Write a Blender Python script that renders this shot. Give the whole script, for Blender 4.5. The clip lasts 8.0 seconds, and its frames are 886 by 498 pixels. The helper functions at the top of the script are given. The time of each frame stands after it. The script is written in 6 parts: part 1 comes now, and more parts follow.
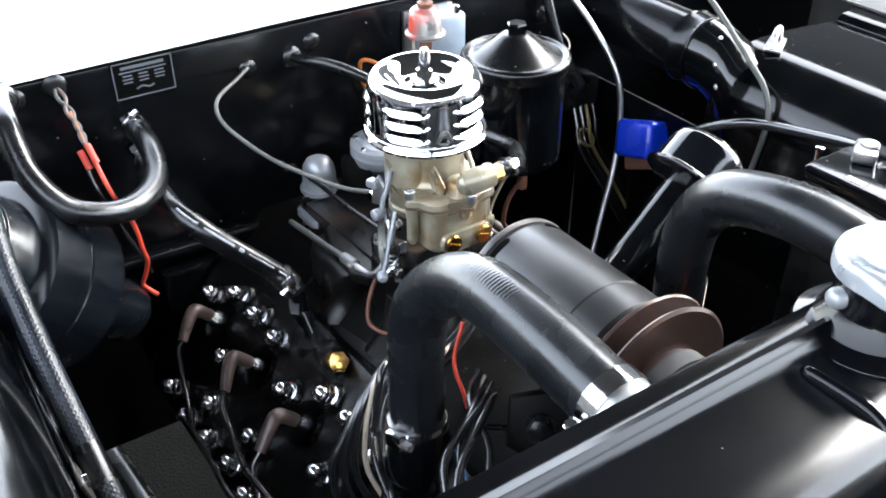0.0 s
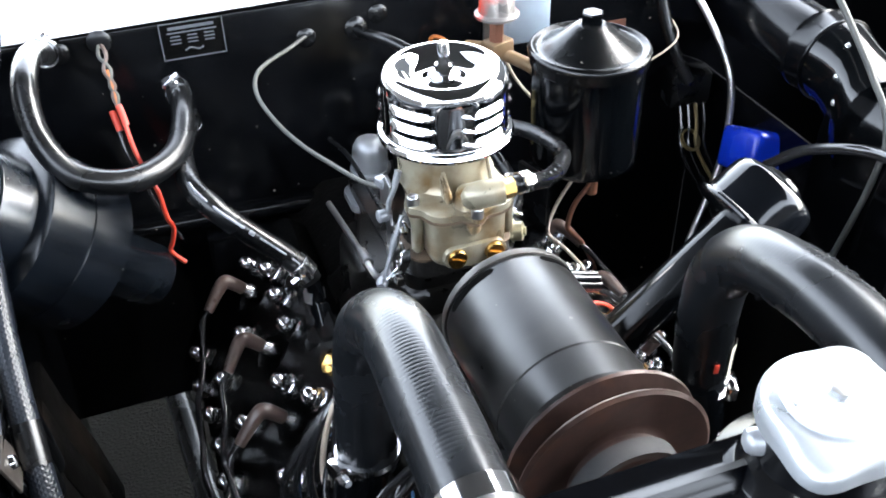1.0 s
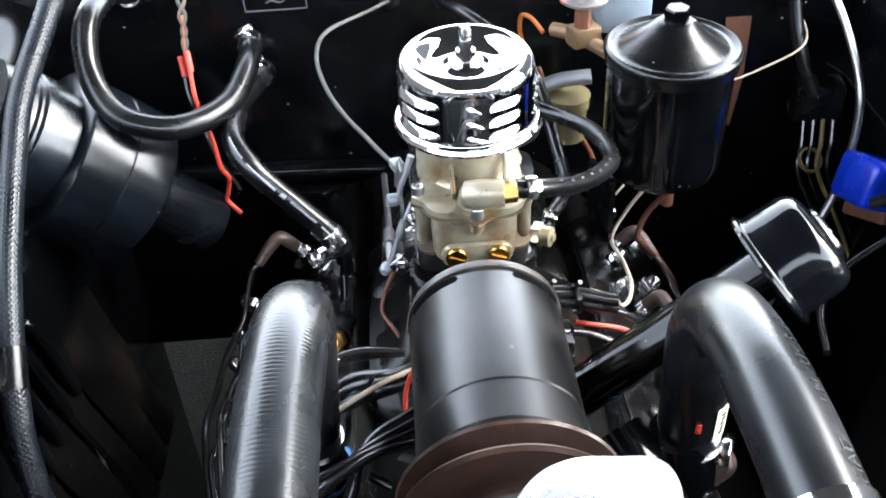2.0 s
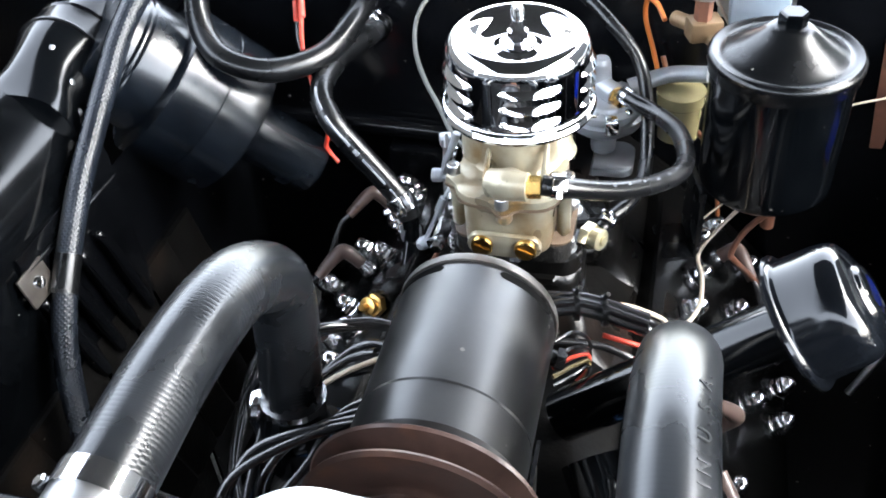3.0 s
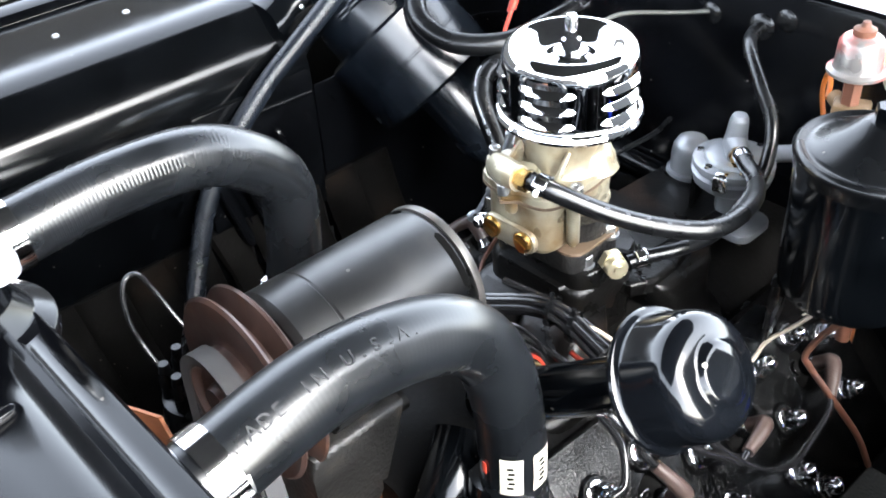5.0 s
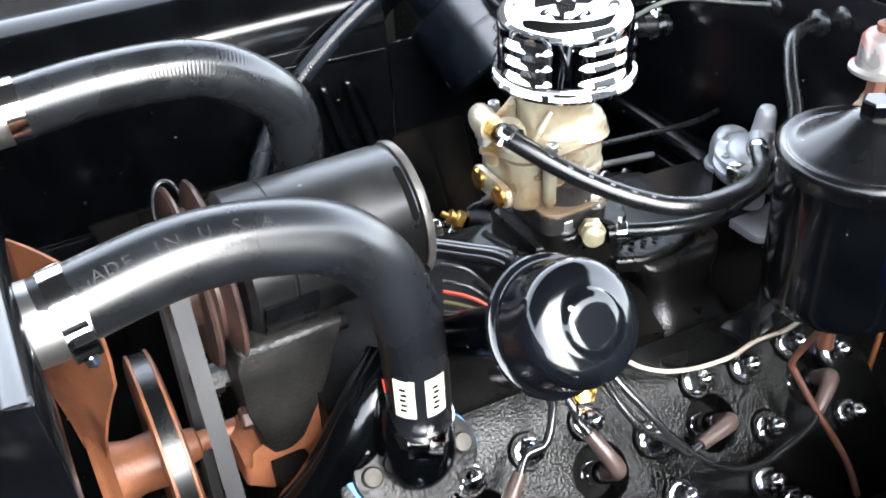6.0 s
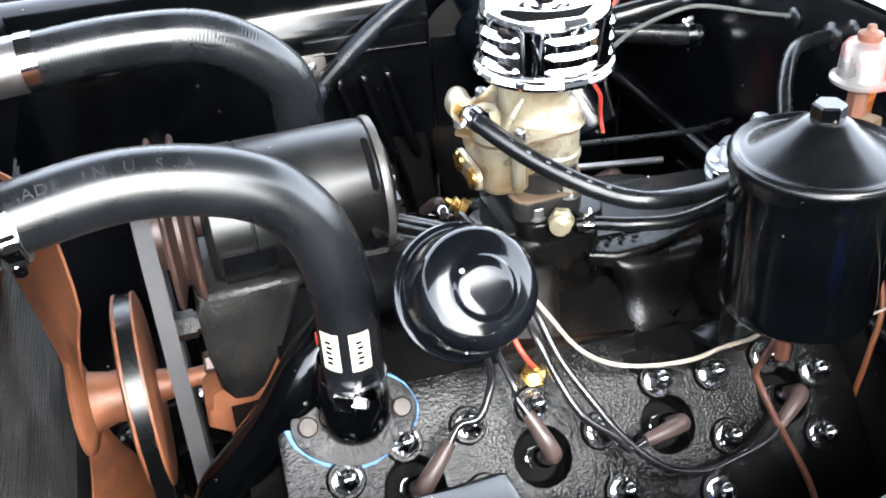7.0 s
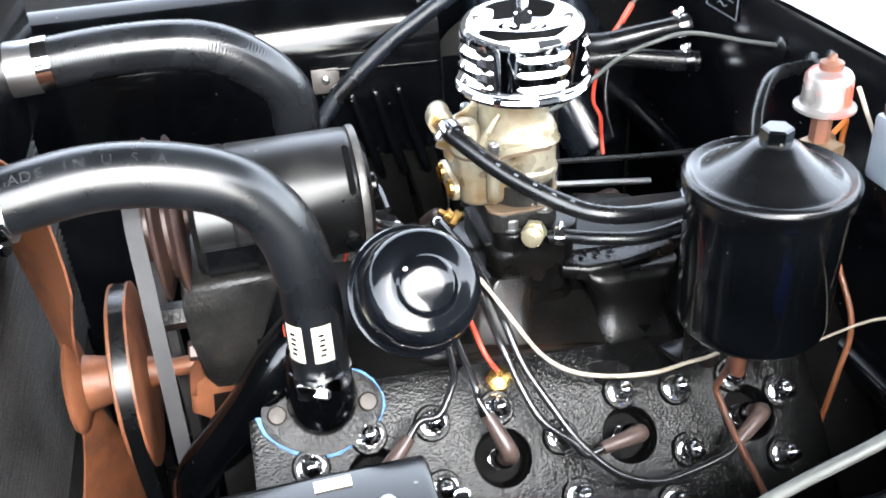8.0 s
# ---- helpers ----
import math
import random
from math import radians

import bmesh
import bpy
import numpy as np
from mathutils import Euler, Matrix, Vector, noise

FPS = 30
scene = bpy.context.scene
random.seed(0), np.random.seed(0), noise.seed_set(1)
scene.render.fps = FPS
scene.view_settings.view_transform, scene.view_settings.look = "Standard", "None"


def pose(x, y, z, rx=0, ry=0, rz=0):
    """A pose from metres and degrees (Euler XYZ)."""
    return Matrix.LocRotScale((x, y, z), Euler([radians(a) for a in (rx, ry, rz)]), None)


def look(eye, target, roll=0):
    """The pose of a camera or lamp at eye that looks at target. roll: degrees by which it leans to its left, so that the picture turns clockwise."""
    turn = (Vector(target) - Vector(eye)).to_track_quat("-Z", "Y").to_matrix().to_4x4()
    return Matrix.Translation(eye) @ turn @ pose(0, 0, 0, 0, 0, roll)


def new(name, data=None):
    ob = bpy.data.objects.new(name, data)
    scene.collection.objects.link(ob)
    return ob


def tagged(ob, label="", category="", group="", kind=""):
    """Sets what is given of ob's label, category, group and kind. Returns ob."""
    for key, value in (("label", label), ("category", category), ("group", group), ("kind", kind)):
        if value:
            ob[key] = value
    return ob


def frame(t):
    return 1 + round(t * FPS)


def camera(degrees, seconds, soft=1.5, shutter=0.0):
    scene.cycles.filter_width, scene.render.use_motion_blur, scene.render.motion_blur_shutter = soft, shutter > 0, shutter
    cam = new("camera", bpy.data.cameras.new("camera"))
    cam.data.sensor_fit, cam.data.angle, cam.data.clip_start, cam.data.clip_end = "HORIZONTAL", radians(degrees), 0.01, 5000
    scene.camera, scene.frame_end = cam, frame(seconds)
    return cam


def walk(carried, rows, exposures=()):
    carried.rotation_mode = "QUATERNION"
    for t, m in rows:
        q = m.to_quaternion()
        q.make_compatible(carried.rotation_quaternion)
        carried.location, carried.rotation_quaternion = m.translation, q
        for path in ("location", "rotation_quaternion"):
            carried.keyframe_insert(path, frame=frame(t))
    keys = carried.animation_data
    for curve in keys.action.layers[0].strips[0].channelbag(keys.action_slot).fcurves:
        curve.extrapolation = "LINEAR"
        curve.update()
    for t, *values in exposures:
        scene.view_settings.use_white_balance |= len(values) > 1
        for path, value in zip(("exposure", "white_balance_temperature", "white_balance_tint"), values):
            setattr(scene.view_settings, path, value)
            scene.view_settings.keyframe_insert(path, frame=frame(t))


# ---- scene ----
cam = camera(49.9, 8.0, soft=1.8)
PATH = [
    (0, (-0.4286, -0.6485, 1.4487), (0.0986, 0.1459, 0.8056), -0.18),
    (0.5, (-0.3262, -0.6363, 1.4540), (0.0877, 0.1957, 0.7766), -0.59),
    (1, (-0.2344, -0.6367, 1.4490), (0.0637, 0.2304, 0.7549), -1.46),
    (2.5, (0.0287, -0.5989, 1.4383), (-0.0769, 0.2708, 0.6935), -3.71),
    (3, (0.1047, -0.5775, 1.4336), (-0.1421, 0.2561, 0.6808), -4.87),
    (3.5, (0.1977, -0.5801, 1.4324), (-0.1924, 0.2164, 0.7002), -5.82),
    (4, (0.2908, -0.5720, 1.4299), (-0.2293, 0.1733, 0.7252), -6.18),
    (4.2, (0.3222, -0.5606, 1.4307), (-0.2389, 0.1582, 0.7300), -5.99),
    (5.3, (0.4646, -0.4571, 1.3989), (-0.2808, 0.0953, 0.7194), -3.41),
    (5.5, (0.4962, -0.4350, 1.3932), (-0.2808, 0.0780, 0.7182), -3.50),
    (6, (0.5672, -0.3801, 1.3716), (-0.2742, 0.0386, 0.7089), -3.48),
    (6.5, (0.6204, -0.3265, 1.3547), (-0.2667, 0.0158, 0.7079), -3.49),
    (7, (0.6622, -0.2747, 1.3516), (-0.2571, 0.0008, 0.7180), -3.56),
    (7.5, (0.6945, -0.2345, 1.3503), (-0.2486, -0.0082, 0.7323), -3.61),
    (8, (0.7193, -0.2193, 1.3569), (-0.2337, -0.0056, 0.7497), -3.14),
]
walk(cam, [(t, look(eye, target, roll)) for t, eye, target, roll in PATH], [(0.0, 3.42, 6340, 8), (0.5, 3.52, 6340, 8), (1.0, 3.50, 6340, 8), (2.5, 3.42, 6340, 8), (3.0, 3.52, 6340, 8), (4.0, 3.50, 6340, 8), (5.5, 3.42, 6340, 8), (8.0, 3.36, 6340, 8)])

# ---------------------------------------------------------------- light
world = bpy.data.worlds.new("sky")
scene.world = world
world.use_nodes = True
wn = world.node_tree
sky = wn.nodes.new("ShaderNodeTexSky")
sky.sky_type, sky.sun_disc = "NISHITA", False
sky.sun_elevation, sky.sun_rotation = radians(39), radians(83.4)
sky.air_density, sky.dust_density, sky.ozone_density = 1.0, 1.5, 1.0
bg = wn.nodes["Background"]
hazy = wn.nodes.new("ShaderNodeHueSaturation")      # thin overcast: most of the blue is gone
hazy.inputs["Saturation"].default_value = 0.36
wn.links.new(sky.outputs[0], hazy.inputs["Color"])
wn.links.new(hazy.outputs[0], bg.inputs[0])
bg.inputs[1].default_value = 0.27
sun = new("sun", bpy.data.lights.new("sun", "SUN"))
sun.data.energy, sun.data.angle, sun.data.color = 0.35, radians(40), (1.0, 0.99, 0.97)
sun.matrix_world = look((2.6, 0.3, 3.0), (0, 0, 0.9))

# ---------------------------------------------------------------- materials
def mat(name, color, rough=0.4, metal=0.0, var=0.25, scale=25.0, bump=0.05, bscale=250.0, coat=0.0,
        stain=None, stain_amount=0.45, stain_scale=9.0, per_object=0.0, weave=0.0, lay=45, specks=0.0, gloss=0.5, cavity=None):
    """A surface with large blotches, fine grain, optional stains, and relief; weave: hose braid along the tube."""
    m = bpy.data.materials.new(name)
    m.use_nodes = True
    nt = m.node_tree
    n, l = nt.nodes, nt.links
    b = n["Principled BSDF"]
    co = n.new("ShaderNodeTexCoord")
    big = n.new("ShaderNodeTexNoise")
    big.inputs["Scale"].default_value, big.inputs["Detail"].default_value = scale, 6
    fine = n.new("ShaderNodeTexNoise")
    fine.inputs["Scale"].default_value, fine.inputs["Detail"].default_value = bscale, 3
    for t in (big, fine):
        l.new(co.outputs["Object"], t.inputs["Vector"])
    ramp = n.new("ShaderNodeMapRange")
    ramp.inputs[1].default_value, ramp.inputs[2].default_value = 0.3, 0.7
    ramp.inputs[3].default_value, ramp.inputs[4].default_value = 1 - var, 1 + var
    l.new(big.outputs["Fac"], ramp.inputs[0])
    mul = n.new("ShaderNodeVectorMath")
    mul.operation = "SCALE"
    mul.inputs[0].default_value = color
    l.new(ramp.outputs[0], mul.inputs["Scale"])
    col = mul.outputs[0]
    if stain:
        sn = n.new("ShaderNodeTexNoise")
        sn.inputs["Scale"].default_value, sn.inputs["Detail"].default_value = stain_scale, 8
        l.new(co.outputs["Object"], sn.inputs["Vector"])
        sr = n.new("ShaderNodeMapRange")
        sr.inputs[1].default_value, sr.inputs[2].default_value = 0.95 - stain_amount, 1.15 - stain_amount
        l.new(sn.outputs["Fac"], sr.inputs[0])
        mx = n.new("ShaderNodeMix")
        mx.data_type = "RGBA"
        l.new(sr.outputs[0], mx.inputs["Factor"])
        l.new(col, mx.inputs["A"])
        mx.inputs["B"].default_value = (*stain, 1)
        col = mx.outputs["Result"]
    # creases blend to the cavity colour: stain and crevice darkness painted in by pointiness
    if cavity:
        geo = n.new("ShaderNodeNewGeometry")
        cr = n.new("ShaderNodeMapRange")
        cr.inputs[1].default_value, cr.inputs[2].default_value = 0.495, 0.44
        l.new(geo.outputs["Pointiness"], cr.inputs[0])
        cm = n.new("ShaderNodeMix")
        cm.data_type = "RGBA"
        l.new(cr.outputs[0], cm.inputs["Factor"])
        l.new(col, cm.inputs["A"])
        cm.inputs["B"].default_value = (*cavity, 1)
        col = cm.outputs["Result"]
    if specks:
        vo = n.new("ShaderNodeTexVoronoi")
        vo.inputs["Scale"].default_value = 90
        l.new(co.outputs["Object"], vo.inputs["Vector"])
        gate = n.new("ShaderNodeTexNoise")
        gate.inputs["Scale"].default_value = 55
        l.new(co.outputs["Object"], gate.inputs["Vector"])
        sz = n.new("ShaderNodeMapRange")
        sz.inputs[1].default_value, sz.inputs[2].default_value = 0.52, 0.75
        sz.inputs[3].default_value, sz.inputs[4].default_value = 0.0, 0.16
        l.new(gate.outputs["Fac"], sz.inputs[0])
        lt = n.new("ShaderNodeMath")
        lt.operation = "LESS_THAN"
        l.new(vo.outputs["Distance"], lt.inputs[0])
        l.new(sz.outputs[0], lt.inputs[1])
        sm = n.new("ShaderNodeMath")
        sm.operation = "MULTIPLY"
        l.new(lt.outputs[0], sm.inputs[0])
        sm.inputs[1].default_value = specks
        mk = n.new("ShaderNodeMix")
        mk.data_type = "RGBA"
        l.new(sm.outputs[0], mk.inputs["Factor"])
        l.new(col, mk.inputs["A"])
        mk.inputs["B"].default_value = (0.35, 0.32, 0.28, 1)
        col = mk.outputs["Result"]
    if per_object:
        oi = n.new("ShaderNodeObjectInfo")
        om = n.new("ShaderNodeMapRange")
        om.inputs[3].default_value, om.inputs[4].default_value = 1 - per_object, 1 + per_object
        l.new(oi.outputs["Random"], om.inputs[0])
        sc = n.new("ShaderNodeVectorMath")
        sc.operation = "SCALE"
        l.new(col, sc.inputs[0])
        l.new(om.outputs[0], sc.inputs["Scale"])
        col = sc.outputs[0]
    l.new(col, b.inputs["Base Color"])
    rr = n.new("ShaderNodeMapRange")
    rr.inputs[1].default_value, rr.inputs[2].default_value = 0.3, 0.7
    rr.inputs[3].default_value, rr.inputs[4].default_value = max(rough * 0.8, 0.02), min(rough * 1.25, 1)
    l.new(big.outputs["Fac"], rr.inputs[0])
    l.new(rr.outputs[0], b.inputs["Roughness"])
    b.inputs["Metallic"].default_value = metal
    b.inputs["Specular IOR Level"].default_value = gloss
    b.inputs["Coat Weight"].default_value = coat
    b.inputs["Coat Roughness"].default_value = 0.06
    height = fine.outputs["Fac"]
    if weave:
        uv = n.new("ShaderNodeUVMap")
        waves = []
        for sign in (1, -1):
            mp = n.new("ShaderNodeMapping")
            mp.inputs["Rotation"].default_value = (0, 0, sign * radians(lay))
            l.new(uv.outputs[0], mp.inputs["Vector"])
            w = n.new("ShaderNodeTexWave")
            w.inputs["Scale"].default_value = weave
            l.new(mp.outputs[0], w.inputs["Vector"])
            waves.append(w)
        mxm = n.new("ShaderNodeMath")
        mxm.operation = "MAXIMUM"
        for i, w in enumerate(waves):
            l.new(w.outputs["Fac"], mxm.inputs[i])
        add = n.new("ShaderNodeMath")
        add.operation = "MULTIPLY_ADD"
        l.new(fine.outputs["Fac"], add.inputs[0])
        add.inputs[1].default_value = 0.25
        l.new(mxm.outputs[0], add.inputs[2])
        height = add.outputs[0]
    if bump:
        bp = n.new("ShaderNodeBump")
        bp.inputs["Strength"].default_value = min(bump * 4, 1.0)
        bp.inputs["Distance"].default_value = bump * 0.01
        l.new(height, bp.inputs["Height"])
        l.new(bp.outputs[0], b.inputs["Normal"])
    return m


BLACK = mat("black_enamel", (0.0011, 0.0014, 0.0018), 0.13, bump=0.004, bscale=120, var=0.4, specks=0.3, gloss=0.4)
APRON = mat("glossy_inner_wing_paint", (0.0010, 0.0012, 0.0015), 0.12, bump=0.006, bscale=120, var=0.4, specks=0.35, gloss=0.30)
LIDM = mat("smooth_black_lid_enamel", (0.0011, 0.0013, 0.0016), 0.24, bump=0.006, bscale=120, var=0.4, specks=0.25, gloss=0.42)
PANEL = mat("black_panel_paint", (0.0017, 0.0019, 0.0024), 0.17, bump=0.012, bscale=160, var=0.5, scale=14,
            stain=(0.004, 0.0045, 0.005), stain_amount=0.33, stain_scale=40, specks=0.7, gloss=0.24)
CAST = mat("black_cast_iron_paint", (0.0022, 0.0022, 0.0022), 0.12, bump=0.15, bscale=430, var=0.5, scale=60, gloss=0.34)
BLOCK = mat("dark_engine_block", (0.0025, 0.0023, 0.0021), 0.55, bump=0.12, bscale=180, var=0.5,
            stain=(0.014, 0.009, 0.006), stain_amount=0.36, specks=0.3, gloss=0.10)
SATIN = mat("satin_black_steel", (0.0028, 0.0030, 0.0034), 0.27, bump=0.03, var=0.5, gloss=0.32,
            stain=(0.010, 0.010, 0.010), stain_amount=0.36, stain_scale=30, specks=0.35)
GENPAINT = mat("worn_generator_paint", (0.0040, 0.0040, 0.0041), 0.33, bump=0.03, bscale=180, var=0.7, scale=22, gloss=0.54,
               stain=(0.016, 0.015, 0.014), stain_amount=0.42, stain_scale=24, specks=0.2)
GRIME = mat("greasy_dark_casting", (0.010, 0.0095, 0.009), 0.38, bump=0.16, bscale=260, var=0.6, scale=45, gloss=0.36,
            stain=(0.024, 0.018, 0.013), stain_amount=0.38, stain_scale=45, specks=0.7)
RINGM = mat("worn_dark_end_ring", (0.085, 0.080, 0.075), 0.38, 0.5, var=0.5, scale=40, bump=0.05,
            stain=(0.075, 0.040, 0.028), stain_amount=0.42, stain_scale=22)
MCAST = mat("oily_black_manifold", (0.0026, 0.0024, 0.0022), 0.30, bump=0.10, bscale=420, var=0.6, gloss=0.34,
            stain=(0.020, 0.012, 0.008), stain_amount=0.38, stain_scale=14)
TANK = mat("dusty_black_tank_paint", (0.0016, 0.0018, 0.0024), 0.15, bump=0.03, bscale=30, var=0.6, scale=9, gloss=0.26,
           stain=(0.010, 0.010, 0.010), stain_amount=0.36, stain_scale=12, specks=0.3)
OILCAP = mat("dusty_black_cap_enamel", (0.0025, 0.003, 0.004), 0.11, bump=0.02, bscale=90, var=0.5, specks=0.8, gloss=0.45)
WINGTOP = mat("dull_dusty_grey_paint", (0.045, 0.045, 0.044), 0.75, bump=0.05, var=0.3, scale=6)
RUBBER = mat("black_rubber", (0.0030, 0.0032, 0.0036), 0.26, bump=0.04, bscale=500, var=0.35, scale=20,
             stain=(0.012, 0.013, 0.015), stain_amount=0.36, stain_scale=22)
RIBBED = mat("cord_marked_rubber", (0.006, 0.0068, 0.008), 0.26, bump=0.046, var=0.35, weave=112.0, lay=87, gloss=0.55,
             stain=(0.012, 0.0135, 0.016), stain_amount=0.38, stain_scale=16)
MOULDED = mat("moulded_rubber", (0.005, 0.0058, 0.007), 0.28, bump=0.020, bscale=500, var=0.5, scale=18, weave=112.0, lay=87, gloss=0.55,
              stain=(0.011, 0.0125, 0.015), stain_amount=0.40, stain_scale=14)
BRAID = mat("braided_black_hose", (0.007, 0.009, 0.013), 0.28, bump=0.09, var=0.3, weave=95.0, gloss=0.45)
BARE = mat("tarnished_bare_steel", (0.055, 0.048, 0.042), 0.45, 0.4, var=0.5, scale=50, bump=0.06, stain=(0.015, 0.012, 0.010), stain_amount=0.42, stain_scale=60)
SHEATH = mat("dull_cable_sheath", (0.050, 0.051, 0.046), 0.5, var=0.25, bump=0.04)
DRUM = mat("smooth_black_heater_paint", (0.0026, 0.0038, 0.0058), 0.23, bump=0.012, bscale=140, var=0.5, specks=0.5, gloss=0.52)
WIRE = mat("black_wire_sheath", (0.012, 0.012, 0.013), 0.17, bump=0.02, var=0.3, gloss=0.8)
CHROME = mat("chrome", (0.80, 0.82, 0.85), 0.035, 1.0, var=0.04, bump=0.0)
NUT = mat("bright_plated_nut", (0.82, 0.82, 0.83), 0.11, 1.0, var=0.12, bump=0.02)
STEEL = mat("worn_steel", (0.42, 0.42, 0.42), 0.34, 1.0, var=0.2, bump=0.04)
ZINC = mat("dull_cast_zinc", (0.27, 0.28, 0.295), 0.38, 0.5, var=0.18, bump=0.06, bscale=300)
# cavity: brown stain and crevice darkness, put into the casting's colour
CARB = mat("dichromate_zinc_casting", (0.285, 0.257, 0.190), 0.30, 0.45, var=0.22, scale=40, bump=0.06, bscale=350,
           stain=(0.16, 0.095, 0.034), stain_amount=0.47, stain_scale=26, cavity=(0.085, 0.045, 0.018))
BRASS = mat("brass", (0.60, 0.36, 0.11), 0.26, 1.0, var=0.2, bump=0.03)
PULLEY = mat("rust_brown_pulley", (0.050, 0.029, 0.024), 0.38, 0.25, var=0.35, bump=0.05, scale=60,
             stain=(0.10, 0.045, 0.025), stain_amount=0.36, stain_scale=25)
RUST = mat("rust_orange_steel", (0.21, 0.078, 0.036), 0.5, 0.1, var=0.35, scale=30, bump=0.10,
           stain=(0.07, 0.030, 0.018), stain_amount=0.46, stain_scale=18)
BELT = mat("grey_rubber_belt", (0.050, 0.050, 0.052), 0.6, var=0.2, bump=0.06)
BOOT = mat("brown_bakelite_boot", (0.085, 0.058, 0.050), 0.32, var=0.25, bump=0.02)
RED = mat("red_wire", (0.55, 0.055, 0.03), 0.4, var=0.2, bump=0.02)
ORANGE = mat("orange_wire", (0.40, 0.11, 0.02), 0.45, var=0.25, bump=0.02)
BROWNW = mat("brown_wire", (0.16, 0.052, 0.018), 0.4, var=0.3, bump=0.02)
CREAM = mat("cream_wire", (0.48, 0.40, 0.31), 0.5, var=0.2, bump=0.02)
YELLOW = mat("yellow_tracer_wire", (0.16, 0.12, 0.05), 0.55, var=0.3, bump=0.03)
BLUE = mat("blue_plastic", (0.005, 0.035, 0.52), 0.25, var=0.15, bump=0.01)
GASKET = mat("blue_gasket_compound", (0.12, 0.30, 0.62), 0.55, var=0.3, bump=0.12)
LABEL = mat("white_paper_label", (0.55, 0.52, 0.42), 0.55, var=0.1, bump=0.02)
INK = mat("black_ink", (0.004, 0.004, 0.004), 0.9, var=0.1, bump=0.0, gloss=0.0)
GREYINK = mat("pale_print", (0.085, 0.09, 0.10), 0.9, var=0.15, bump=0.0, gloss=0.0)
PRINT = mat("faded_grey_print", (0.018, 0.019, 0.021), 0.42, var=0.3, bump=0.0, gloss=0.42)
PALEINK = mat("white_hose_print", (0.30, 0.31, 0.33), 0.9, var=0.3, bump=0.0, gloss=0.0)
BROWNGASKET = mat("stained_brown_gasket", (0.085, 0.055, 0.032), 0.6, var=0.35, bump=0.1)
PALEBRASS = mat("pale_plated_brass", (0.62, 0.56, 0.38), 0.3, 0.8, var=0.2, bump=0.03)
WHITE = mat("white_car_paint", (0.82, 0.82, 0.82), 0.2, var=0.04, bump=0.005, coat=0.5)
CAPM = mat("bright_radiator_cap", (0.58, 0.61, 0.64), 0.30, 0.75, var=0.12, bump=0.03,
           stain=(0.40, 0.52, 0.60), stain_amount=0.45)
GROUND = mat("grey_asphalt", (0.022, 0.022, 0.023), 0.9, var=0.5, scale=45, bump=0.6, bscale=160)
CORE = mat("radiator_core", (0.055, 0.054, 0.052), 0.55, 0.3, var=0.5, bump=0.3, bscale=400,
           stain=(0.06, 0.06, 0.06), stain_amount=0.47, stain_scale=60)
COPPER = mat("rusty_copper_paint", (0.13, 0.05, 0.028), 0.55, var=0.4, bump=0.05,
             stain=(0.012, 0.009, 0.008), stain_amount=0.46, stain_scale=24)
GLASS = mat("milky_sender_body", (0.24, 0.225, 0.215), 0.32, 0.55, var=0.2, bump=0.02,
            stain=(0.62, 0.07, 0.04), stain_amount=0.47, stain_scale=30)
PALEBLUE = mat("pale_blue_grey_box", (0.30, 0.36, 0.42), 0.35, 0.3, var=0.15, bump=0.03)

# ---------------------------------------------------------------- shapes
def rot_to(axis, up=(0, 0, 1)):
    """A turn that takes local z to the axis."""
    return Vector(axis).normalized().to_track_quat("Z", "Y").to_matrix().to_4x4()


def at(p, axis=(0, 0, 1)):
    return Matrix.Translation(p) @ rot_to(axis)


def link(name, bm, material, angle=38):
    me = bpy.data.meshes.new(name)
    bmesh.ops.recalc_face_normals(bm, faces=bm.faces[:])
    bm.to_mesh(me)
    bm.free()
    me.materials.append(material)
    me.shade_smooth()
    me.set_sharp_from_angle(angle=radians(angle))
    return new(name, me)


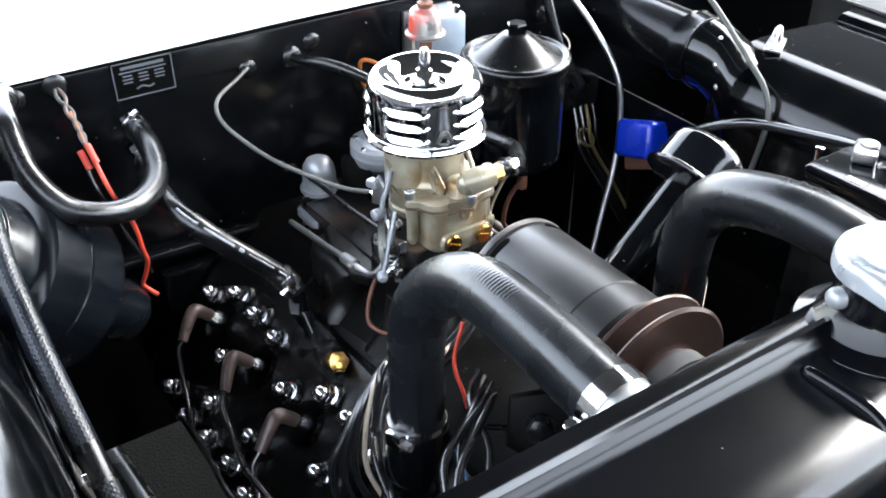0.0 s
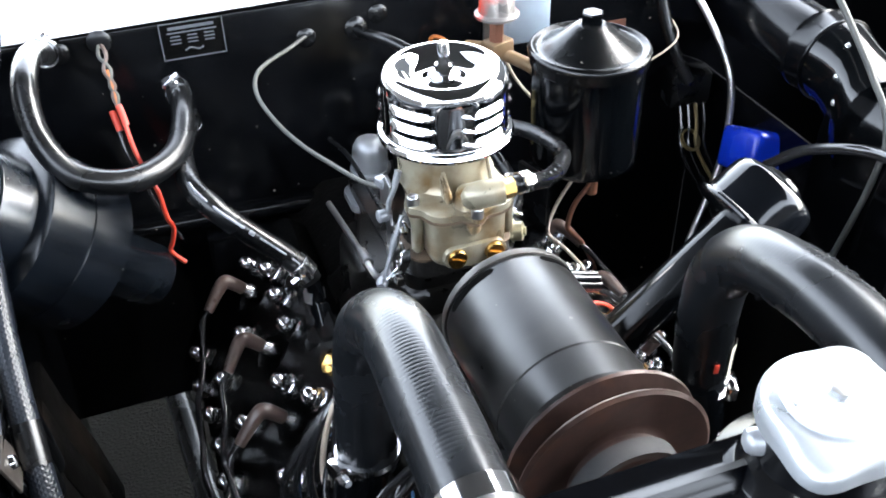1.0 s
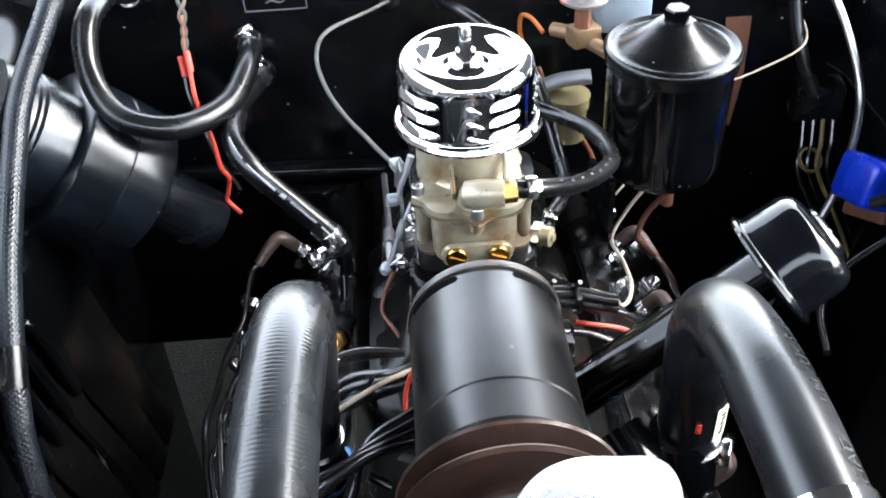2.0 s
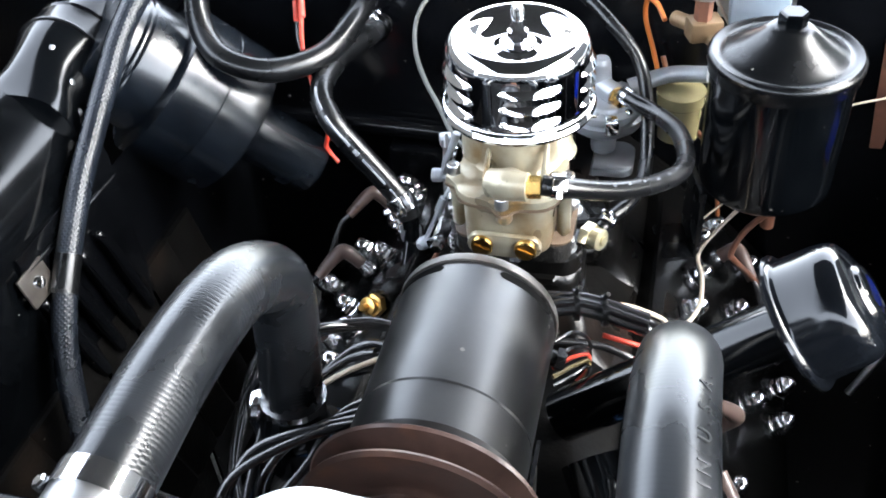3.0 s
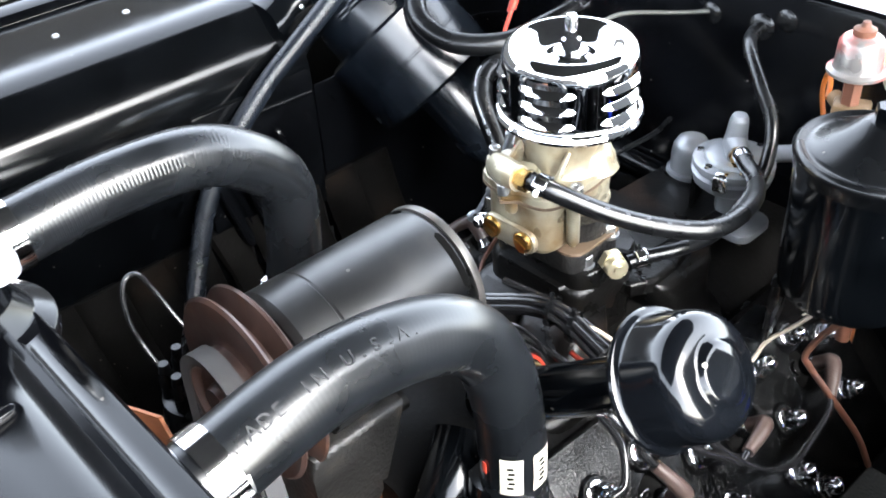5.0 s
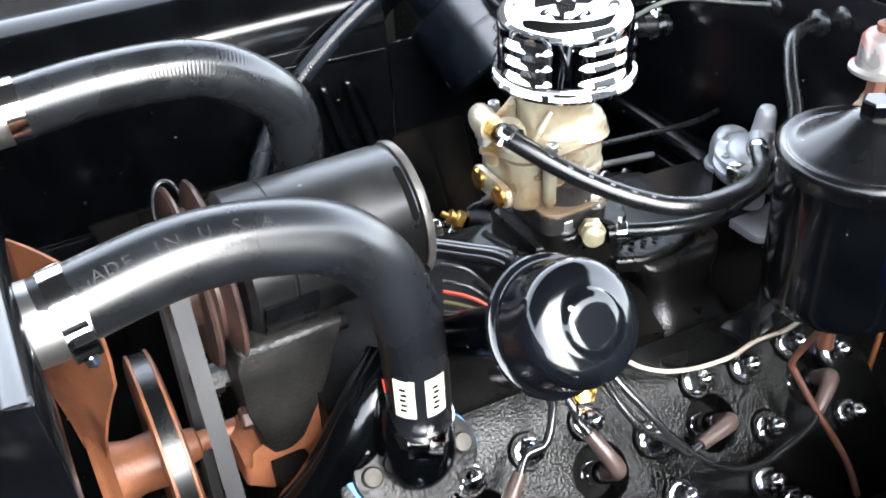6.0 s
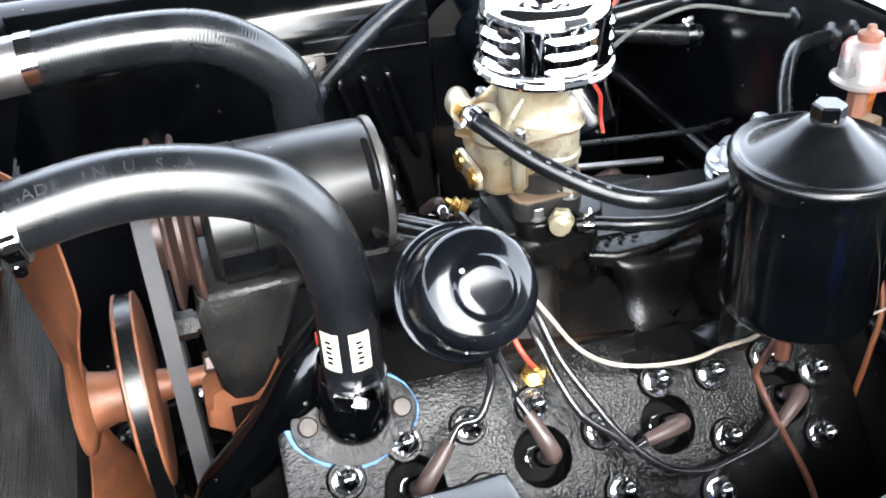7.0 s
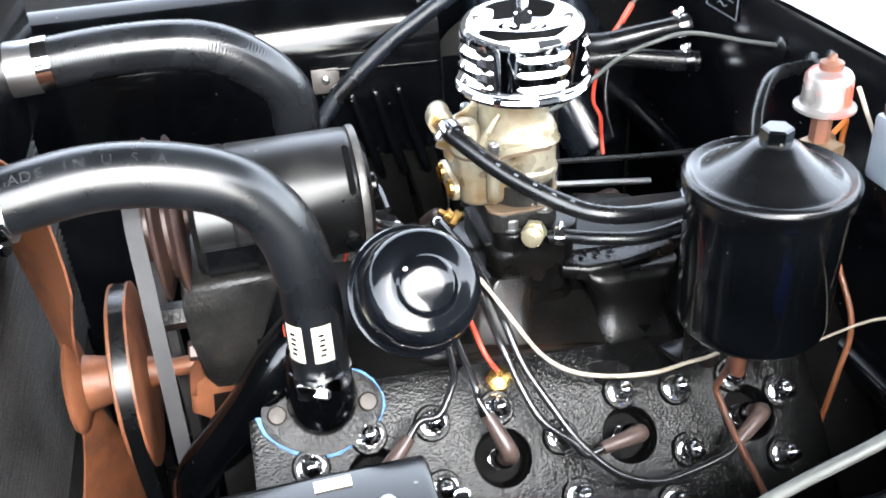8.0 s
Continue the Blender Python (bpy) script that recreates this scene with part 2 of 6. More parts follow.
# where each assembly is bolted in the bay, as a shift from the place it is drawn at; two rows: left-hand and right-hand one
FITTED = {
    "intake_manifold": (-0.004, -0.002, -0.007), "air_cleaner": (-0.004, 0.0, 0.010), "oil_filter": (0.009, -0.008, 0.006),
    "generator": (-0.007, -0.008, 0.016), "generator_strap": (-0.007, -0.037, 0.016), "generator_terminal": (-0.007, -0.008, 0.016), "cooling_fan": (-0.003, -0.022, 0.034),
    "timing_cover": (-0.005, -0.018, 0.020), "crank_pulley": (-0.005, -0.012, 0.018), "lower_hose": (0.0, -0.015, 0.020), "louvre_panel": (-0.008, -0.008, 0.018),
    "splash_shield": (-0.008, -0.008, 0.012), "hose_bracket": (-0.028, 0.003, 0.002), "shelf_bolt": (-0.008, 0.010, 0.018), "latch_bracket": (0.0, -0.030, 0.024),
    "data_plate": (-0.001, 0.0, 0.003), "pressure_sender": (0.004, 0.000, -0.001), "voltage_regulator": (-0.004, 0.0, 0.004), "relay_box": (0.015, -0.014, 0.0),
    "blue_cap": (0.026, -0.028, 0.010), "fuel_pump": (0.005, 0.014, -0.012), "throttle_linkage": (-0.004, -0.005, 0.002), "brass_fitting": (-0.002, -0.003, 0.001),
    "vacuum_elbow": (-0.003, -0.005, -0.006), "manifold_bolt": (-0.003, -0.006, -0.007), "filter_bracket": (0.012, -0.012, 0.004), "battery": (0.002, -0.013, 0.025),
    "bare_patch": (0.005, 0.0, 0.004), "hose_fitting": (0.004, -0.004, 0.002), "distributor": (-0.012, -0.008, 0.005), "generator_plate": (-0.008, -0.010, 0.010),
    "fuel_strainer": (-0.010, -0.008, 0.008), "temperature_sender": ((-0.005, -0.012, 0.001), (0.021, -0.022, 0.010)),
}
fitted_things = []


def fitted(ob, name, x):
    shift = FITTED.get(name)
    if shift:
        fitted_things.append((ob, Vector(shift if not isinstance(shift[0], tuple) else shift[x > 0])))
    return ob


def thing(name, where, label, category, group="", kind=""):
    """An empty at the thing's base, to carry its parts."""
    ob = new(name)
    ob.empty_display_size = 0.02
    ob.location = where
    fitted(ob, name, where[0])
    return tagged(ob, label, category, group, kind)


def part(name, bm, material, parent, label="", angle=38):
    """One mesh under a thing or a part; its shape is given in the world's metres."""
    root = parent
    while root.parent:
        root = root.parent
    bmesh.ops.translate(bm, verts=bm.verts[:], vec=-root.location)
    ob = link(name, bm, material, angle)
    ob.parent = parent
    if label:
        ob["label"] = label
    return ob


def single(name, bm, material, label, category, group="", kind="", angle=38):
    """A thing of one mesh, its origin at its foot."""
    co = [v.co for v in bm.verts]
    foot = Vector((sum(c.x for c in co) / len(co), sum(c.y for c in co) / len(co), min(c.z for c in co)))
    bmesh.ops.translate(bm, verts=bm.verts[:], vec=-foot)
    ob = link(name, bm, material, angle)
    ob.location = foot
    fitted(ob, name, foot.x)
    return tagged(ob, label, category, group, kind)


def lathe(bm, profile, m=Matrix.Identity(4), seg=40, close=True):
    """A turned shape: (radius, height) pairs from the bottom up, about local z."""
    rings = []
    for r, h in profile:
        if r < 1e-6:
            rings.append([bm.verts.new(m @ Vector((0, 0, h)))])
        else:
            rings.append([bm.verts.new(m @ Vector((r * math.cos(a), r * math.sin(a), h)))
                          for a in (2 * math.pi * i / seg for i in range(seg))])
    for a, b in zip(rings, rings[1:]):
        for i in range(seg):
            j = (i + 1) % seg
            q = [a[i % len(a)], a[j % len(a)], b[j % len(b)], b[i % len(b)]]
            q = [v for k, v in enumerate(q) if v not in q[:k]]
            if len(q) > 2:
                bm.faces.new(q)
    if close:
        for r in (rings[0], rings[-1]):
            if len(r) > 2:
                bm.faces.new(r)
    return bm


def loft(bm, sections, seg=36):
    """A skin over rounded sections: (centre, half width along x, half height along z, squareness)."""
    rings = []
    for c, a, b, p in sections:
        ring_ = []
        for i in range(seg):
            t = 2 * math.pi * i / seg
            u, w = math.cos(t), math.sin(t)
            r = 1 / (abs(u) ** p + abs(w) ** p) ** (1 / p)
            ring_.append(bm.verts.new(Vector(c) + Vector((a * r * u, 0, b * r * w))))
        rings.append(ring_)
    for p, q in zip(rings, rings[1:]):
        for i in range(seg):
            bm.faces.new((p[i], p[(i + 1) % seg], q[(i + 1) % seg], q[i]))
    bm.faces.new(rings[0])
    bm.faces.new(rings[-1])
    return bm


def held(profile, d=0.0008):
    """Adds points close to each bend, so that the flats between stay flat."""
    pts = [Vector((*p, 0)) for p in profile]
    out = [profile[0]]
    for a, b, c in zip(pts, pts[1:], pts[2:]):
        k1, k2 = min(d, (a - b).length * 0.4), min(d, (c - b).length * 0.4)
        q, r = b + (a - b).normalized() * k1, b + (c - b).normalized() * k2
        out += [(q.x, q.y), (b.lerp((q + r) / 2, 0.5).x, b.lerp((q + r) / 2, 0.5).y), (r.x, r.y)]
    return out + [profile[-1]]


def spline(points, step=6):
    """A smooth line through points."""
    p = [Vector(q) for q in points]
    if len(p) < 3:
        return p
    p = [2 * p[0] - p[1]] + p + [2 * p[-1] - p[-2]]
    out = []
    for a, b, c, d in zip(p, p[1:], p[2:], p[3:]):
        for i in range(step):
            t = i / step
            out.append(0.5 * ((2 * b) + (c - a) * t + (2 * a - 5 * b + 4 * c - d) * t * t + (3 * b - a - 3 * c + d) * t ** 3))
    return out + [p[-2]]


def tube(bm, points, r, seg=12, step=6, smooth=True, ends=None):
    """A round tube along points; r a radius or a list of radii along its length."""
    line = spline(points, step) if smooth else [Vector(q) for q in points]
    uvl = bm.loops.layers.uv.verify()
    n = len(line)
    tang = [(line[min(i + 1, n - 1)] - line[max(i - 1, 0)]).normalized() for i in range(n)]
    side = tang[0].orthogonal().normalized()
    rings, dist, run = [], [], 0.0
    for i, (q, t) in enumerate(zip(line, tang)):
        side = (side - t * side.dot(t)).normalized()
        other = t.cross(side)
        f = i / (n - 1) * (len(r) - 1) if isinstance(r, (list, tuple)) else 0
        rad = r if not isinstance(r, (list, tuple)) else r[int(f)] + (r[min(int(f) + 1, len(r) - 1)] - r[int(f)]) * (f - int(f))
        rings.append([bm.verts.new(q + rad * (side * math.cos(a) + other * math.sin(a))) for a in (2 * math.pi * k / seg for k in range(seg))])
        run += (line[i] - line[i - 1]).length if i else 0
        dist.append(run)
    big = max(r) if isinstance(r, (list, tuple)) else r
    for i in range(n - 1):
        for k in range(seg):
            j = (k + 1) % seg
            f = bm.faces.new((rings[i][k], rings[i][j], rings[i + 1][j], rings[i + 1][k]))
            for lp, (kk, ii) in zip(f.loops, ((k, i), (k + 1, i), (k + 1, i + 1), (k, i + 1))):
                lp[uvl].uv = (kk / seg * 2 * math.pi * big, dist[ii])
    bm.faces.new(rings[0])
    bm.faces.new(rings[-1])
    return bm


def box(bm, size, m=Matrix.Identity(4), bevel=0.0, segs=2):
    g = bmesh.ops.create_cube(bm, size=1, matrix=m @ Matrix.Diagonal((*size, 1)))
    if bevel:
        edges = {e for v in g["verts"] for e in v.link_edges}
        bmesh.ops.bevel(bm, geom=list(edges), offset=bevel, segments=segs, profile=0.5, affect="EDGES")
    return bm


def prism(bm, outline, depth, m=Matrix.Identity(4), bevel=0.0, segs=2):
    """A flat outline in local x, y, thickened along local z from 0 to depth."""
    low = [bm.verts.new(m @ Vector((x, y, 0))) for x, y in outline]
    top = [bm.verts.new(m @ Vector((x, y, depth))) for x, y in outline]
    faces = [bm.faces.new(low[::-1]), bm.faces.new(top)]
    for i in range(len(low)):
        j = (i + 1) % len(low)
        faces.append(bm.faces.new((low[i], low[j], top[j], top[i])))
    if bevel:
        bmesh.ops.bevel(bm, geom=[e for e in faces[1].edges], offset=bevel, segments=segs, profile=0.5, affect="EDGES")
    return bm


def sweep(bm, outline, y0, y1, thick):
    """A bent sheet: an open line in x, z carried along y, with thickness."""
    pts = [Vector((x, 0, z)) for x, z in outline]
    nor = []
    for i in range(len(pts)):
        t = (pts[min(i + 1, len(pts) - 1)] - pts[max(i - 1, 0)]).normalized()
        nor.append(Vector((-t.z, 0, t.x)))
    loops = []
    for y in (y0, y1):
        up = [bm.verts.new(p + Vector((0, y, 0))) for p in pts]
        dn = [bm.verts.new(p - n * thick + Vector((0, y, 0))) for p, n in zip(pts, nor)]
        loops.append(up + dn[::-1])
    a, b = loops
    k = len(a)
    for i in range(k):
        bm.faces.new((a[i], a[(i + 1) % k], b[(i + 1) % k], b[i]))
    bm.faces.new(a[::-1])
    bm.faces.new(b)
    return bm


def rounded(w, h, r, seg=5):
    """The outline of a rounded rectangle about the origin."""
    out = []
    for cx, cy, a0 in ((w / 2 - r, h / 2 - r, 0), (-w / 2 + r, h / 2 - r, 90), (-w / 2 + r, -h / 2 + r, 180), (w / 2 - r, -h / 2 + r, 270)):
        for i in range(seg + 1):
            a = radians(a0 + 90 * i / seg)
            out.append((cx + r * math.cos(a), cy + r * math.sin(a)))
    return out


def hexhead(bm, m, r=0.009, h=0.007, washer=True):
    """A hexagon bolt head with a washer."""
    if washer:
        lathe(bm, [(r * 1.35, 0), (r * 1.35, 0.0018)], m, 20)
    lathe(bm, [(r, 0.0018), (r, h), (r * 0.82, h + 0.0012)], m, 6)
    return bm


def acorn(bm, m, r=0.0095):
    """A domed plated nut on a washer."""
    lathe(bm, [(r * 1.22, 0), (r * 1.22, 0.0018), (r * 1.1, 0.0022)], m, 18)
    lathe(bm, [(r, 0.002), (r, 0.0095), (r * 0.92, 0.0105)], m, 6)
    lathe(bm, [(r * 0.88, 0.0095), (r * 0.88, 0.0125), (r * 0.82, 0.0152), (r * 0.70, 0.0178), (r * 0.50, 0.0199), (r * 0.26, 0.0211), (0, 0.0215)], m, 18)
    return bm


def B():
    return bmesh.new()


def bored(bm, cut):
    """Cuts the shape cut out of bm, and frees cut."""
    pair = []
    for b in (bm, cut):
        me = bpy.data.meshes.new("blank")
        bmesh.ops.recalc_face_normals(b, faces=b.faces[:])
        b.to_mesh(me)
        pair.append(new("blank", me))
    cut.free()
    mod = pair[0].modifiers.new("bore", "BOOLEAN")
    mod.operation, mod.object, mod.solver = "DIFFERENCE", pair[1], "EXACT"
    me = bpy.data.meshes.new_from_object(pair[0].evaluated_get(bpy.context.evaluated_depsgraph_get()))
    bm.clear()
    bm.from_mesh(me)
    for ob in pair:
        bpy.data.objects.remove(ob)

# ---------------------------------------------------------------- setting
bm = B()
bmesh.ops.create_grid(bm, x_segments=8, y_segments=8, size=60)
tagged(link("ground", bm, GROUND), "grey asphalt ground under the car", "ground", kind="structure")

# unseen dark slabs, added overhead and around the car to block sky light
BLOCKER = mat("dark_sky_blocker", (0.04, 0.038, 0.036), 0.8, var=0.4, scale=3, bump=0.1)
for name, size, where, label, kind in (("wall_blocker_front", (9.0, 0.12, 2.3), (0, -3.6, 1.15), "unseen dark wall added in front of the car to block sky light", "wall"),
                                       ("wall_blocker_side", (0.12, 3.6, 3.3), (3.1, 2.3, 1.65), "unseen dark wall added on the right to darken reflections", "wall"),
                                       ("wall_blocker_left", (0.12, 5.0, 1.86), (-2.5, 0.9, 0.93), "unseen low dark wall added on the left to darken reflections", "wall"),
                                       ("ceiling", (2.7, 4.6, 0.10), (0.15, -0.5, 2.75), "unseen dark slab added overhead to block sky light", "ceiling")):
    bm = B()
    box(bm, size, pose(*where))
    tagged(link(name, bm, BLOCKER), label, kind, kind="structure")

FW = 0.301          # front face of the firewall
TOP = 1.061
bm = B()
box(bm, (1.9, 0.02, 0.50), pose(0, FW + 0.01, TOP - 0.25), 0.006)
firewall = tagged(link("wall_firewall", bm, PANEL), "black painted steel firewall with grommets and pressings", "wall", kind="structure")
bm = B()
sweep(bm, [(-0.95, TOP + 0.001), (-0.5, TOP + 0.006), (0, TOP + 0.010), (0.5, TOP + 0.006), (0.95, TOP + 0.001)], FW - 0.004, FW + 1.0, 0.004)
cowl = tagged(link("cowl", bm, WHITE), "white painted cowl panel above the firewall", "car body", kind="structure")
bm = B()
box(bm, (1.9, 2.6, 0.02), pose(0, FW + 1.75, 0.31))
tagged(link("floor_pan", bm, SATIN), "black underside of the car floor", "car body", kind="structure")


def apron(side):
    """An inner wing: upright inner wall, rolled air duct on top, flat outer shelf."""
    s = side
    prof = [(-0.385, 0.725), (-0.385, 0.86)]
    prof += [(-0.463 + 0.078 * math.cos(radians(a)), 0.926 + 0.078 * math.sin(radians(a))) for a in range(0, 91, 6)]
    prof += [(-0.50, 1.0035), (-0.55, 1.000), (-0.610, 0.994), (-0.615, 1.000), (-0.619, 1.003), (-0.650, 1.003)]
    prof = [(x - 0.008, z + 0.018) for x, z in prof]
    if s > 0:
        prof = [(-x + 0.042, z - 0.015) for x, z in [(-0.393, 0.15)] + prof][::-1]
    bm = B()
    sweep(bm, prof, -0.95, 0.04 if s < 0 else 0.062, 0.003)
    shelf = [(-0.653, 1.0075), (-0.72, 1.010), (-0.93, 0.99), (-0.955, 0.22)]
    shelf = [(x - 0.008, z + 0.018) for x, z in shelf]
    if s > 0:
        shelf = [(-x + 0.042, z - 0.015) for x, z in shelf][::-1]
    bo = B()
    sweep(bo, shelf, -0.95, FW + 3.0, 0.003)
    tagged(link("wing_left" if s < 0 else "wing_right", bo, WINGTOP), "dull dusty grey wing flange beside the inner wing", "wing", kind="structure")
    a = tagged(link("apron_left" if s < 0 else "apron_right", bm, APRON), "glossy black inner wing with a rolled air duct along its top", "inner wing", kind="structure")
    bm = B()
    sweep(bm, ([(-0.395, 0.15), (-0.395, 0.93)] if s < 0 else [(0.445, 0.90), (0.445, 0.15)]), 0.043, FW - 0.002, 0.003)
    tagged(link("side_panel_left" if s < 0 else "side_panel_right", bm, PANEL), "black lower side panel beside the engine", "inner wing", kind="structure")
    return a


apron(-1)
apron(1)
bm = B()
box(bm, (1.86, 0.02, 0.66), pose(0, -0.96, 0.63), 0.004)
tagged(link("wall_grille_panel", bm, SATIN), "black panel at the front of the engine bay", "car body", kind="structure")
bm = B()
box(bm, (0.70, 0.02, 0.46), pose(0.60, FW + 0.011, 0.34), 0.004)
tagged(link("wall_toe_board", bm, PANEL), "black toe board below the firewall", "wall", kind="structure")

# ---------------------------------------------------------------- air ducts behind the inner wings
def air_duct(side):
    def q(x, y, z):
        return Vector((x - 0.008, y - 0.008, z + 0.016)) if side < 0 else Vector((-x + 0.037, y + 0.003, z - 0.008))
    t = thing("air_duct", q(-0.44, 0.06, 0.90), "glossy black sheet-metal air duct with a pinched elbow and collar", "air duct", "air ducts")
    bm = B()
    loft(bm, [(q(-0.442, 0.024, 0.950), 0.054, 0.056, 3.4), (q(-0.441, 0.036, 0.954), 0.051, 0.055, 3.0), (q(-0.437, 0.052, 0.966), 0.040, 0.051, 2.6), (q(-0.436, 0.068, 0.978), 0.037, 0.047, 2.3),
              (q(-0.437, 0.084, 0.986), 0.040, 0.045, 2.0), (q(-0.438, 0.096, 0.989), 0.043, 0.045, 2.0), (q(-0.438, 0.104, 0.990), 0.0445, 0.0455, 2.0)])
    elbow = part("elbow", bm, BLACK, t)
    for x, y, z in ((-0.398, 0.050, 0.975), (-0.404, 0.062, 0.998), (-0.421, 0.076, 1.022)):
        bm = B()
        lathe(bm, [(0.004, -0.003), (0.004, 0.001), (0.0025, 0.0025), (0, 0.003)], at(q(x, y, z), (-side * 0.8, -0.2, 0.6)), 12)
        part("rivet", bm, STEEL, elbow)
    bm = B()
    lathe(bm, held([(0.042, 0.0), (0.0475, 0.001), (0.0475, 0.004), (0.0455, 0.006), (0.0455, 0.030), (0.047, 0.033), (0.0415, 0.036)]), at(q(-0.438, 0.103, 0.990), (0, 1, 0)), 40)
    part("collar", bm, PANEL, t)
    a, b = q(-0.438, 0.136, 0.990), q(-0.438, 0.308, 0.992)
    b.y = 0.300
    bm = B()
    tube(bm, [a, a.lerp(b, 0.5), b], 0.041, 36, smooth=False)
    part("pipe", bm, PANEL, t)
    return t


air_duct(-1)
air_duct(1)

# ---------------------------------------------------------------- radiator
rad = thing("radiator", (-0.01, -0.45, 0.45), "black radiator with a dusty ribbed top tank and rolled edge", "radiator")
bm = B()
prism(bm, [(-0.505, 1.000), (-0.503, 1.088), (-0.499, 1.100), (-0.491, 1.108), (-0.480, 1.111), (-0.440, 1.114), (-0.431, 1.117), (-0.428, 1.122), (-0.4245, 1.1255), (-0.4205, 1.1245), (-0.419, 1.119),
           (-0.417, 1.117), (-0.408, 1.1165), (-0.4045, 1.1195), (-0.402, 1.1165), (-0.4015, 1.030), (-0.405, 1.0)], 0.52,
      Matrix(((0, 0, 1, -0.27), (1, 0, 0, 0), (0, 1, 0, 0), (0, 0, 0, 1))), 0.003)
tank = part("top_tank", bm, TANK, rad, angle=50)
for x in (-0.060, 0.070):
    bm = B()
    tube(bm, [(x, -0.437, 1.1130), (x + 0.001, -0.442, 1.1145), (x + 0.004, -0.470, 1.1130), (x + 0.005, -0.483, 1.1085), (x + 0.005, -0.489, 1.1040)], [0.0030, 0.0045, 0.0050, 0.0045, 0.0030], 12)
    part("pressed_rib", bm, TANK, tank)
bm = B()
box(bm, (0.50, 0.045, 0.54), pose(-0.01, -0.455, 0.735))
part("core", bm, CORE, rad)
for k in range(34):
    bm = B()
    box(bm, (0.50, 0.007, 0.0016), pose(-0.01, -0.4305, 0.72 + 0.0082 * k, 6))
    part("fin", bm, CORE, rad)
for x in (-0.275, 0.255):
    bm = B()
    box(bm, (0.02, 0.03, 0.62), pose(x, -0.447, 0.75), 0.004)
    part("side_strap", bm, SATIN, rad)
bm = B()
lathe(bm, held([(0.044, -0.006), (0.044, 0.001), (0.034, 0.006), (0.027, 0.018), (0.0265, 0.030), (0.029, 0.0385)]), pose(0.003, -0.4345, 1.113), 40)
part("filler_neck", bm, TANK, rad)
CAPX, CAPY, CAPZ = 0.003, -0.4345, 1.1505
bm = B()
rings = []
for rad_c, ear, h in ((0.0320, 0.0085, 0.0), (0.0336, 0.0095, 0.0008), (0.0338, 0.0095, 0.0068), (0.0334, 0.0085, 0.0092), (0.0325, 0.0055, 0.0115), (0.0312, 0.0015, 0.0132), (0.0292, 0, 0.0140),
                      (0.0265, 0, 0.0141), (0.0250, 0, 0.0148), (0.0238, 0, 0.0162), (0.0230, 0, 0.0170), (0.012, 0, 0.0177), (0.003, 0, 0.0179)):
    row = []
    for i in range(72):
        a = 2 * math.pi * i / 72
        r = 0.93 * rad_c + ear * (max(0, math.cos(a - 0.75)) ** 14 + max(0, math.cos(a - 0.75 - math.pi)) ** 14)
        row.append(bm.verts.new((CAPX + r * math.cos(a), CAPY + r * math.sin(a), CAPZ + h)))
    rings.append(row)
for p, q in zip(rings, rings[1:]):
    for i in range(72):
        j = (i + 1) % 72
        bm.faces.new((p[i], p[j], q[j], q[i]))
bm.faces.new(rings[0][::-1])
bm.faces.new(rings[-1])
cap = part("pressure_cap", bm, CAPM, rad, "bright plated pressure cap with two ears")
bm = B()
lathe(bm, [(0.004, 0), (0.004, 0.002), (0, 0.0026)], pose(CAPX, CAPY, CAPZ + 0.0180), 14)
part("rivet", bm, STEEL, cap)
bm = B()
tube(bm, [(CAPX - 0.016, CAPY + 0.006, CAPZ - 0.012), (CAPX - 0.0275, CAPY + 0.012, CAPZ - 0.0125), (CAPX - 0.0300, CAPY + 0.013, CAPZ - 0.0125), (CAPX - 0.0312, CAPY + 0.0135, CAPZ - 0.0125)], [0.0062, 0.0062, 0.0050, 0.0022], 14, smooth=False)
part("overflow_spout", bm, ZINC, rad)

for x, z in ((0.125, 1.067), (-0.129, 1.073)):
    bm = B()
    tube(bm, [(x, -0.372, z), (x, -0.404, z - 0.001)], [0.0232, 0.0240], 28, smooth=False)
    part("inlet_spout", bm, STEEL, rad, "grey metal inlet spout")

# ---------------------------------------------------------------- engine block, heads
TILT_E = radians(3.3)
block = thing("engine_block", (0, 0.02, 0.55), "black painted vee-eight engine block with rusty stains", "engine")
bm = B()
prism(bm, [(-0.20, 0.56), (-0.235, 0.68), (-0.118, 0.800), (-0.06, 0.845), (0.06, 0.845), (0.118, 0.800), (0.235, 0.68), (0.20, 0.56)], 0.55,
      Matrix(((1, 0, 0, 0), (0, 0, 1, -0.235), (0, 1, -0.058, 0.026), (0, 0, 0, 1))), 0.006)
part("crankcase", bm, BLOCK, block)


class Head:
    """Axes of a cylinder head: u backwards, v outwards and down, n off its face."""
    def __init__(self, s):
        self.s = s
        self.u = Vector((0, math.cos(TILT_E), -math.sin(TILT_E)))
        self.n = Vector((s * 0.7071, 0.7071 * math.sin(TILT_E), 0.7071 * math.cos(TILT_E)))
        self.v = Vector((s * 0.7071, -0.7071 * math.sin(TILT_E), -0.7071 * math.cos(TILT_E)))
        self.o = self.n * (0.674 if s > 0 else 0.680) + self.v * -0.47

    def m(self, a, b, c=0.0, turn=0.0):
        p = self.o + self.u * a + self.v * b + self.n * c
        x, y = self.u, self.v
        if x.cross(y).dot(self.n) < 0:
            y = -y
        return Matrix(((x.x, y.x, self.n.x, p.x), (x.y, y.y, self.n.y, p.y), (x.z, y.z, self.n.z, p.z), (0, 0, 0, 1))) @ pose(0, 0, 0, 0, 0, turn)

    def p(self, a, b, c=0.0):
        return self.o + self.u * a + self.v * b + self.n * c


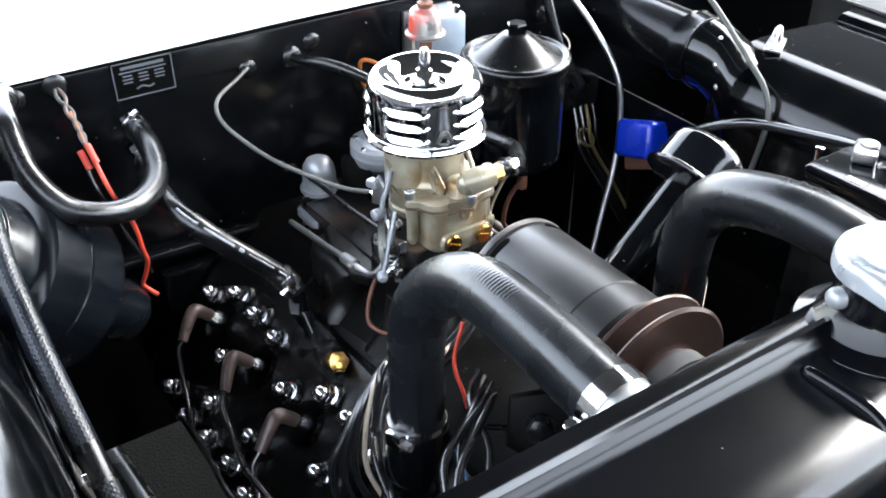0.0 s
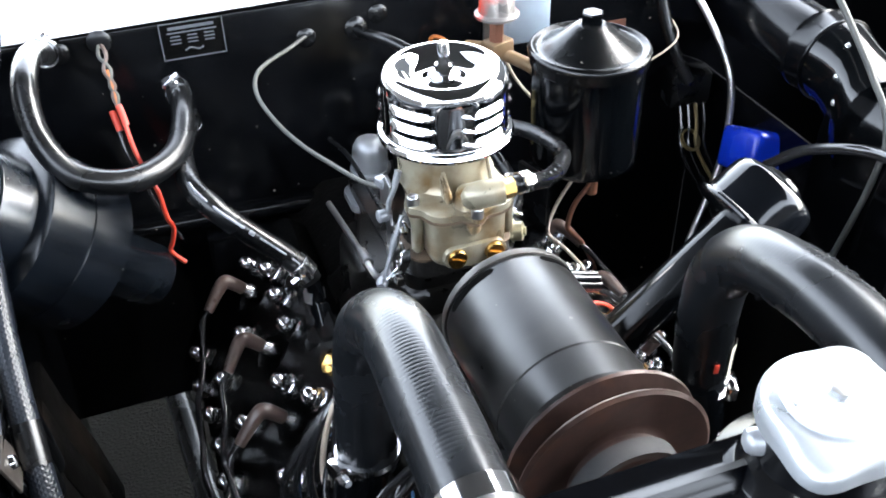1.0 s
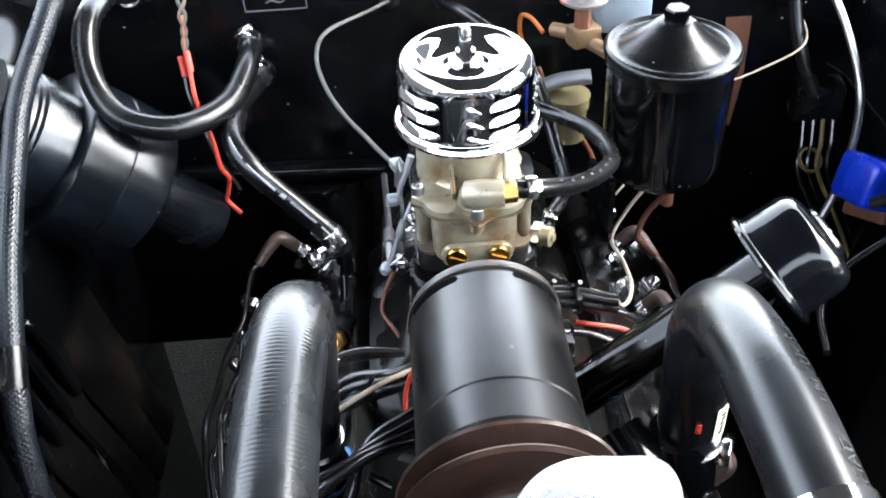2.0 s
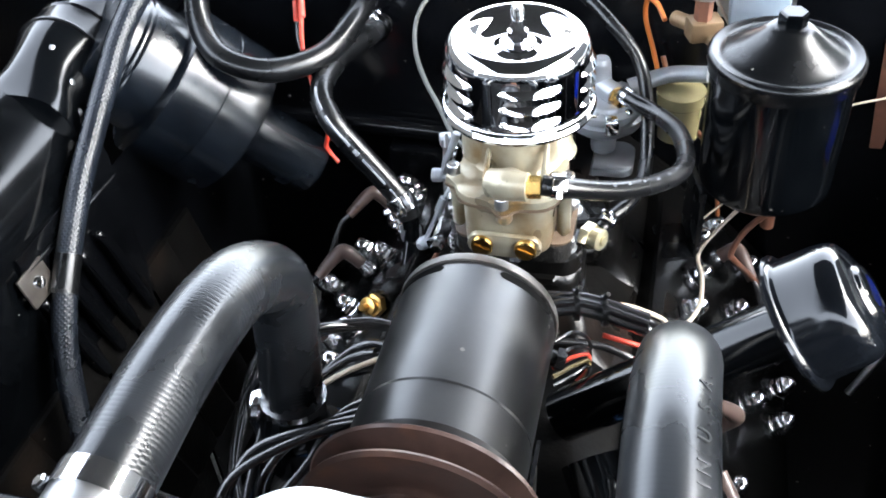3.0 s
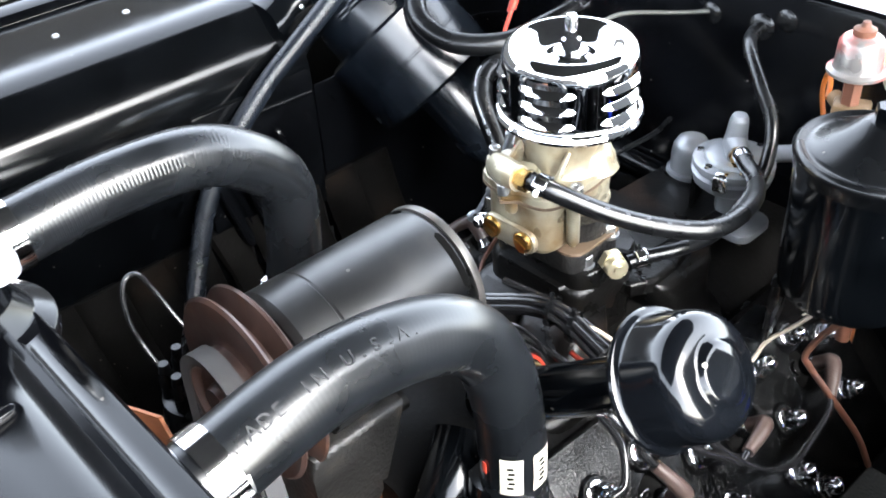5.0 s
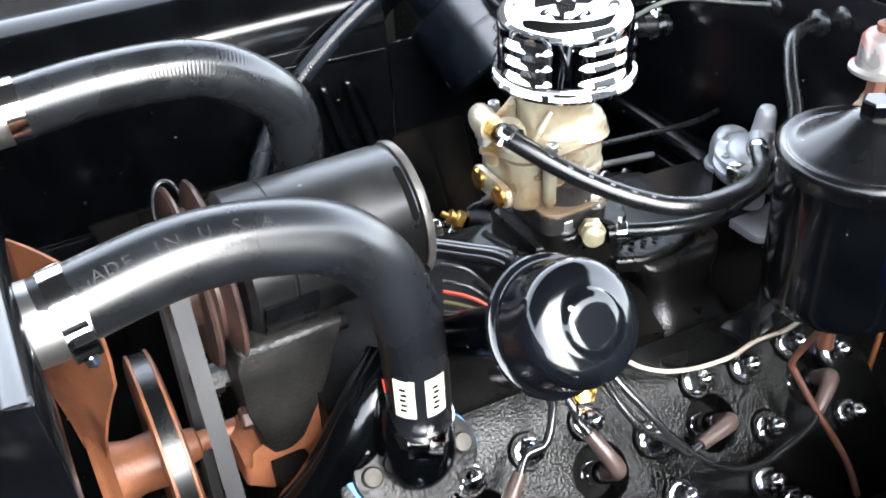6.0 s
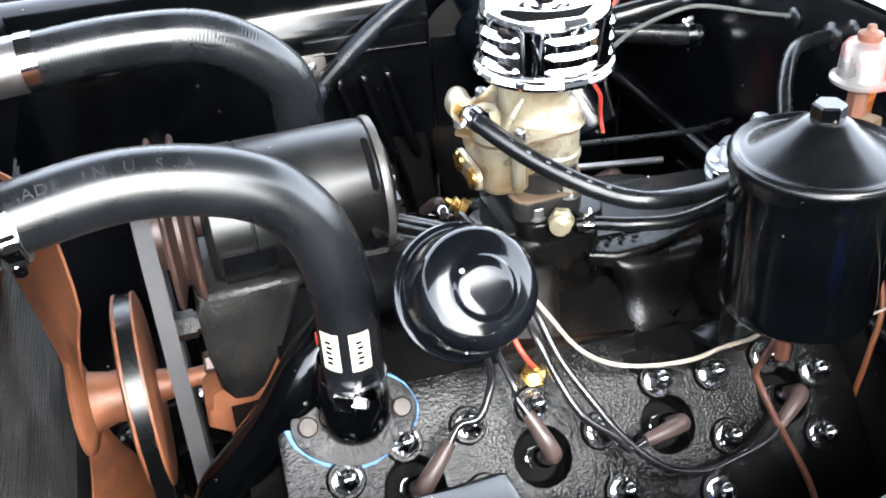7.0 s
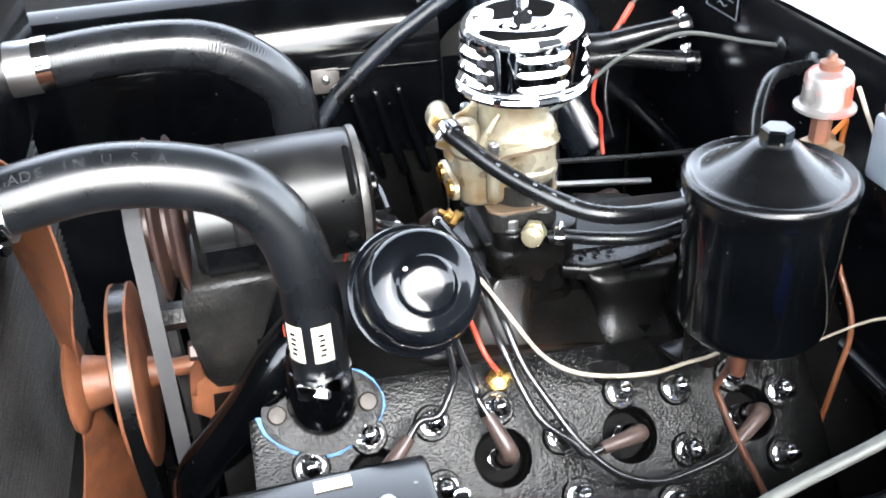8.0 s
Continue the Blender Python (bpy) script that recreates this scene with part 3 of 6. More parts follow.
HR, HL = Head(1), Head(-1)
BOLTS_R = [(-0.207, -0.005), (-0.154, -0.007), (-0.098, -0.011), (-0.048, 0.021), (0.012, -0.008), (0.063, -0.004), (0.063, 0.05), (0.117, -0.007), (0.159, 0.014), (0.149, 0.067), (-0.153, 0.046), (-0.041, 0.071), (-0.256, 0.012), (0.015, 0.116), (-0.033, 0.113), (0.041, 0.09), (0.061, 0.116)]
PLUGS_R = [(-0.205, 0.030), (-0.099, 0.030), (0.014, 0.029), (0.126, 0.028)]
BOLTS_L = [(0.178, 0.013), (0.136, -0.009), (0.086, -0.009), (0.035, -0.008), (0.089, 0.049), (-0.023, 0.021), (-0.075, -0.008), (0.139, 0.118), (0.086, 0.123), (0.062, 0.092), (0.035, 0.118), (-0.022, 0.077), (-0.016, 0.114), (-0.063, 0.118), (-0.121, -0.01), (-0.176, -0.006), (-0.127, 0.046)]
PLUGS_L = [(-0.172, 0.030), (-0.064, 0.030), (0.044, 0.029), (0.150, 0.030)]


def cylinder_head(h, bolts, plugs, y0, y1, b1):
    t = thing("cylinder_head", h.p((y0 + y1) / 2, b1), "black painted cast-iron cylinder head with domed plated nuts", "cylinder head", "cylinder heads")
    bm = B()
    w, L = b1 + 0.050, y1 - y0
    m = h.m((y0 + y1) / 2, (b1 - 0.050) / 2, -0.045)
    prism(bm, rounded(L, w, 0.020, 6), 0.045, m, 0.007, 3)
    cut = B()
    for a, b in plugs:
        lathe(cut, [(0.0150, -0.036), (0.0165, -0.031), (0.0215, -0.008), (0.0235, -0.002), (0.0262, 0.002), (0.0300, 0.008)], h.m(a, b), 32)
    bored(bm, cut)
    body = part("casting", bm, CAST, t, angle=50)
    for a, b in bolts:
        bm = B()
        lathe(bm, [(0.016, -0.003), (0.0155, 0.002), (0.014, 0.004)], h.m(a, b), 20)
        part("boss", bm, CAST, t)
        bm = B()
        acorn(bm, h.m(a, b, 0.004, random.uniform(0, 60)))
        part("nut", bm, NUT, t, "domed bright plated nut")
    return t


head_r = cylinder_head(HR, BOLTS_R, PLUGS_R, -0.300, 0.195, 0.135)
head_l = cylinder_head(HL, BOLTS_L, PLUGS_L, -0.280, 0.220, 0.140)

# ---------------------------------------------------------------- intake manifold
man = thing("intake_manifold", (0, 0.04, 0.83), "black painted cast intake manifold, oily and stained", "intake manifold")
bm = B()
prism(bm, rounded(0.19, 0.40, 0.03), 0.026, pose(0, 0.085, 0.808, -8), 0.010, 3)
part("casting", bm, MCAST, man)
bm = B()
prism(bm, rounded(0.085, 0.25, 0.025), 0.058, pose(0, 0.118, 0.843, -4), 0.014, 4)
part("riser", bm, MCAST, man)
bm = B()
prism(bm, rounded(0.108, 0.082, 0.02), 0.075, pose(0, 0.016, 0.848), 0.010, 4)
part("carburettor_pad", bm, MCAST, man)
def stack(bm, layers):
    """A skin over rounded rectangles one above another: (x0, x1, y0, y1, z)."""
    rings = []
    for x0, x1, y0, y1, z in layers:
        r = 0.42 * min(abs(x1 - x0), y1 - y0) * 0.6
        rings.append([bm.verts.new(((x0 + x1) / 2 + px, (y0 + y1) / 2 + py, z - 0.058 * ((y0 + y1) / 2 + py - 0.05))) for px, py in rounded(abs(x1 - x0), y1 - y0, r, 5)])
    for p, q in zip(rings, rings[1:]):
        for i in range(len(p)):
            j = (i + 1) % len(p)
            bm.faces.new((p[i], p[j], q[j], q[i]))
    bm.faces.new(rings[0][::-1])
    bm.faces.new(rings[-1])


for sx in (-1, 1):
    for nm, rows in (("port_casting", ((0.0, 0.150, 0.030, 0.185, 0.812), (0.0, 0.128, 0.040, 0.172, 0.822), (0.0, 0.098, 0.058, 0.148, 0.838), (0.0, 0.082, 0.066, 0.138, 0.858), (0.0, 0.080, 0.064, 0.140, 0.876), (0.0, 0.078, 0.055, 0.146, 0.888), (0.0, 0.072, 0.050, 0.150, 0.896))),
                     ("front_port", ((0.0, 0.140, -0.085, 0.020, 0.818), (0.0, 0.112, -0.072, 0.014, 0.830), (0.0, 0.086, -0.060, 0.010, 0.846), (0.0, 0.066, -0.048, 0.012, 0.868), (0.0, 0.056, -0.030, 0.018, 0.892)))):
        bm = B()
        stack(bm, [(sx * a, sx * b, c, d, z) for a, b, c, d, z in rows])
        part(nm, bm, MCAST, man, angle=60)
    bm = B()
    prism(bm, [(sx * a, b) for a, b in ((0.015, 0.03), (0.060, 0.038), (0.070, 0.060), (0.068, 0.098), (0.052, 0.150), (0.015, 0.160))][::sx], 0.013, pose(0, 0, 0.891, -2), 0.005, 3)
    part("web_plate", bm, MCAST, man)
    for y in (0.052, 0.150):
        bm = B()
        lathe(bm, [(0.022, -0.01), (0.019, 0.004), (0.015, 0.008), (0.0145, 0.012), (0, 0.0125)], pose(sx * 0.118, y, 0.828 - 0.06 * (y - 0.05), -4, sx * 14), 24)
        part("bolt_boss", bm, MCAST, man)
for k in range(7):
    bm = B()
    box(bm, (0.0045, 0.003, 0.0012), pose(0.046 + 0.007 * (k % 2), 0.052 + 0.0065 * k, 0.9035, -2, 0, 15))
    part("casting_bar", bm, BLOCK, man)
bm = B()
prism(bm, rounded(0.105, 0.078, 0.018), 0.016, pose(0.002, 0.02, 0.922), 0.003)
part("carburettor_spacer", bm, MCAST, man, "oily black spacer plate")

# ---------------------------------------------------------------- carburettor
CX, CY = 0.0, 0.02
carb = thing("carburettor", (CX, CY, 0.938), "yellowed zinc two-barrel carburettor with brass plugs", "carburettor")
bm = B()
prism(bm, rounded(0.092, 0.066, 0.014), 0.017, pose(CX, CY, 0.930), 0.003)
lathe(bm, [(0.031, 0), (0.031, 0.02)], pose(CX - 0.012, CY + 0.005, 0.945), 28)
lathe(bm, [(0.031, 0), (0.031, 0.02)], pose(CX + 0.012, CY + 0.005, 0.945), 28)
part("throttle_body", bm, GRIME, carb, "dark oil-stained throttle body")
def bowl_outline(k=1.0, wave=0.0):
    """The casting's plan: straight sides, a bowed front, with lobes where the screws sit."""
    pts = []
    for i in range(72):
        a = 2 * math.pi * i / 72
        c, d = math.cos(a), math.sin(a)
        r = 1 / (abs(c / 0.0395) ** 4 + abs(d / 0.043) ** 4) ** 0.25
        r *= k * (1 + wave * max(0, math.cos(5 * (a + math.pi / 2))) ** 3)
        pts.append((r * c, r * d * (1.0 if d < 0 else 0.86)))
    return pts


def bowl_loft(bm, steps, y0):
    rings = []
    for z, k in steps:
        rings.append([bm.verts.new((CX + x * 0.93 * k, y0 + y * 0.74 * k, z)) for x, y in bowl_outline()])
    for p, q in zip(rings, rings[1:]):
        for i in range(len(p)):
            bm.faces.new((p[i], p[(i + 1) % len(p)], q[(i + 1) % len(p)], q[i]))
    bm.faces.new(rings[0])
    bm.faces.new(rings[-1])


bm = B()
bowl_loft(bm, [(0.9495, 0.74), (0.9505, 0.82), (0.9525, 0.88), (0.956, 0.91), (0.966, 0.92), (0.986, 0.93), (0.9895, 0.95), (0.9905, 1.0), (0.9938, 1.0)], CY - 0.026)
for sx in (-1, 1):
    lathe(bm, held([(0.018, 0), (0.0265, 0.001), (0.0265, 0.006), (0.0245, 0.0075), (0.0245, 0.019), (0.0265, 0.021), (0.0265, 0.025), (0.0245, 0.027), (0.0255, 0.046)]), pose(CX + sx * 0.0115, CY + 0.014, 0.9475), 36)
prism(bm, rounded(0.056, 0.018, 0.0088), 0.005, Matrix(((1, 0, 0, 0), (0, 0, -1, -0.0365), (0, 1, 0, 0.963), (0, 0, 0, 1))), 0.0015)
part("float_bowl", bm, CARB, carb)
for x, y, r in ((-0.0405, -0.009, 0.0055), (0.0405, -0.009, 0.0055), (0.030, 0.0385, 0.006), (-0.030, 0.0385, 0.006)):
    bm = B()
    lathe(bm, [(r * 0.5, -0.002), (r, 0.002), (r, 0.026), (r * 1.25, 0.031), (r * 1.25, 0.036)], pose(x, y, 0.958), 16)
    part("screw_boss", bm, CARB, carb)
bm = B()
prism(bm, rounded(0.094, 0.068, 0.014), 0.0022, pose(CX, CY, 0.9468), 0.0004)
part("base_gasket", bm, BROWNGASKET, carb, "dark stained base gasket")
bm = B()
lathe(bm, [(0.007, 0), (0.007, 0.007), (0.0055, 0.0085)], at((0.006, -0.026, 0.9495), (0, 0, -1)), 6)
part("drain_plug", bm, NUT, carb)
for x, y in ((0.0, -0.0365),):
    bm = B()
    lathe(bm, [(0.003, 0), (0.0062, 0.004), (0.0066, 0.014)], pose(x, y, 0.980), 16)
    part("screw_boss", bm, CARB, carb)
bm = B()
prism(bm, bowl_outline(1.035, 0.22), 0.0022, pose(CX, CY - 0.016, 0.9936))
part("gasket", bm, BROWNGASKET, carb, "dark paper gasket")
bm = B()
prism(bm, bowl_outline(1.02, 0.21), 0.0056, pose(CX, CY - 0.016, 0.9958), 0.0014)
lathe(bm, [(0.0385, 0), (0.0350, 0.0025), (0.0325, 0.007), (0.0315, 0.016), (0.0320, 0.026), (0.0340, 0.032), (0.036, 0.0375)], pose(CX, CY + 0.004, 0.9995), 44)
prism(bm, rounded(0.066, 0.052, 0.020, 6), 0.0365, pose(CX - 0.009, CY + 0.008, 0.9995), 0.003, 3)
lathe(bm, [(0.0235, 0), (0.0215, 0.003), (0.0200, 0.010), (0.0165, 0.016), (0.0095, 0.0198), (0, 0.021)], pose(CX + 0.0205, CY + 0.016, 0.9995), 32)
lathe(bm, [(0.0150, 0), (0.0132, 0.003), (0.0122, 0.016), (0.009, 0.020), (0, 0.021)], pose(CX - 0.028, CY + 0.012, 0.9995), 24)
lathe(bm, [(0.0175, 0), (0.0155, 0.0025), (0.0145, 0.008), (0.0110, 0.013), (0, 0.0155)], pose(CX + 0.002, CY - 0.044, 0.9995), 28)
box(bm, (0.0030, 0.024, 0.026), pose(CX - 0.016, CY - 0.030, 1.006, 35), 0.001)
tube(bm, [(CX + 0.024, CY - 0.036, 1.000), (CX + 0.026, CY - 0.028, 1.012), (CX + 0.026, CY - 0.018, 1.024)], [0.0030, 0.0026, 0.0022], 10)
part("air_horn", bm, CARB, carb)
bm = B()
tube(bm, [(-0.008, -0.044, 1.019), (0.004, -0.048, 1.021), (0.020, -0.050, 1.022)], [0.0100, 0.0110, 0.0098], 18)
lathe(bm, [(0.0100, -0.010), (0.0098, -0.004), (0.0085, 0.002), (0.0050, 0.006), (0, 0.0072)], at((-0.006, -0.0445, 1.0185), (-0.7, -0.2, 0.35)), 18)
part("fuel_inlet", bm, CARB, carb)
bm = B()
lathe(bm, [(0.0078, 0), (0.0078, 0.010)], at((0.019, -0.050, 1.022), (1, 0.05, 0.05)), 6)
part("inlet_fitting", bm, BRASS, carb)
for x in (-0.0165, 0.0165):
    bm = B()
    lathe(bm, [(0.0085, 0), (0.0085, 0.003), (0.0075, 0.004)], at((x, -0.041, 0.963), (0, -1, 0)), 20)
    box(bm, (0.012, 0.0015, 0.0015), pose(x, -0.0455, 0.963, 0, 20, 0))
    part("brass_plug", bm, BRASS, carb, "slotted brass plug")
for x, y in ((0.0, -0.0455), (-0.0430, -0.009), (0.0430, -0.009), (0.030, 0.0395), (-0.030, 0.0395)):
    bm = B()
    lathe(bm, held([(0.0052, 0), (0.0052, 0.0075), (0.0044, 0.0085), (0.0025, 0.0075), (0.0022, 0.0055), (0, 0.0055)], 0.0003), pose(x, y, 1.0003), 14)
    part("screw", bm, STEEL, carb)
for x, y in ((0.040, 0.038), (-0.040, 0.038)):
    bm = B()
    hexhead(bm, pose(x, y, 0.944), 0.0075, 0.009)
    part("hold_down_nut", bm, STEEL, carb)

# ---------------------------------------------------------------- air cleaner
air = thing("air_cleaner", (CX, CY, 1.034), "small round chrome air cleaner with louvred sides", "air cleaner")
bm = B()
lathe(bm, [(0.036, 1.034), (0.052, 1.036), (0.0565, 1.0375), (0.0575, 1.0405), (0.0560, 1.0432), (0.0535, 1.0440), (0.0526, 1.0452), (0.0525, 1.050), (0.0525, 1.082), (0.0521, 1.0872), (0.0505, 1.0915), (0.0478, 1.0950),
           (0.0445, 1.0970), (0.0412, 1.0972), (0.0380, 1.0955), (0.0350, 1.0922), (0.0320, 1.0888), (0.0280, 1.0860), (0.0220, 1.0845), (0.0160, 1.0848), (0.0130, 1.0868), (0.0060, 1.088), (0, 1.088)],
      pose(CX, CY, 0), 72)
shell = part("shell", bm, CHROME, air)
for row in range(3):
    for k in range(5):
        bm = B()
        a0 = radians(-70 + 72 * k)
        n = 12
        z = 1.0515 + row * 0.0125
        rows = []
        for i in range(n + 1):
            f = i / n
            a = a0 + (f - 0.5) * 0.90
            e = max(0.0, 1 - (2 * f - 1) ** 4) ** 0.5
            c, d = math.cos(a), math.sin(a)
            line = []
            for up, o in ((0.0038, 0.0), (0.0031, 0.0006), (0.0016, 0.0016), (0.0, 0.0026), (-0.0018, 0.0037), (-0.0025, 0.0036), (-0.0024, 0.0)):
                line.append(bm.verts.new((CX + (0.0523 + o * e) * c, CY + (0.0523 + o * e) * d, z + up * (0.3 + 0.7 * e))))
            rows.append(line)
        for p, q in zip(rows, rows[1:]):
            for j in range(6):
                bm.faces.new((p[j], p[j + 1], q[j + 1], q[j]))
        part("louvre", bm, CHROME, shell)
bm = B()
lathe(bm, [(0.013, 1.0865), (0.013, 1.0895), (0.0078, 1.090), (0.0074, 1.098), (0.0052, 1.0995), (0.0048, 1.114), (0.0036, 1.117), (0, 1.1175)], pose(CX, CY, 0), 20)
part("wing_stud", bm, NUT, air)

# ---------------------------------------------------------------- oil filter
FX, FY = 0.183, 0.147
LIFT = 0.004
filt = thing("oil_filter", (FX, FY, 0.90), "glossy black oil filter canister with a domed lid", "oil filter")
bm = B()
lathe(bm, held([(0.030, 0.893), (0.050, 0.897), (0.0555, 0.903), (0.0565, 0.912), (0.0575, 1.018)], 0.002), pose(FX, FY, LIFT), 56)
part("canister", bm, BLACK, filt)
bm = B()
lathe(bm, [(0.0585, 1.010), (0.0600, 1.0115), (0.0605, 1.0185), (0.0618, 1.0210), (0.0620, 1.0240), (0.0608, 1.0268), (0.0585, 1.0282), (0.0560, 1.0278), (0.0540, 1.0262), (0.0515, 1.0258), (0.0475, 1.0275), (0.043, 1.0305), (0.037, 1.0345), (0.030, 1.0392),
           (0.024, 1.0438), (0.0190, 1.0478), (0.0155, 1.0500), (0.0125, 1.0510), (0, 1.0512)], pose(FX, FY, LIFT), 64)
part("lid", bm, LIDM, filt)
bm = B()
lathe(bm, [(0.0125, 1.048), (0.0125, 1.051)], pose(FX, FY, LIFT), 24)
lathe(bm, [(0.0115, 1.051), (0.0115, 1.061), (0.0100, 1.0625)], pose(FX, FY, LIFT), 6)
part("lid_bolt", bm, BLACK, filt)
bm = B()
lathe(bm, [(0.006, 0.86), (0.006, 0.895)], pose(FX + 0.01, FY - 0.01, 0), 12)
part("drain_fitting", bm, COPPER, filt)

# ---------------------------------------------------------------- generator
GZ = 0.955
gen = thing("generator", (0, -0.20, 0.85), "worn satin-black generator with a rusty pulley", "generator")
AXG = Matrix.Translation((0, 0, GZ)) @ pose(0, 0, 0, 90)     # local z runs to the front
bm = B()
lathe(bm, [(0.020, 0.118), (0.048, 0.120), (0.0525, 0.124), (0.0540, 0.130), (0.0540, 0.226), (0.0530, 0.227), (0.0530, 0.228), (0.0545, 0.229), (0.0545, 0.257), (0.050, 0.262), (0.018, 0.263)], AXG, 56)
body = part("body", bm, GENPAINT, gen)
# no openings cut: matt black strips on the body paint the slots' dark insides
for ang in (46, 134, 260):
    bm = B()
    a0, a1 = radians(ang - 24), radians(ang + 24)
    rows = []
    for i in range(25):
        a = a0 + (a1 - a0) * i / 24
        w = 0.0024 * (1 - abs(i / 12 - 1) ** 16) ** 0.5 + 0.0004
        rows.append([bm.verts.new((r * math.cos(a), y, GZ + r * math.sin(a))) for r, y in ((0.0535, -0.1310 - w), (0.05425, -0.1310 - w), (0.05425, -0.1310 + w), (0.0535, -0.1310 + w))])
    for p, q in zip(rows, rows[1:]):
        for k in range(4):
            bm.faces.new((p[k], p[(k + 1) % 4], q[(k + 1) % 4], q[k]))
    bm.faces.new(rows[0])
    bm.faces.new(rows[-1])
    part("vent_slot_dark", bm, INK, gen)
bm = B()
lathe(bm, [(0.014, 0.258), (0.014, 0.268), (0.066, 0.270), (0.0685, 0.272), (0.0675, 0.274), (0.050, 0.2795), (0.050, 0.2825), (0.0675, 0.288), (0.0685, 0.290), (0.066, 0.292),
           (0.040, 0.290), (0.0365, 0.2905), (0.0345, 0.292), (0.0345, 0.303), (0.0375, 0.305), (0.0380, 0.308), (0.0360, 0.310), (0.0290, 0.310), (0.0260, 0.304), (0.0140, 0.304), (0.0120, 0.310), (0, 0.311)], AXG, 64)
part("pulley", bm, PULLEY, gen, "rust-brown grooved pulley")
bm = B()
prism(bm, [(-0.279, 0.917), (-0.281, 0.900), (-0.280, 0.860), (-0.276, 0.822), (-0.268, 0.809), (-0.252, 0.807), (-0.240, 0.816), (-0.222, 0.856), (-0.202, 0.898), (-0.198, 0.914), (-0.215, 0.918)], 0.088,
      Matrix(((0, 0, 1, -0.034), (1, 0, 0, 0), (0, 1, 0, 0), (0, 0, 0, 1))), 0.006, 3)
part("mounting_bracket", bm, GRIME, gen, "greasy dark cast bracket")
bm = B()
lathe(bm, [(0.050, 0.1175), (0.0545, 0.1185), (0.0552, 0.1215), (0.0545, 0.1245), (0.050, 0.1245)], AXG, 56, close=False)
part("end_ring", bm, RINGM, gen, "worn end ring with rubbed paint")

# ---------------------------------------------------------------- fan, its pulley and belt
FZ = 0.787
fan = thing("cooling_fan", (0, -0.36, FZ - 0.2), "rusty orange two-blade cooling fan on a spool hub", "cooling fan")
AXF = Matrix.Translation((0, 0, FZ)) @ pose(0, 0, 0, 90)
bm = B()
lathe(bm, [(0.0085, 0.262), (0.0085, 0.300), (0.013, 0.302), (0.015, 0.315), (0.026, 0.318), (0.023, 0.335), (0.022, 0.350), (0.026, 0.366), (0.042, 0.372), (0.044, 0.375), (0.042, 0.379), (0, 0.380)], AXF, 40)
part("hub", bm, RUST, fan)
bm = B()
lathe(bm, [(0.02, 0.312), (0.078, 0.314), (0.084, 0.316), (0.084, 0.318), (0.072, 0.323), (0.072, 0.326), (0.084, 0.331), (0.084, 0.333), (0.078, 0.335), (0.02, 0.332)], AXF, 64)
part("pulley", bm, RUST, fan)
for k in range(2):
    bm = B()
    g = Matrix.Translation((0, -0.372, FZ)) @ pose(0, 0, 0, 0, 4 + 180 * k, 0)
    rows = []
    for i in range(9):
        f = i / 8
        r = 0.03 + 0.195 * f
        w = 0.014 + 0.048 * min(1, f * 1.9) ** 1.4 - 0.010 * max(0, f - 0.8) / 0.2
        tw = radians(46)
        row = []
        for j in range(7):
            g2 = j / 6 - 0.5
            row.append((g2 * 2 * w * math.cos(tw), g2 * 2 * w * math.sin(tw) * 0.62 + 0.004 * math.cos(math.pi * g2), r))
        rows.append(row)
    va = [[bm.verts.new(g @ Vector(p)) for p in row] for row in rows]
    vb = [[bm.verts.new(g @ (Vector(p) + Vector((0, -0.002, 0)))) for p in row] for row in rows]
    for i in range(8):
        for j in range(6):
            bm.faces.new((va[i][j], va[i][j + 1], va[i + 1][j + 1], va[i + 1][j]))
            bm.faces.new((vb[i][j], vb[i + 1][j], vb[i + 1][j + 1], vb[i][j + 1]))
    for i in range(8):
        bm.faces.new((va[i][0], va[i + 1][0], vb[i + 1][0], vb[i][0]))
        bm.faces.new((va[i][6], vb[i][6], vb[i + 1][6], va[i + 1][6]))
    for j in range(6):
        bm.faces.new((va[0][j], vb[0][j], vb[0][j + 1], va[0][j + 1]))
        bm.faces.new((va[8][j], va[8][j + 1], vb[8][j + 1], vb[8][j]))
    part("blade", bm, RUST, fan)


def belt(name, circles, y, w=0.010, h=0.008, label=""):
    """A vee belt round circles (x, z, radius) in the plane y, in turning order."""
    pts = []
    n = len(circles)
    for i, (x, z, r) in enumerate(circles):
        x0, z0, r0 = circles[i - 1]
        x1, z1, r1 = circles[(i + 1) % n]
        def tangent(xa, za, ra, xb, zb, rb):
            d = math.hypot(xb - xa, zb - za)
            return math.atan2(zb - za, xb - xa) - math.acos((ra - rb) / d)
        a0, a1 = tangent(x0, z0, r0, x, z, r), tangent(x, z, r, x1, z1, r1)
        while a1 < a0:
            a1 += 2 * math.pi
        for k in range(15):
            a = a0 + (a1 - a0) * k / 14
            pts.append((x, z, r, a))
    bm = B()
    rings = []
    for x, z, r, a in pts:
        c, s = math.cos(a), math.sin(a)
        rings.append([bm.verts.new((x + (r + dr) * c, y + dy, z + (r + dr) * s)) for dr, dy in ((0, -w / 2), (0, w / 2), (-h, w * 0.33), (-h, -w * 0.33))])
    for i in range(len(rings)):
        a, b = rings[i], rings[(i + 1) % len(rings)]
        for k in range(4):
            bm.faces.new((a[k], a[(k + 1) % 4], b[(k + 1) % 4], b[k]))
    return single(name, bm, BELT, label, "drive belt", "drive belts")


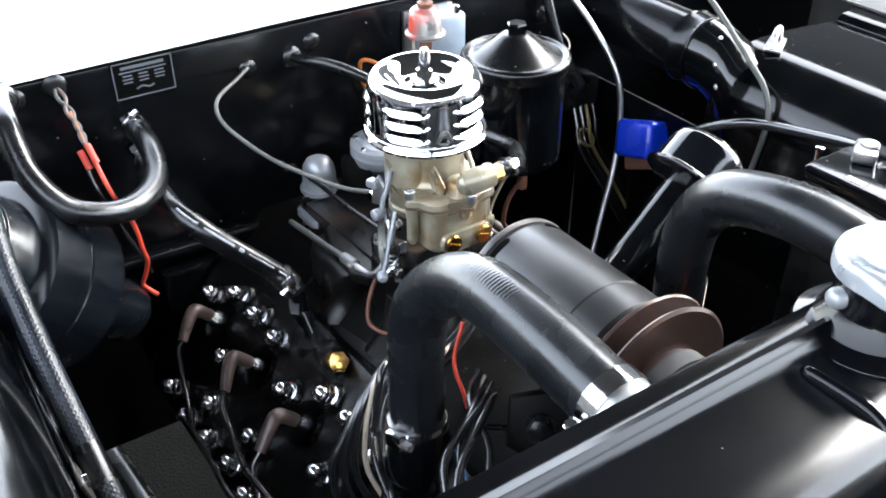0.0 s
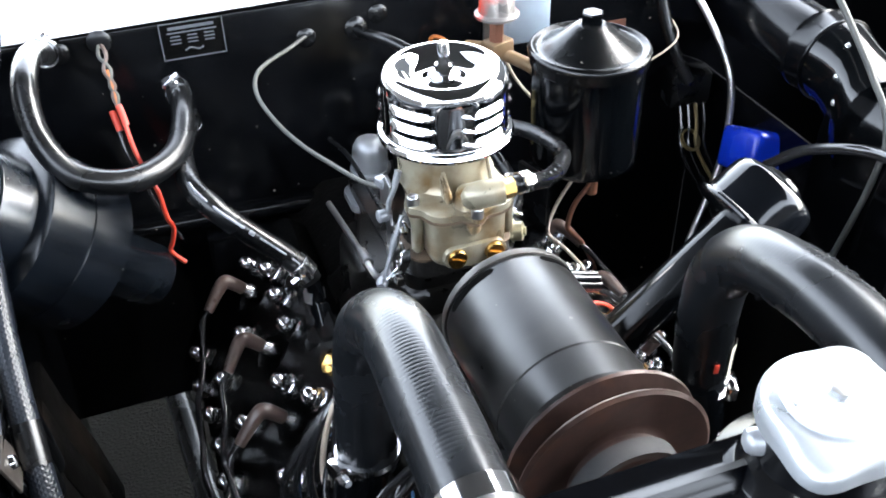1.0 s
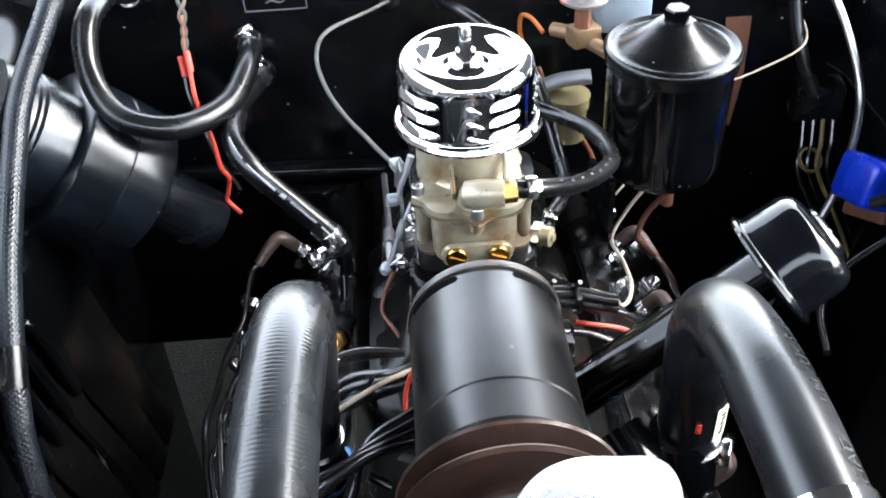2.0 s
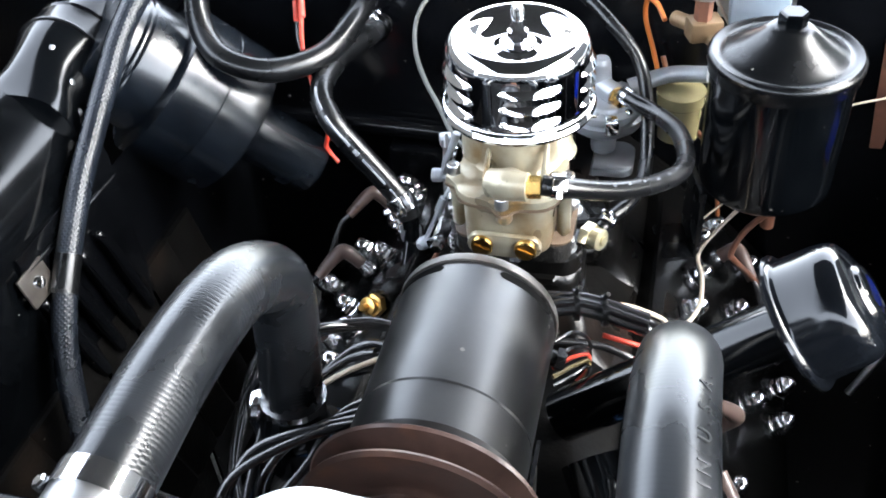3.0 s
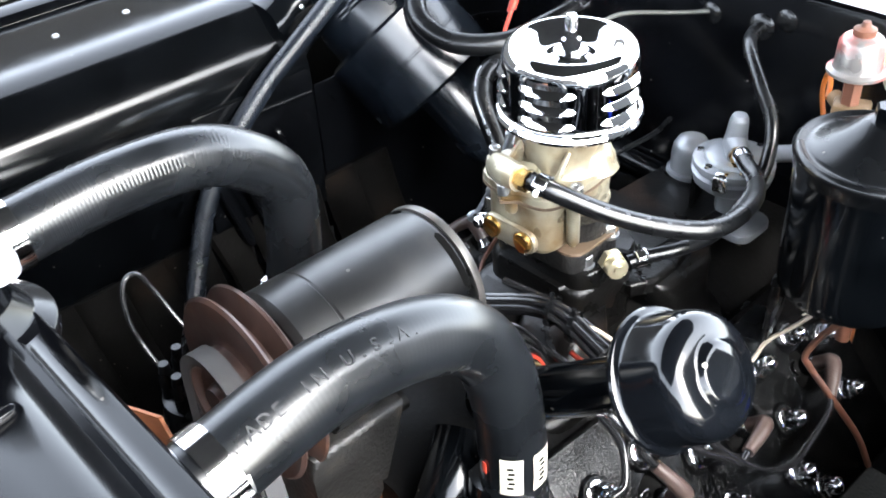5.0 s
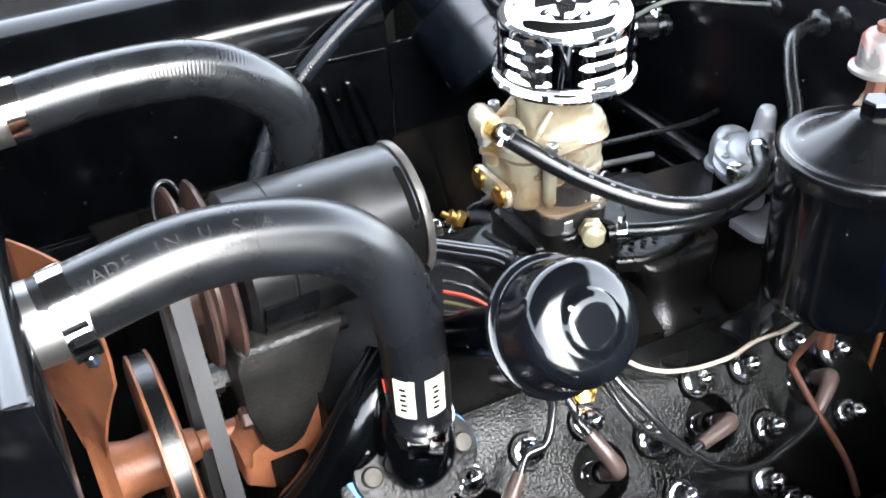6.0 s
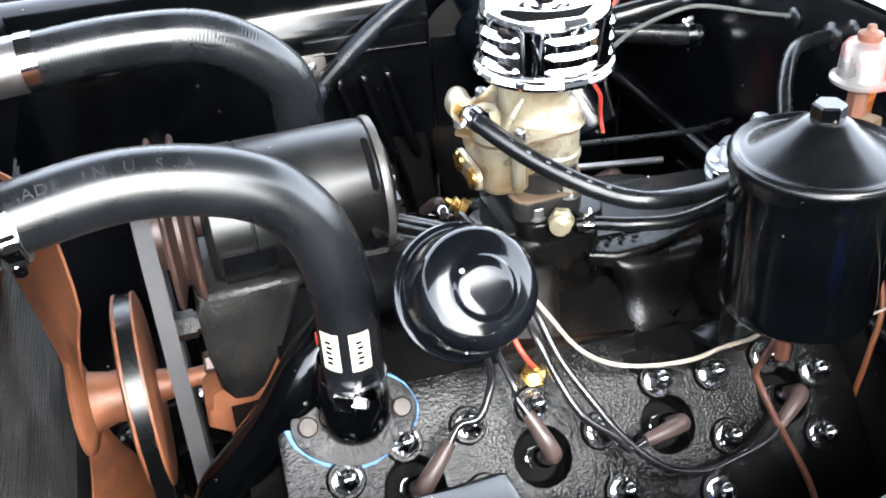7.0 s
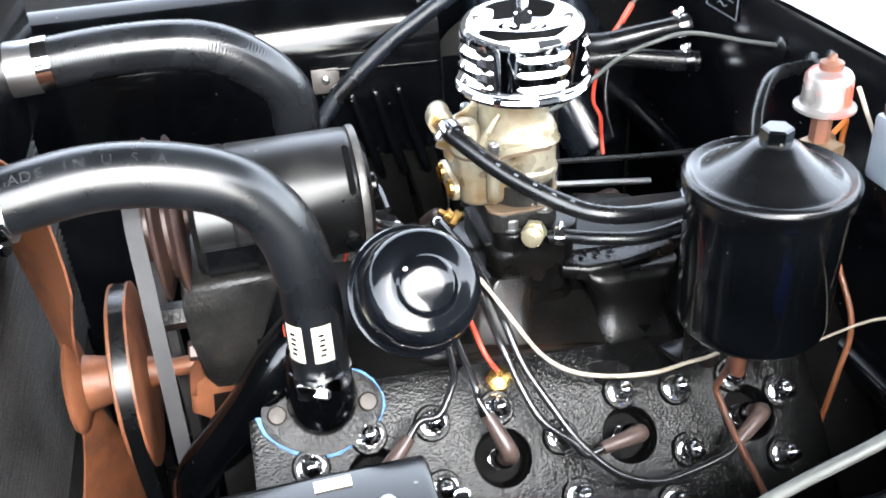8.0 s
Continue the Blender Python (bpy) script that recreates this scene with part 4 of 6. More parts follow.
belt("drive_belt", [(0.010, 0.578, 0.085), (-0.007, GZ + 0.016, 0.0385)], -0.3135, 0.0135, label="worn grey rubber drive belt round the generator pulley")
belt("drive_belt", [(-0.005, 0.618, 0.05), (-0.003, FZ + 0.034, 0.0835)], -0.3465, 0.014, label="black rubber drive belt round the rusty fan pulley").data.materials[0] = RUBBER

# ---------------------------------------------------------------- upper radiator hoses
def clamp(parent, p, axis, r, w=0.011, turn=0.0, screw=True):
    """A worm-drive hose clamp: band, housing and screw; turn: degrees, or the way its screw faces."""
    m = at(p, axis)
    if isinstance(turn, tuple):
        turn = math.degrees(math.atan2(Vector(turn).dot(m.col[1].xyz), Vector(turn).dot(m.col[0].xyz)))
    m = m @ pose(0, 0, 0, 0, 0, turn)
    bm = B()
    lathe(bm, [(r, -w / 2), (r + 0.0014, -w / 2), (r + 0.0014, w / 2), (r, w / 2)], m, 40, close=False)
    band = part("clamp_band", bm, NUT, parent, "bright steel hose clamp")
    if screw:
        k = 0.55 if r < 0.009 else 0.8 if r < 0.015 else 1.0
        bm = B()
        box(bm, (0.008 * k, 0.016 * k, w * 1.15), m @ pose(r + 0.004 * k, 0, 0), 0.0015 * k)
        part("screw_housing", bm, NUT, band)
        bm = B()
        lathe(bm, [(0.0042 * k, 0), (0.0042 * k, 0.010 * k), (0.003 * k, 0.011 * k)], m @ pose(r + 0.0045 * k, 0.006 * k, 0, -90), 6)
        part("screw", bm, NUT, band)


def radiator_hose(pts, label, rubber, clamp_turn, end_turn):
    t = thing("radiator_hose", pts[0], label, "radiator hose", "radiator hoses")
    bm = B()
    tube(bm, pts, 0.0225, 28, 8)
    part("rubber", bm, rubber, t)
    p0, p1 = Vector(pts[0]), Vector(pts[1])
    clamp(t, p0 + (p1 - p0).normalized() * 0.008, p1 - p0, 0.0229, w=0.012, turn=clamp_turn)
    q0, q1 = Vector(pts[-1]), Vector(pts[-2])
    clamp(t, q0 + (q1 - q0).normalized() * 0.012, q1 - q0, 0.0229, w=0.013, turn=end_turn)
    return t


hose_r = radiator_hose([(0.133, -0.190, 0.885), (0.132, -0.189, 0.934), (0.129, -0.191, 0.982), (0.126, -0.201, 1.021), (0.124, -0.226, 1.053), (0.122, -0.265, 1.070), (0.122, -0.319, 1.077), (0.125, -0.393, 1.068)],
                       "black moulded rubber radiator hose with paper labels", MOULDED, (0.80, -0.42, 0.0), 200)
hose_l = radiator_hose([(-0.138, -0.173, 0.896), (-0.137, -0.171, 0.922), (-0.134, -0.166, 0.961), (-0.130, -0.168, 1.013), (-0.127, -0.195, 1.049), (-0.126, -0.239, 1.073), (-0.128, -0.305, 1.078), (-0.129, -0.383, 1.073)],
                       "black cord-marked rubber radiator hose", RIBBED, (-0.95, -0.30, 0.0), -25)


def water_outlet(s, p):
    """The cast elbow that carries the hose on the head."""
    h = HR if s > 0 else HL
    t = thing("water_outlet", p, "black painted water outlet with blue gasket sealant", "water outlet", "water outlets")
    p = Vector(p)
    bm = B()
    tube(bm, [p - h.n * 0.004 - h.v * 0.006, p + h.n * 0.016 - h.v * 0.008, p + Vector((0, 0, 0.04)) + h.n * 0.006, p + Vector((s * 0.002, 0, 0.066))], [0.0265, 0.0285, 0.0265, 0.0210], 28)
    part("elbow", bm, BLACK, t)
    a, b = (p - h.o).dot(h.u), (p - h.o).dot(h.v)
    for d, mt, k, nm, th in ((0.0, GASKET, 1.06, "gasket", 0.0016), (0.0016, GRIME, 1.0, "flange", 0.007)):
        bm = B()
        out = []
        for i in range(48):
            an = 2 * math.pi * i / 48
            r = (0.036 + 0.013 * abs(math.cos(an)) ** 4) * k
            out.append((r * math.cos(an), r * math.sin(an)))
        if nm == "gasket":
            out = [(c * (1 + 0.022 * math.sin(k * 2.7) + 0.018 * math.sin(k * 5.3)), e * (1 + 0.022 * math.sin(k * 2.7) + 0.018 * math.sin(k * 5.3))) for k, (c, e) in enumerate(out)]
        prism(bm, out, th, h.m(a, b, d), 0.0008)
        part(nm, bm, mt, t)
    for e in (-1, 1):
        bm = B()
        lathe(bm, [(0.0078, 0.0), (0.0078, 0.0035), (0.0066, 0.0050), (0, 0.0056)], h.m(a + e * 0.0365, b, 0.0086), 20)
        part("bolt", bm, BARE, t)


water_outlet(1, HR.p(-0.241, -0.032))
water_outlet(-1, HL.p(-0.225, -0.021))

# ---------------------------------------------------------------- oil filler
oil = thing("oil_filler", (0.07, -0.128, 0.87), "glossy black oil filler tube with a breather cap", "oil filler")
AX = Vector((0.78, 0.06, 0.60)).normalized()
CAPC = Vector((0.203, -0.124, 1.000))
bm = B()
tube(bm, [CAPC - AX * 0.19, CAPC - AX * 0.05, CAPC + AX * 0.01], 0.019, 24, smooth=False)
part("tube", bm, BLACK, oil)
bm = B()
lathe(bm, [(0.020, -0.011), (0.044, -0.011), (0.0468, -0.0098), (0.0472, -0.0080), (0.0462, -0.0062), (0.0432, -0.0052), (0.0424, -0.0040), (0.0421, -0.002), (0.0416, 0.010), (0.0410, 0.021), (0.0404, 0.0255), (0.0392, 0.0295),
           (0.0370, 0.0330), (0.0340, 0.0352), (0.030, 0.0368), (0.0245, 0.0380), (0.0215, 0.0386), (0.0203, 0.0394), (0.0190, 0.0414), (0.0172, 0.0424), (0.010, 0.0428), (0, 0.0430)], at(CAPC, AX) @ Matrix.Scale(0.96, 4), 64)
cap_ = part("breather_cap", bm, OILCAP, oil)
for k in range(5):
    bm = B()
    box(bm, (0.0024, 0.0068 - 0.002 * (k % 2), 0.0008), at(CAPC, AX) @ Matrix.Scale(0.965, 4) @ pose(-0.014 + 0.0062 * k, -0.027 + 0.0008 * (k - 2) ** 2 * 0.6, 0.0367 - 0.0003 * (k - 2) ** 2, 8), 0.0004)
    part("embossed_bar", bm, OILCAP, cap_)

# ---------------------------------------------------------------- heater blower
HA = Vector((0.62, 0.30, -0.72)).normalized()
HC = Vector((-0.358, 0.157, 0.938))
heat = thing("heater_blower", HC - Vector((0, 0, 0.12)), "satin black round heater blower with a motor on its end", "heater blower")
bm = B()
lathe(bm, [(0.05, -0.048), (0.075, -0.046), (0.080, -0.043), (0.080, -0.002), (0.0785, -0.001), (0.0785, 0.001), (0.080, 0.002), (0.080, 0.043), (0.075, 0.047), (0.035, 0.048)], at(HC, HA), 56)
part("drum", bm, DRUM, heat)
bm = B()
lathe(bm, held([(0.058, -0.115), (0.058, -0.086), (0.060, -0.084), (0.060, -0.081), (0.062, -0.079), (0.064, -0.046)]), at(HC, HA), 44)
part("neck", bm, DRUM, heat)
bm = B()
lathe(bm, [(0.034, 0.045), (0.033, 0.142), (0.0315, 0.147), (0.026, 0.149), (0.010, 0.149), (0.009, 0.154), (0, 0.155)], at(HC, HA), 40)
part("motor", bm, DRUM, heat)

# ---------------------------------------------------------------- more of the setting
bm = B()
tube(bm, [(-0.60, FW - 0.004, 0.835), (-0.10, FW - 0.006, 0.822), (0.02, FW - 0.006, 0.790), (0.25, FW - 0.006, 0.786)], 0.012, 12)
tagged(link("trim_ledge", bm, PANEL), "rolled black ledge pressed across the firewall", "car body", kind="structure")
bm = B()
box(bm, (0.10, 0.03, 0.26), pose(-0.155, FW - 0.012, 0.68), 0.008)
tagged(link("wall_footing", bm, PANEL), "black lower firewall pressing", "wall", kind="structure")

# louvred panel on the near part of the inner wing
lp = thing("louvre_panel", (-0.378, -0.03, 0.76), "black pressed side panel with upright louvres", "side panel")
bm = B()
box(bm, (0.004, 0.150, 0.17), pose(-0.3800, -0.030, 0.850), 0.0015)
cut = B()
for k in range(4):
    box(cut, (0.04, 0.011, 0.115), pose(-0.385, -0.075 + 0.030 * k, 0.814, 15.5), 0.004)
bored(bm, cut)
part("sheet", bm, PANEL, lp)
for k in range(4):
    y = -0.075 + 0.030 * k
    bm = B()
    tube(bm, [(-0.379, y - 0.029, 0.888), (-0.372, y - 0.024, 0.878), (-0.371, y - 0.010, 0.824), (-0.372, y + 0.004, 0.772), (-0.379, y + 0.008, 0.762)], [0.003, 0.0062, 0.0072, 0.0066, 0.003], 12)
    part("louvre", bm, PANEL, lp)
bm = B()
tube(bm, [(-0.379, -0.100, 0.918), (-0.377, -0.030, 0.914), (-0.379, 0.042, 0.910)], 0.0035, 10)
part("pressed_ridge", bm, PANEL, lp)
bm = B()
box(bm, (0.006, 0.62, 0.70), pose(-0.386, -0.64, 0.45), 0.002)
tagged(link("side_panel_front", bm, PANEL), "black lower side panel near the radiator", "inner wing", kind="structure")
bm = B()
box(bm, (0.006, 0.372, 0.64), pose(-0.402, -0.144, 0.43), 0.002)
tagged(link("side_panel_middle", bm, BLOCK), "black lower panel behind the splash shield", "inner wing", kind="structure")
splash = thing("splash_shield", (-0.34, -0.05, 0.56), "black slotted splash shield below the inner wing", "splash shield")
for k in range(9):
    bm = B()
    y = -0.30 + 0.052 * k
    pts = [(-0.382, 0.80), (-0.376, 0.74), (-0.362, 0.66), (-0.352, 0.56)]
    va = []
    for x, z in pts:
        w = 0.0262 if k not in (4, 6) or not 0.6 < z < 0.78 else 0.018
        d = 0.5 * (0.80 - z)
        va.append([bm.verts.new((x + dx, y + d * 0.3 + sy * w, z)) for dx, sy in ((0, -1), (0.004, -0.8), (0.004, 0.8), (0, 1), (-0.003, 0.9), (-0.003, -0.9))])
    for p, q in zip(va, va[1:]):
        for m in range(6):
            bm.faces.new((p[m], p[(m + 1) % 6], q[(m + 1) % 6], q[m]))
    bm.faces.new(va[0])
    bm.faces.new(va[-1][::-1])
    part("slat", bm, BLOCK, splash)

bm = B()
tube(bm, [(-0.252, 0.10, 0.43), (-0.268, 0.24, 0.41), (-0.278, 0.359, 0.40), (-0.287, 0.489, 0.40), (-0.288, 0.66, 0.38), (-0.288, 0.80, 0.335)], 0.019, 16)
single("frame_brace", bm, SATIN, "black steel brace low beside the engine", "brace")
# bracket with a screw on the inner wing
br = thing("hose_bracket", (-0.352, -0.115, 0.905), "bare steel bracket screwed to the inner wing", "bracket")
bm = B()
box(bm, (0.003, 0.034, 0.030), pose(-0.354, -0.110, 0.922, 0, -14, 0), 0.0012)
plate = part("plate", bm, BARE, br)
bm = B()
box(bm, (0.022, 0.010, 0.003), pose(-0.373, -0.112, 0.909), 0.001)
part("leg", bm, SATIN, br)
bm = B()
lathe(bm, [(0.006, 0), (0.005, 0.003), (0, 0.004)], at((-0.3525, -0.110, 0.923), (1, 0, 0.2)), 14)
part("screw", bm, NUT, plate)

# small bolts along the shelf of the inner wing
for x, y in ((-0.525, -0.02), (-0.52, -0.10), (-0.52, -0.18), (-0.518, -0.26), (-0.44, 0.025)):
    bm = B()
    hexhead(bm, pose(x, y, 1.003 if x < -0.45 else 0.987), 0.004, 0.003)
    single("shelf_bolt", bm, STEEL, "small plated bolt on the black inner wing", "bolt", "wing bolts")
latch = thing("latch_bracket", (0.505, 0.065, 0.983), "worn steel bonnet catch on the inner wing", "catch")
bm = B()
box(bm, (0.045, 0.020, 0.004), pose(0.505, 0.065, 0.987, 0, 0, 30), 0.001)
part("base_plate", bm, STEEL, latch)
bm = B()
tube(bm, [(0.49, 0.055, 0.988), (0.495, 0.06, 1.002), (0.515, 0.07, 1.004), (0.525, 0.075, 0.988)], 0.004, 10)
part("loop", bm, STEEL, latch)
bm = B()
hexhead(bm, pose(0.49, 0.058, 0.989), 0.005, 0.004)
part("bolt", bm, NUT, latch)

# ---------------------------------------------------------------- wires, hoses and cables
def cord(name, pts, r, material, label, category, group="", seg=10, step=6):
    bm = B()
    tube(bm, pts, r, seg, step)
    return single(name, bm, material, label, category, group)


def ring(parent, p, axis, r, w=0.010, turn=60):
    clamp(parent, p, axis, r, w, turn)


loop = thing("heater_hose", (-0.26, 0.20, 0.97), "black rubber heater hose looping from the firewall and back", "heater hose", "heater hoses")
bm = B()
tube(bm, [(-0.312, 0.293, 1.053), (-0.325, 0.248, 1.071), (-0.331, 0.189, 1.070), (-0.329, 0.155, 1.040), (-0.310, 0.131, 1.011), (-0.279, 0.127, 0.996), (-0.246, 0.140, 0.989),
          (-0.216, 0.175, 0.989), (-0.203, 0.225, 0.998), (-0.202, 0.276, 1.003)], 0.0115, 18)
rub = part("rubber", bm, RUBBER, loop)
ring(loop, (-0.202, 0.266, 1.002), (0.004, 0.987, 0.108), 0.0117)
ring(loop, (-0.314, 0.284, 1.056), (0.203, 0.986, -0.291), 0.0117)
hh = thing("heater_hose", (-0.16, 0.11, 0.87), "black rubber heater hose with faded white printing", "heater hose", "heater hoses")
bm = B()
HZ = [(-0.195, 0.288, 0.961), (-0.201, 0.258, 0.964), (-0.213, 0.194, 0.972), (-0.213, 0.140, 0.970), (-0.198, 0.114, 0.957), (-0.177, 0.105, 0.935), (-0.153, 0.098, 0.911), (-0.129, 0.092, 0.885), (-0.122, 0.087, 0.869)]
tube(bm, HZ, 0.0110, 18)
part("rubber", bm, RUBBER, hh)
HLINE = spline(HZ, 6)
for i0, i1, wide, lift in ((19, 23, 0.0018, 0.0096), (24, 30, 0.0018, 0.0096), (31, 32, 0.0030, 0.0086), (33, 38, 0.0012, 0.0102), (39, 46, 0.0010, 0.0103)):
    pts = []
    for i in range(i0, i1 + 1):
        d = (HLINE[i + 1] - HLINE[i - 1]).normalized()
        up = Vector((-0.05, -0.75, 0.66))
        up = (up - d * up.dot(d)).normalized()
        pts.append(HLINE[i] + up * lift)
    bm = B()
    tube(bm, pts, wide, 12, smooth=False)
    part("print_bar", bm, PALEINK, hh)
ring(hh, (-0.129, 0.091, 0.884), (0.502, -0.214, -0.840), 0.0114, w=0.016, turn=(-0.35, -0.70, 0.62))
ring(hh, (-0.197, 0.274, 0.963), (0.003, 0.987, 0.008), 0.0112)
# fitting under it on the head
fit = thing("hose_fitting", HL.p(-0.02, -0.02), "black hose elbow fitting on the cylinder head", "pipe fitting")
bm = B()
tube(bm, [(-0.127, 0.092, 0.872), (-0.124, 0.086, 0.858), (-0.124, 0.078, 0.835)], 0.008, 14)
part("spigot", bm, BLACK, fit)
bm = B()
lathe(bm, [(0.0105, 0), (0.0105, 0.012)], at((-0.125, 0.086, 0.846), (0, 0.2, 1)), 6)
part("hexagon", bm, STEEL, fit)
bm = B()
prism(bm, [(-0.014, 0.0), (0.014, 0.0), (0.010, -0.05), (0.002, -0.075), (-0.012, -0.05)], 0.012, Matrix(((0.3, 0, -0.95, -0.118), (-0.6, 0.75, -0.1, 0.082), (0, 0.66, 0.3, 0.848), (0, 0, 0, 1))), 0.002)
part("bracket", bm, BLACK, fit)

snd = thing("temperature_sender", HL.p(-0.11, -0.035), "brass temperature sender in a black boss", "sender", "temperature senders")
bm = B()
tube(bm, [(-0.108, 0.05, 0.815), (-0.118, 0.025, 0.838), (-0.122, 0.002, 0.848)], [0.016, 0.015, 0.013], 18)
part("boss", bm, CAST, snd)
bm = B()
ax = Vector((-0.35, -0.75, 0.5))
lathe(bm, [(0.0105, 0), (0.0105, 0.007), (0.009, 0.008)], at((-0.122, 0.0, 0.848), ax), 6)
lathe(bm, [(0.0065, 0.008), (0.0065, 0.012), (0.008, 0.0125), (0.008, 0.015), (0.003, 0.016), (0.003, 0.023)], at((-0.122, 0.0, 0.848), ax), 18)
part("brass_body", bm, BRASS, snd)
snd = thing("temperature_sender", HR.p(-0.133, -0.03), "brass sender with a wire lug on the cylinder head", "sender", "temperature senders")
bm = B()
lathe(bm, [(0.011, 0), (0.011, 0.010)], at((0.100, -0.022, 0.826), (0.55, -0.1, 0.8)), 6)
lathe(bm, [(0.0085, 0.010), (0.0085, 0.017), (0.0055, 0.018), (0.0025, 0.019), (0.0025, 0.025)], at((0.100, -0.022, 0.826), (0.55, -0.1, 0.8)), 18)
part("brass_body", bm, BRASS, snd)
cord("sender_wire", [(0.134, -0.048, 0.858), (0.127, -0.056, 0.872), (0.111, -0.060, 0.885), (0.074, -0.063, 0.898)], 0.0022, RED, "short red wire on the sender", "wire", "engine wires")

# spark plugs, boots and leads
def plug_lead(h, a, b, leg, path, rise=0.030, label="black ignition lead with a brown elbow boot"):
    t = thing("ignition_lead", h.p(a, b, 0.003), label, "ignition lead", "ignition leads")
    bm = B()
    lathe(bm, [(0.0125, -0.002), (0.0125, 0.0), (0.0105, 0.0004), (0.0105, 0.012), (0.0095, 0.013)], h.m(a, b, -0.030), 6)
    lathe(bm, [(0.0080, 0.012), (0.0084, 0.016), (0.0070, 0.019), (0.0092, 0.024), (0.0092, 0.036), (0.0072, 0.040), (0.0058, rise + 0.008)], h.m(a, b, -0.030), 18)
    part("spark_plug", bm, NUT, t, "bright plated spark plug shell")
    c = h.p(a, b, rise)
    leg = Vector(leg).normalized()
    bm = B()
    tube(bm, [h.p(a, b, rise - 0.026), h.p(a, b, rise - 0.014), c - h.n * 0.003 + leg * 0.002, c + leg * 0.013, c + leg * 0.038], [0.0064, 0.0068, 0.0074, 0.0068, 0.0052], 16)
    part("boot", bm, BOOT, t)
    e = c + leg * 0.038
    bm = B()
    tube(bm, [e] + [e + leg * 0.015] + [Vector(p) for p in path], 0.0033, 10)
    part("cable", bm, WIRE, t)


plug_lead(HL, 0.150, 0.030, (-0.61, -0.54, -0.58), [(-0.240, 0.130, 0.750), (-0.252, 0.085, 0.748), (-0.255, 0.023, 0.756), (-0.257, -0.042, 0.762), (-0.227, -0.162, 0.746), (-0.158, -0.252, 0.728)], 0.040)
plug_lead(HL, 0.044, 0.029, (-0.54, -0.68, -0.50), [(-0.229, 0.030, 0.778), (-0.236, -0.008, 0.780), (-0.238, -0.052, 0.785), (-0.217, -0.162, 0.765), (-0.148, -0.252, 0.738)], 0.040)
plug_lead(HL, -0.064, 0.030, (-0.67, -0.35, -0.65), [(-0.238, -0.052, 0.775), (-0.245, -0.082, 0.768), (-0.217, -0.172, 0.755), (-0.148, -0.257, 0.743)], 0.040)
plug_lead(HR, -0.099, 0.030, (-0.65, -0.34, 0.67), [(0.148, -0.070, 0.856), (0.132, -0.073, 0.868), (0.112, -0.076, 0.880), (0.076, -0.074, 0.897), (0.030, -0.085, 0.908)])
plug_lead(HR, 0.014, 0.029, (0.13, -0.99, -0.08), [(0.186, 0.000, 0.812), (0.172, -0.022, 0.829), (0.150, -0.034, 0.852), (0.120, -0.044, 0.885), (0.061, -0.051, 0.912), (0.009, -0.064, 0.919)])
plug_lead(HR, 0.126, 0.028, (0.41, -0.84, -0.36), [(0.212, 0.092, 0.778), (0.214, 0.062, 0.778), (0.206, 0.030, 0.789), (0.186, 0.005, 0.811), (0.162, -0.012, 0.836), (0.135, -0.027, 0.862), (0.103, -0.036, 0.894), (0.055, -0.045, 0.918), (-0.002, -0.058, 0.925)])
plug_lead(HR, -0.205, 0.030, (-0.45, 0.70, 0.52), [(0.163, -0.105, 0.850), (0.153, -0.093, 0.862), (0.138, -0.086, 0.872), (0.099, -0.085, 0.891)])

# bundle of leads that passes between generator and manifold, tied together
for k in range(6):
    o = Vector((0, 0.006 * math.cos(k * 1.05), 0.006 * math.sin(k * 1.05)))
    w = 0.010 * (k - 2.5)
    cord("loom_cable", [Vector((0.107, -0.063, 0.914)) + o, Vector((0.050, -0.060, 0.925)) + o, Vector((-0.002, -0.079, 0.913)) + o, Vector((-0.066, -0.105, 0.894)) + o,
                        Vector((-0.115, -0.098 - 0.3 * w, 0.873)) + o * 1.3, Vector((-0.150, -0.130 + 0.2 * w, 0.862 + 0.4 * w)) + o, Vector((-0.172, -0.185 + 0.5 * w, 0.845 + 0.8 * w)) + o,
                        Vector((-0.165, -0.245 + w, 0.80 + w)) + o, Vector((-0.11, -0.285, 0.76 + w))],
         0.0033 + 0.0004 * (k % 2), WIRE if k < 5 else RUBBER, "black ignition lead in the tied bundle", "wire", "tied bundle of leads")
for p in ((-0.095, -0.111, 0.885), (0.052, -0.060, 0.925), (0.073, -0.059, 0.921)):
    bm = B()
    lathe(bm, [(0.0115, -0.002), (0.0128, -0.002), (0.0128, 0.002), (0.0115, 0.002)], at(p, (1, 0.25, 0)), 18, close=False)
    tube(bm, [Vector(p) + Vector((0, 0, 0.012)), Vector(p) + Vector((0.003, -0.004, 0.021))], 0.002, 8, smooth=False)
    single("cable_tie", bm, RUBBER, "black cable tie round the bundle of leads", "cable tie", "cable ties")

cord("cream_wire", [(0.075, -0.055, 0.922), (0.090, -0.045, 0.915), (0.114, -0.027, 0.889), (0.127, -0.008, 0.861), (0.140, 0.013, 0.848), (0.149, 0.043, 0.842), (0.150, 0.084, 0.836), (0.146, 0.116, 0.836), (0.162, 0.134, 0.854), (0.181, 0.134, 0.886)], 0.0019, CREAM, "cream cloth-covered wire across the cylinder head", "wire", "engine wires")
cord("cream_wire", [(-0.051, -0.102, 0.903), (-0.092, -0.117, 0.897), (-0.139, -0.134, 0.872), (-0.168, -0.177, 0.847), (-0.170, -0.235, 0.805), (-0.140, -0.270, 0.767)], 0.0022, CREAM, "cream cloth-covered wire beside the bundle", "wire", "engine wires")
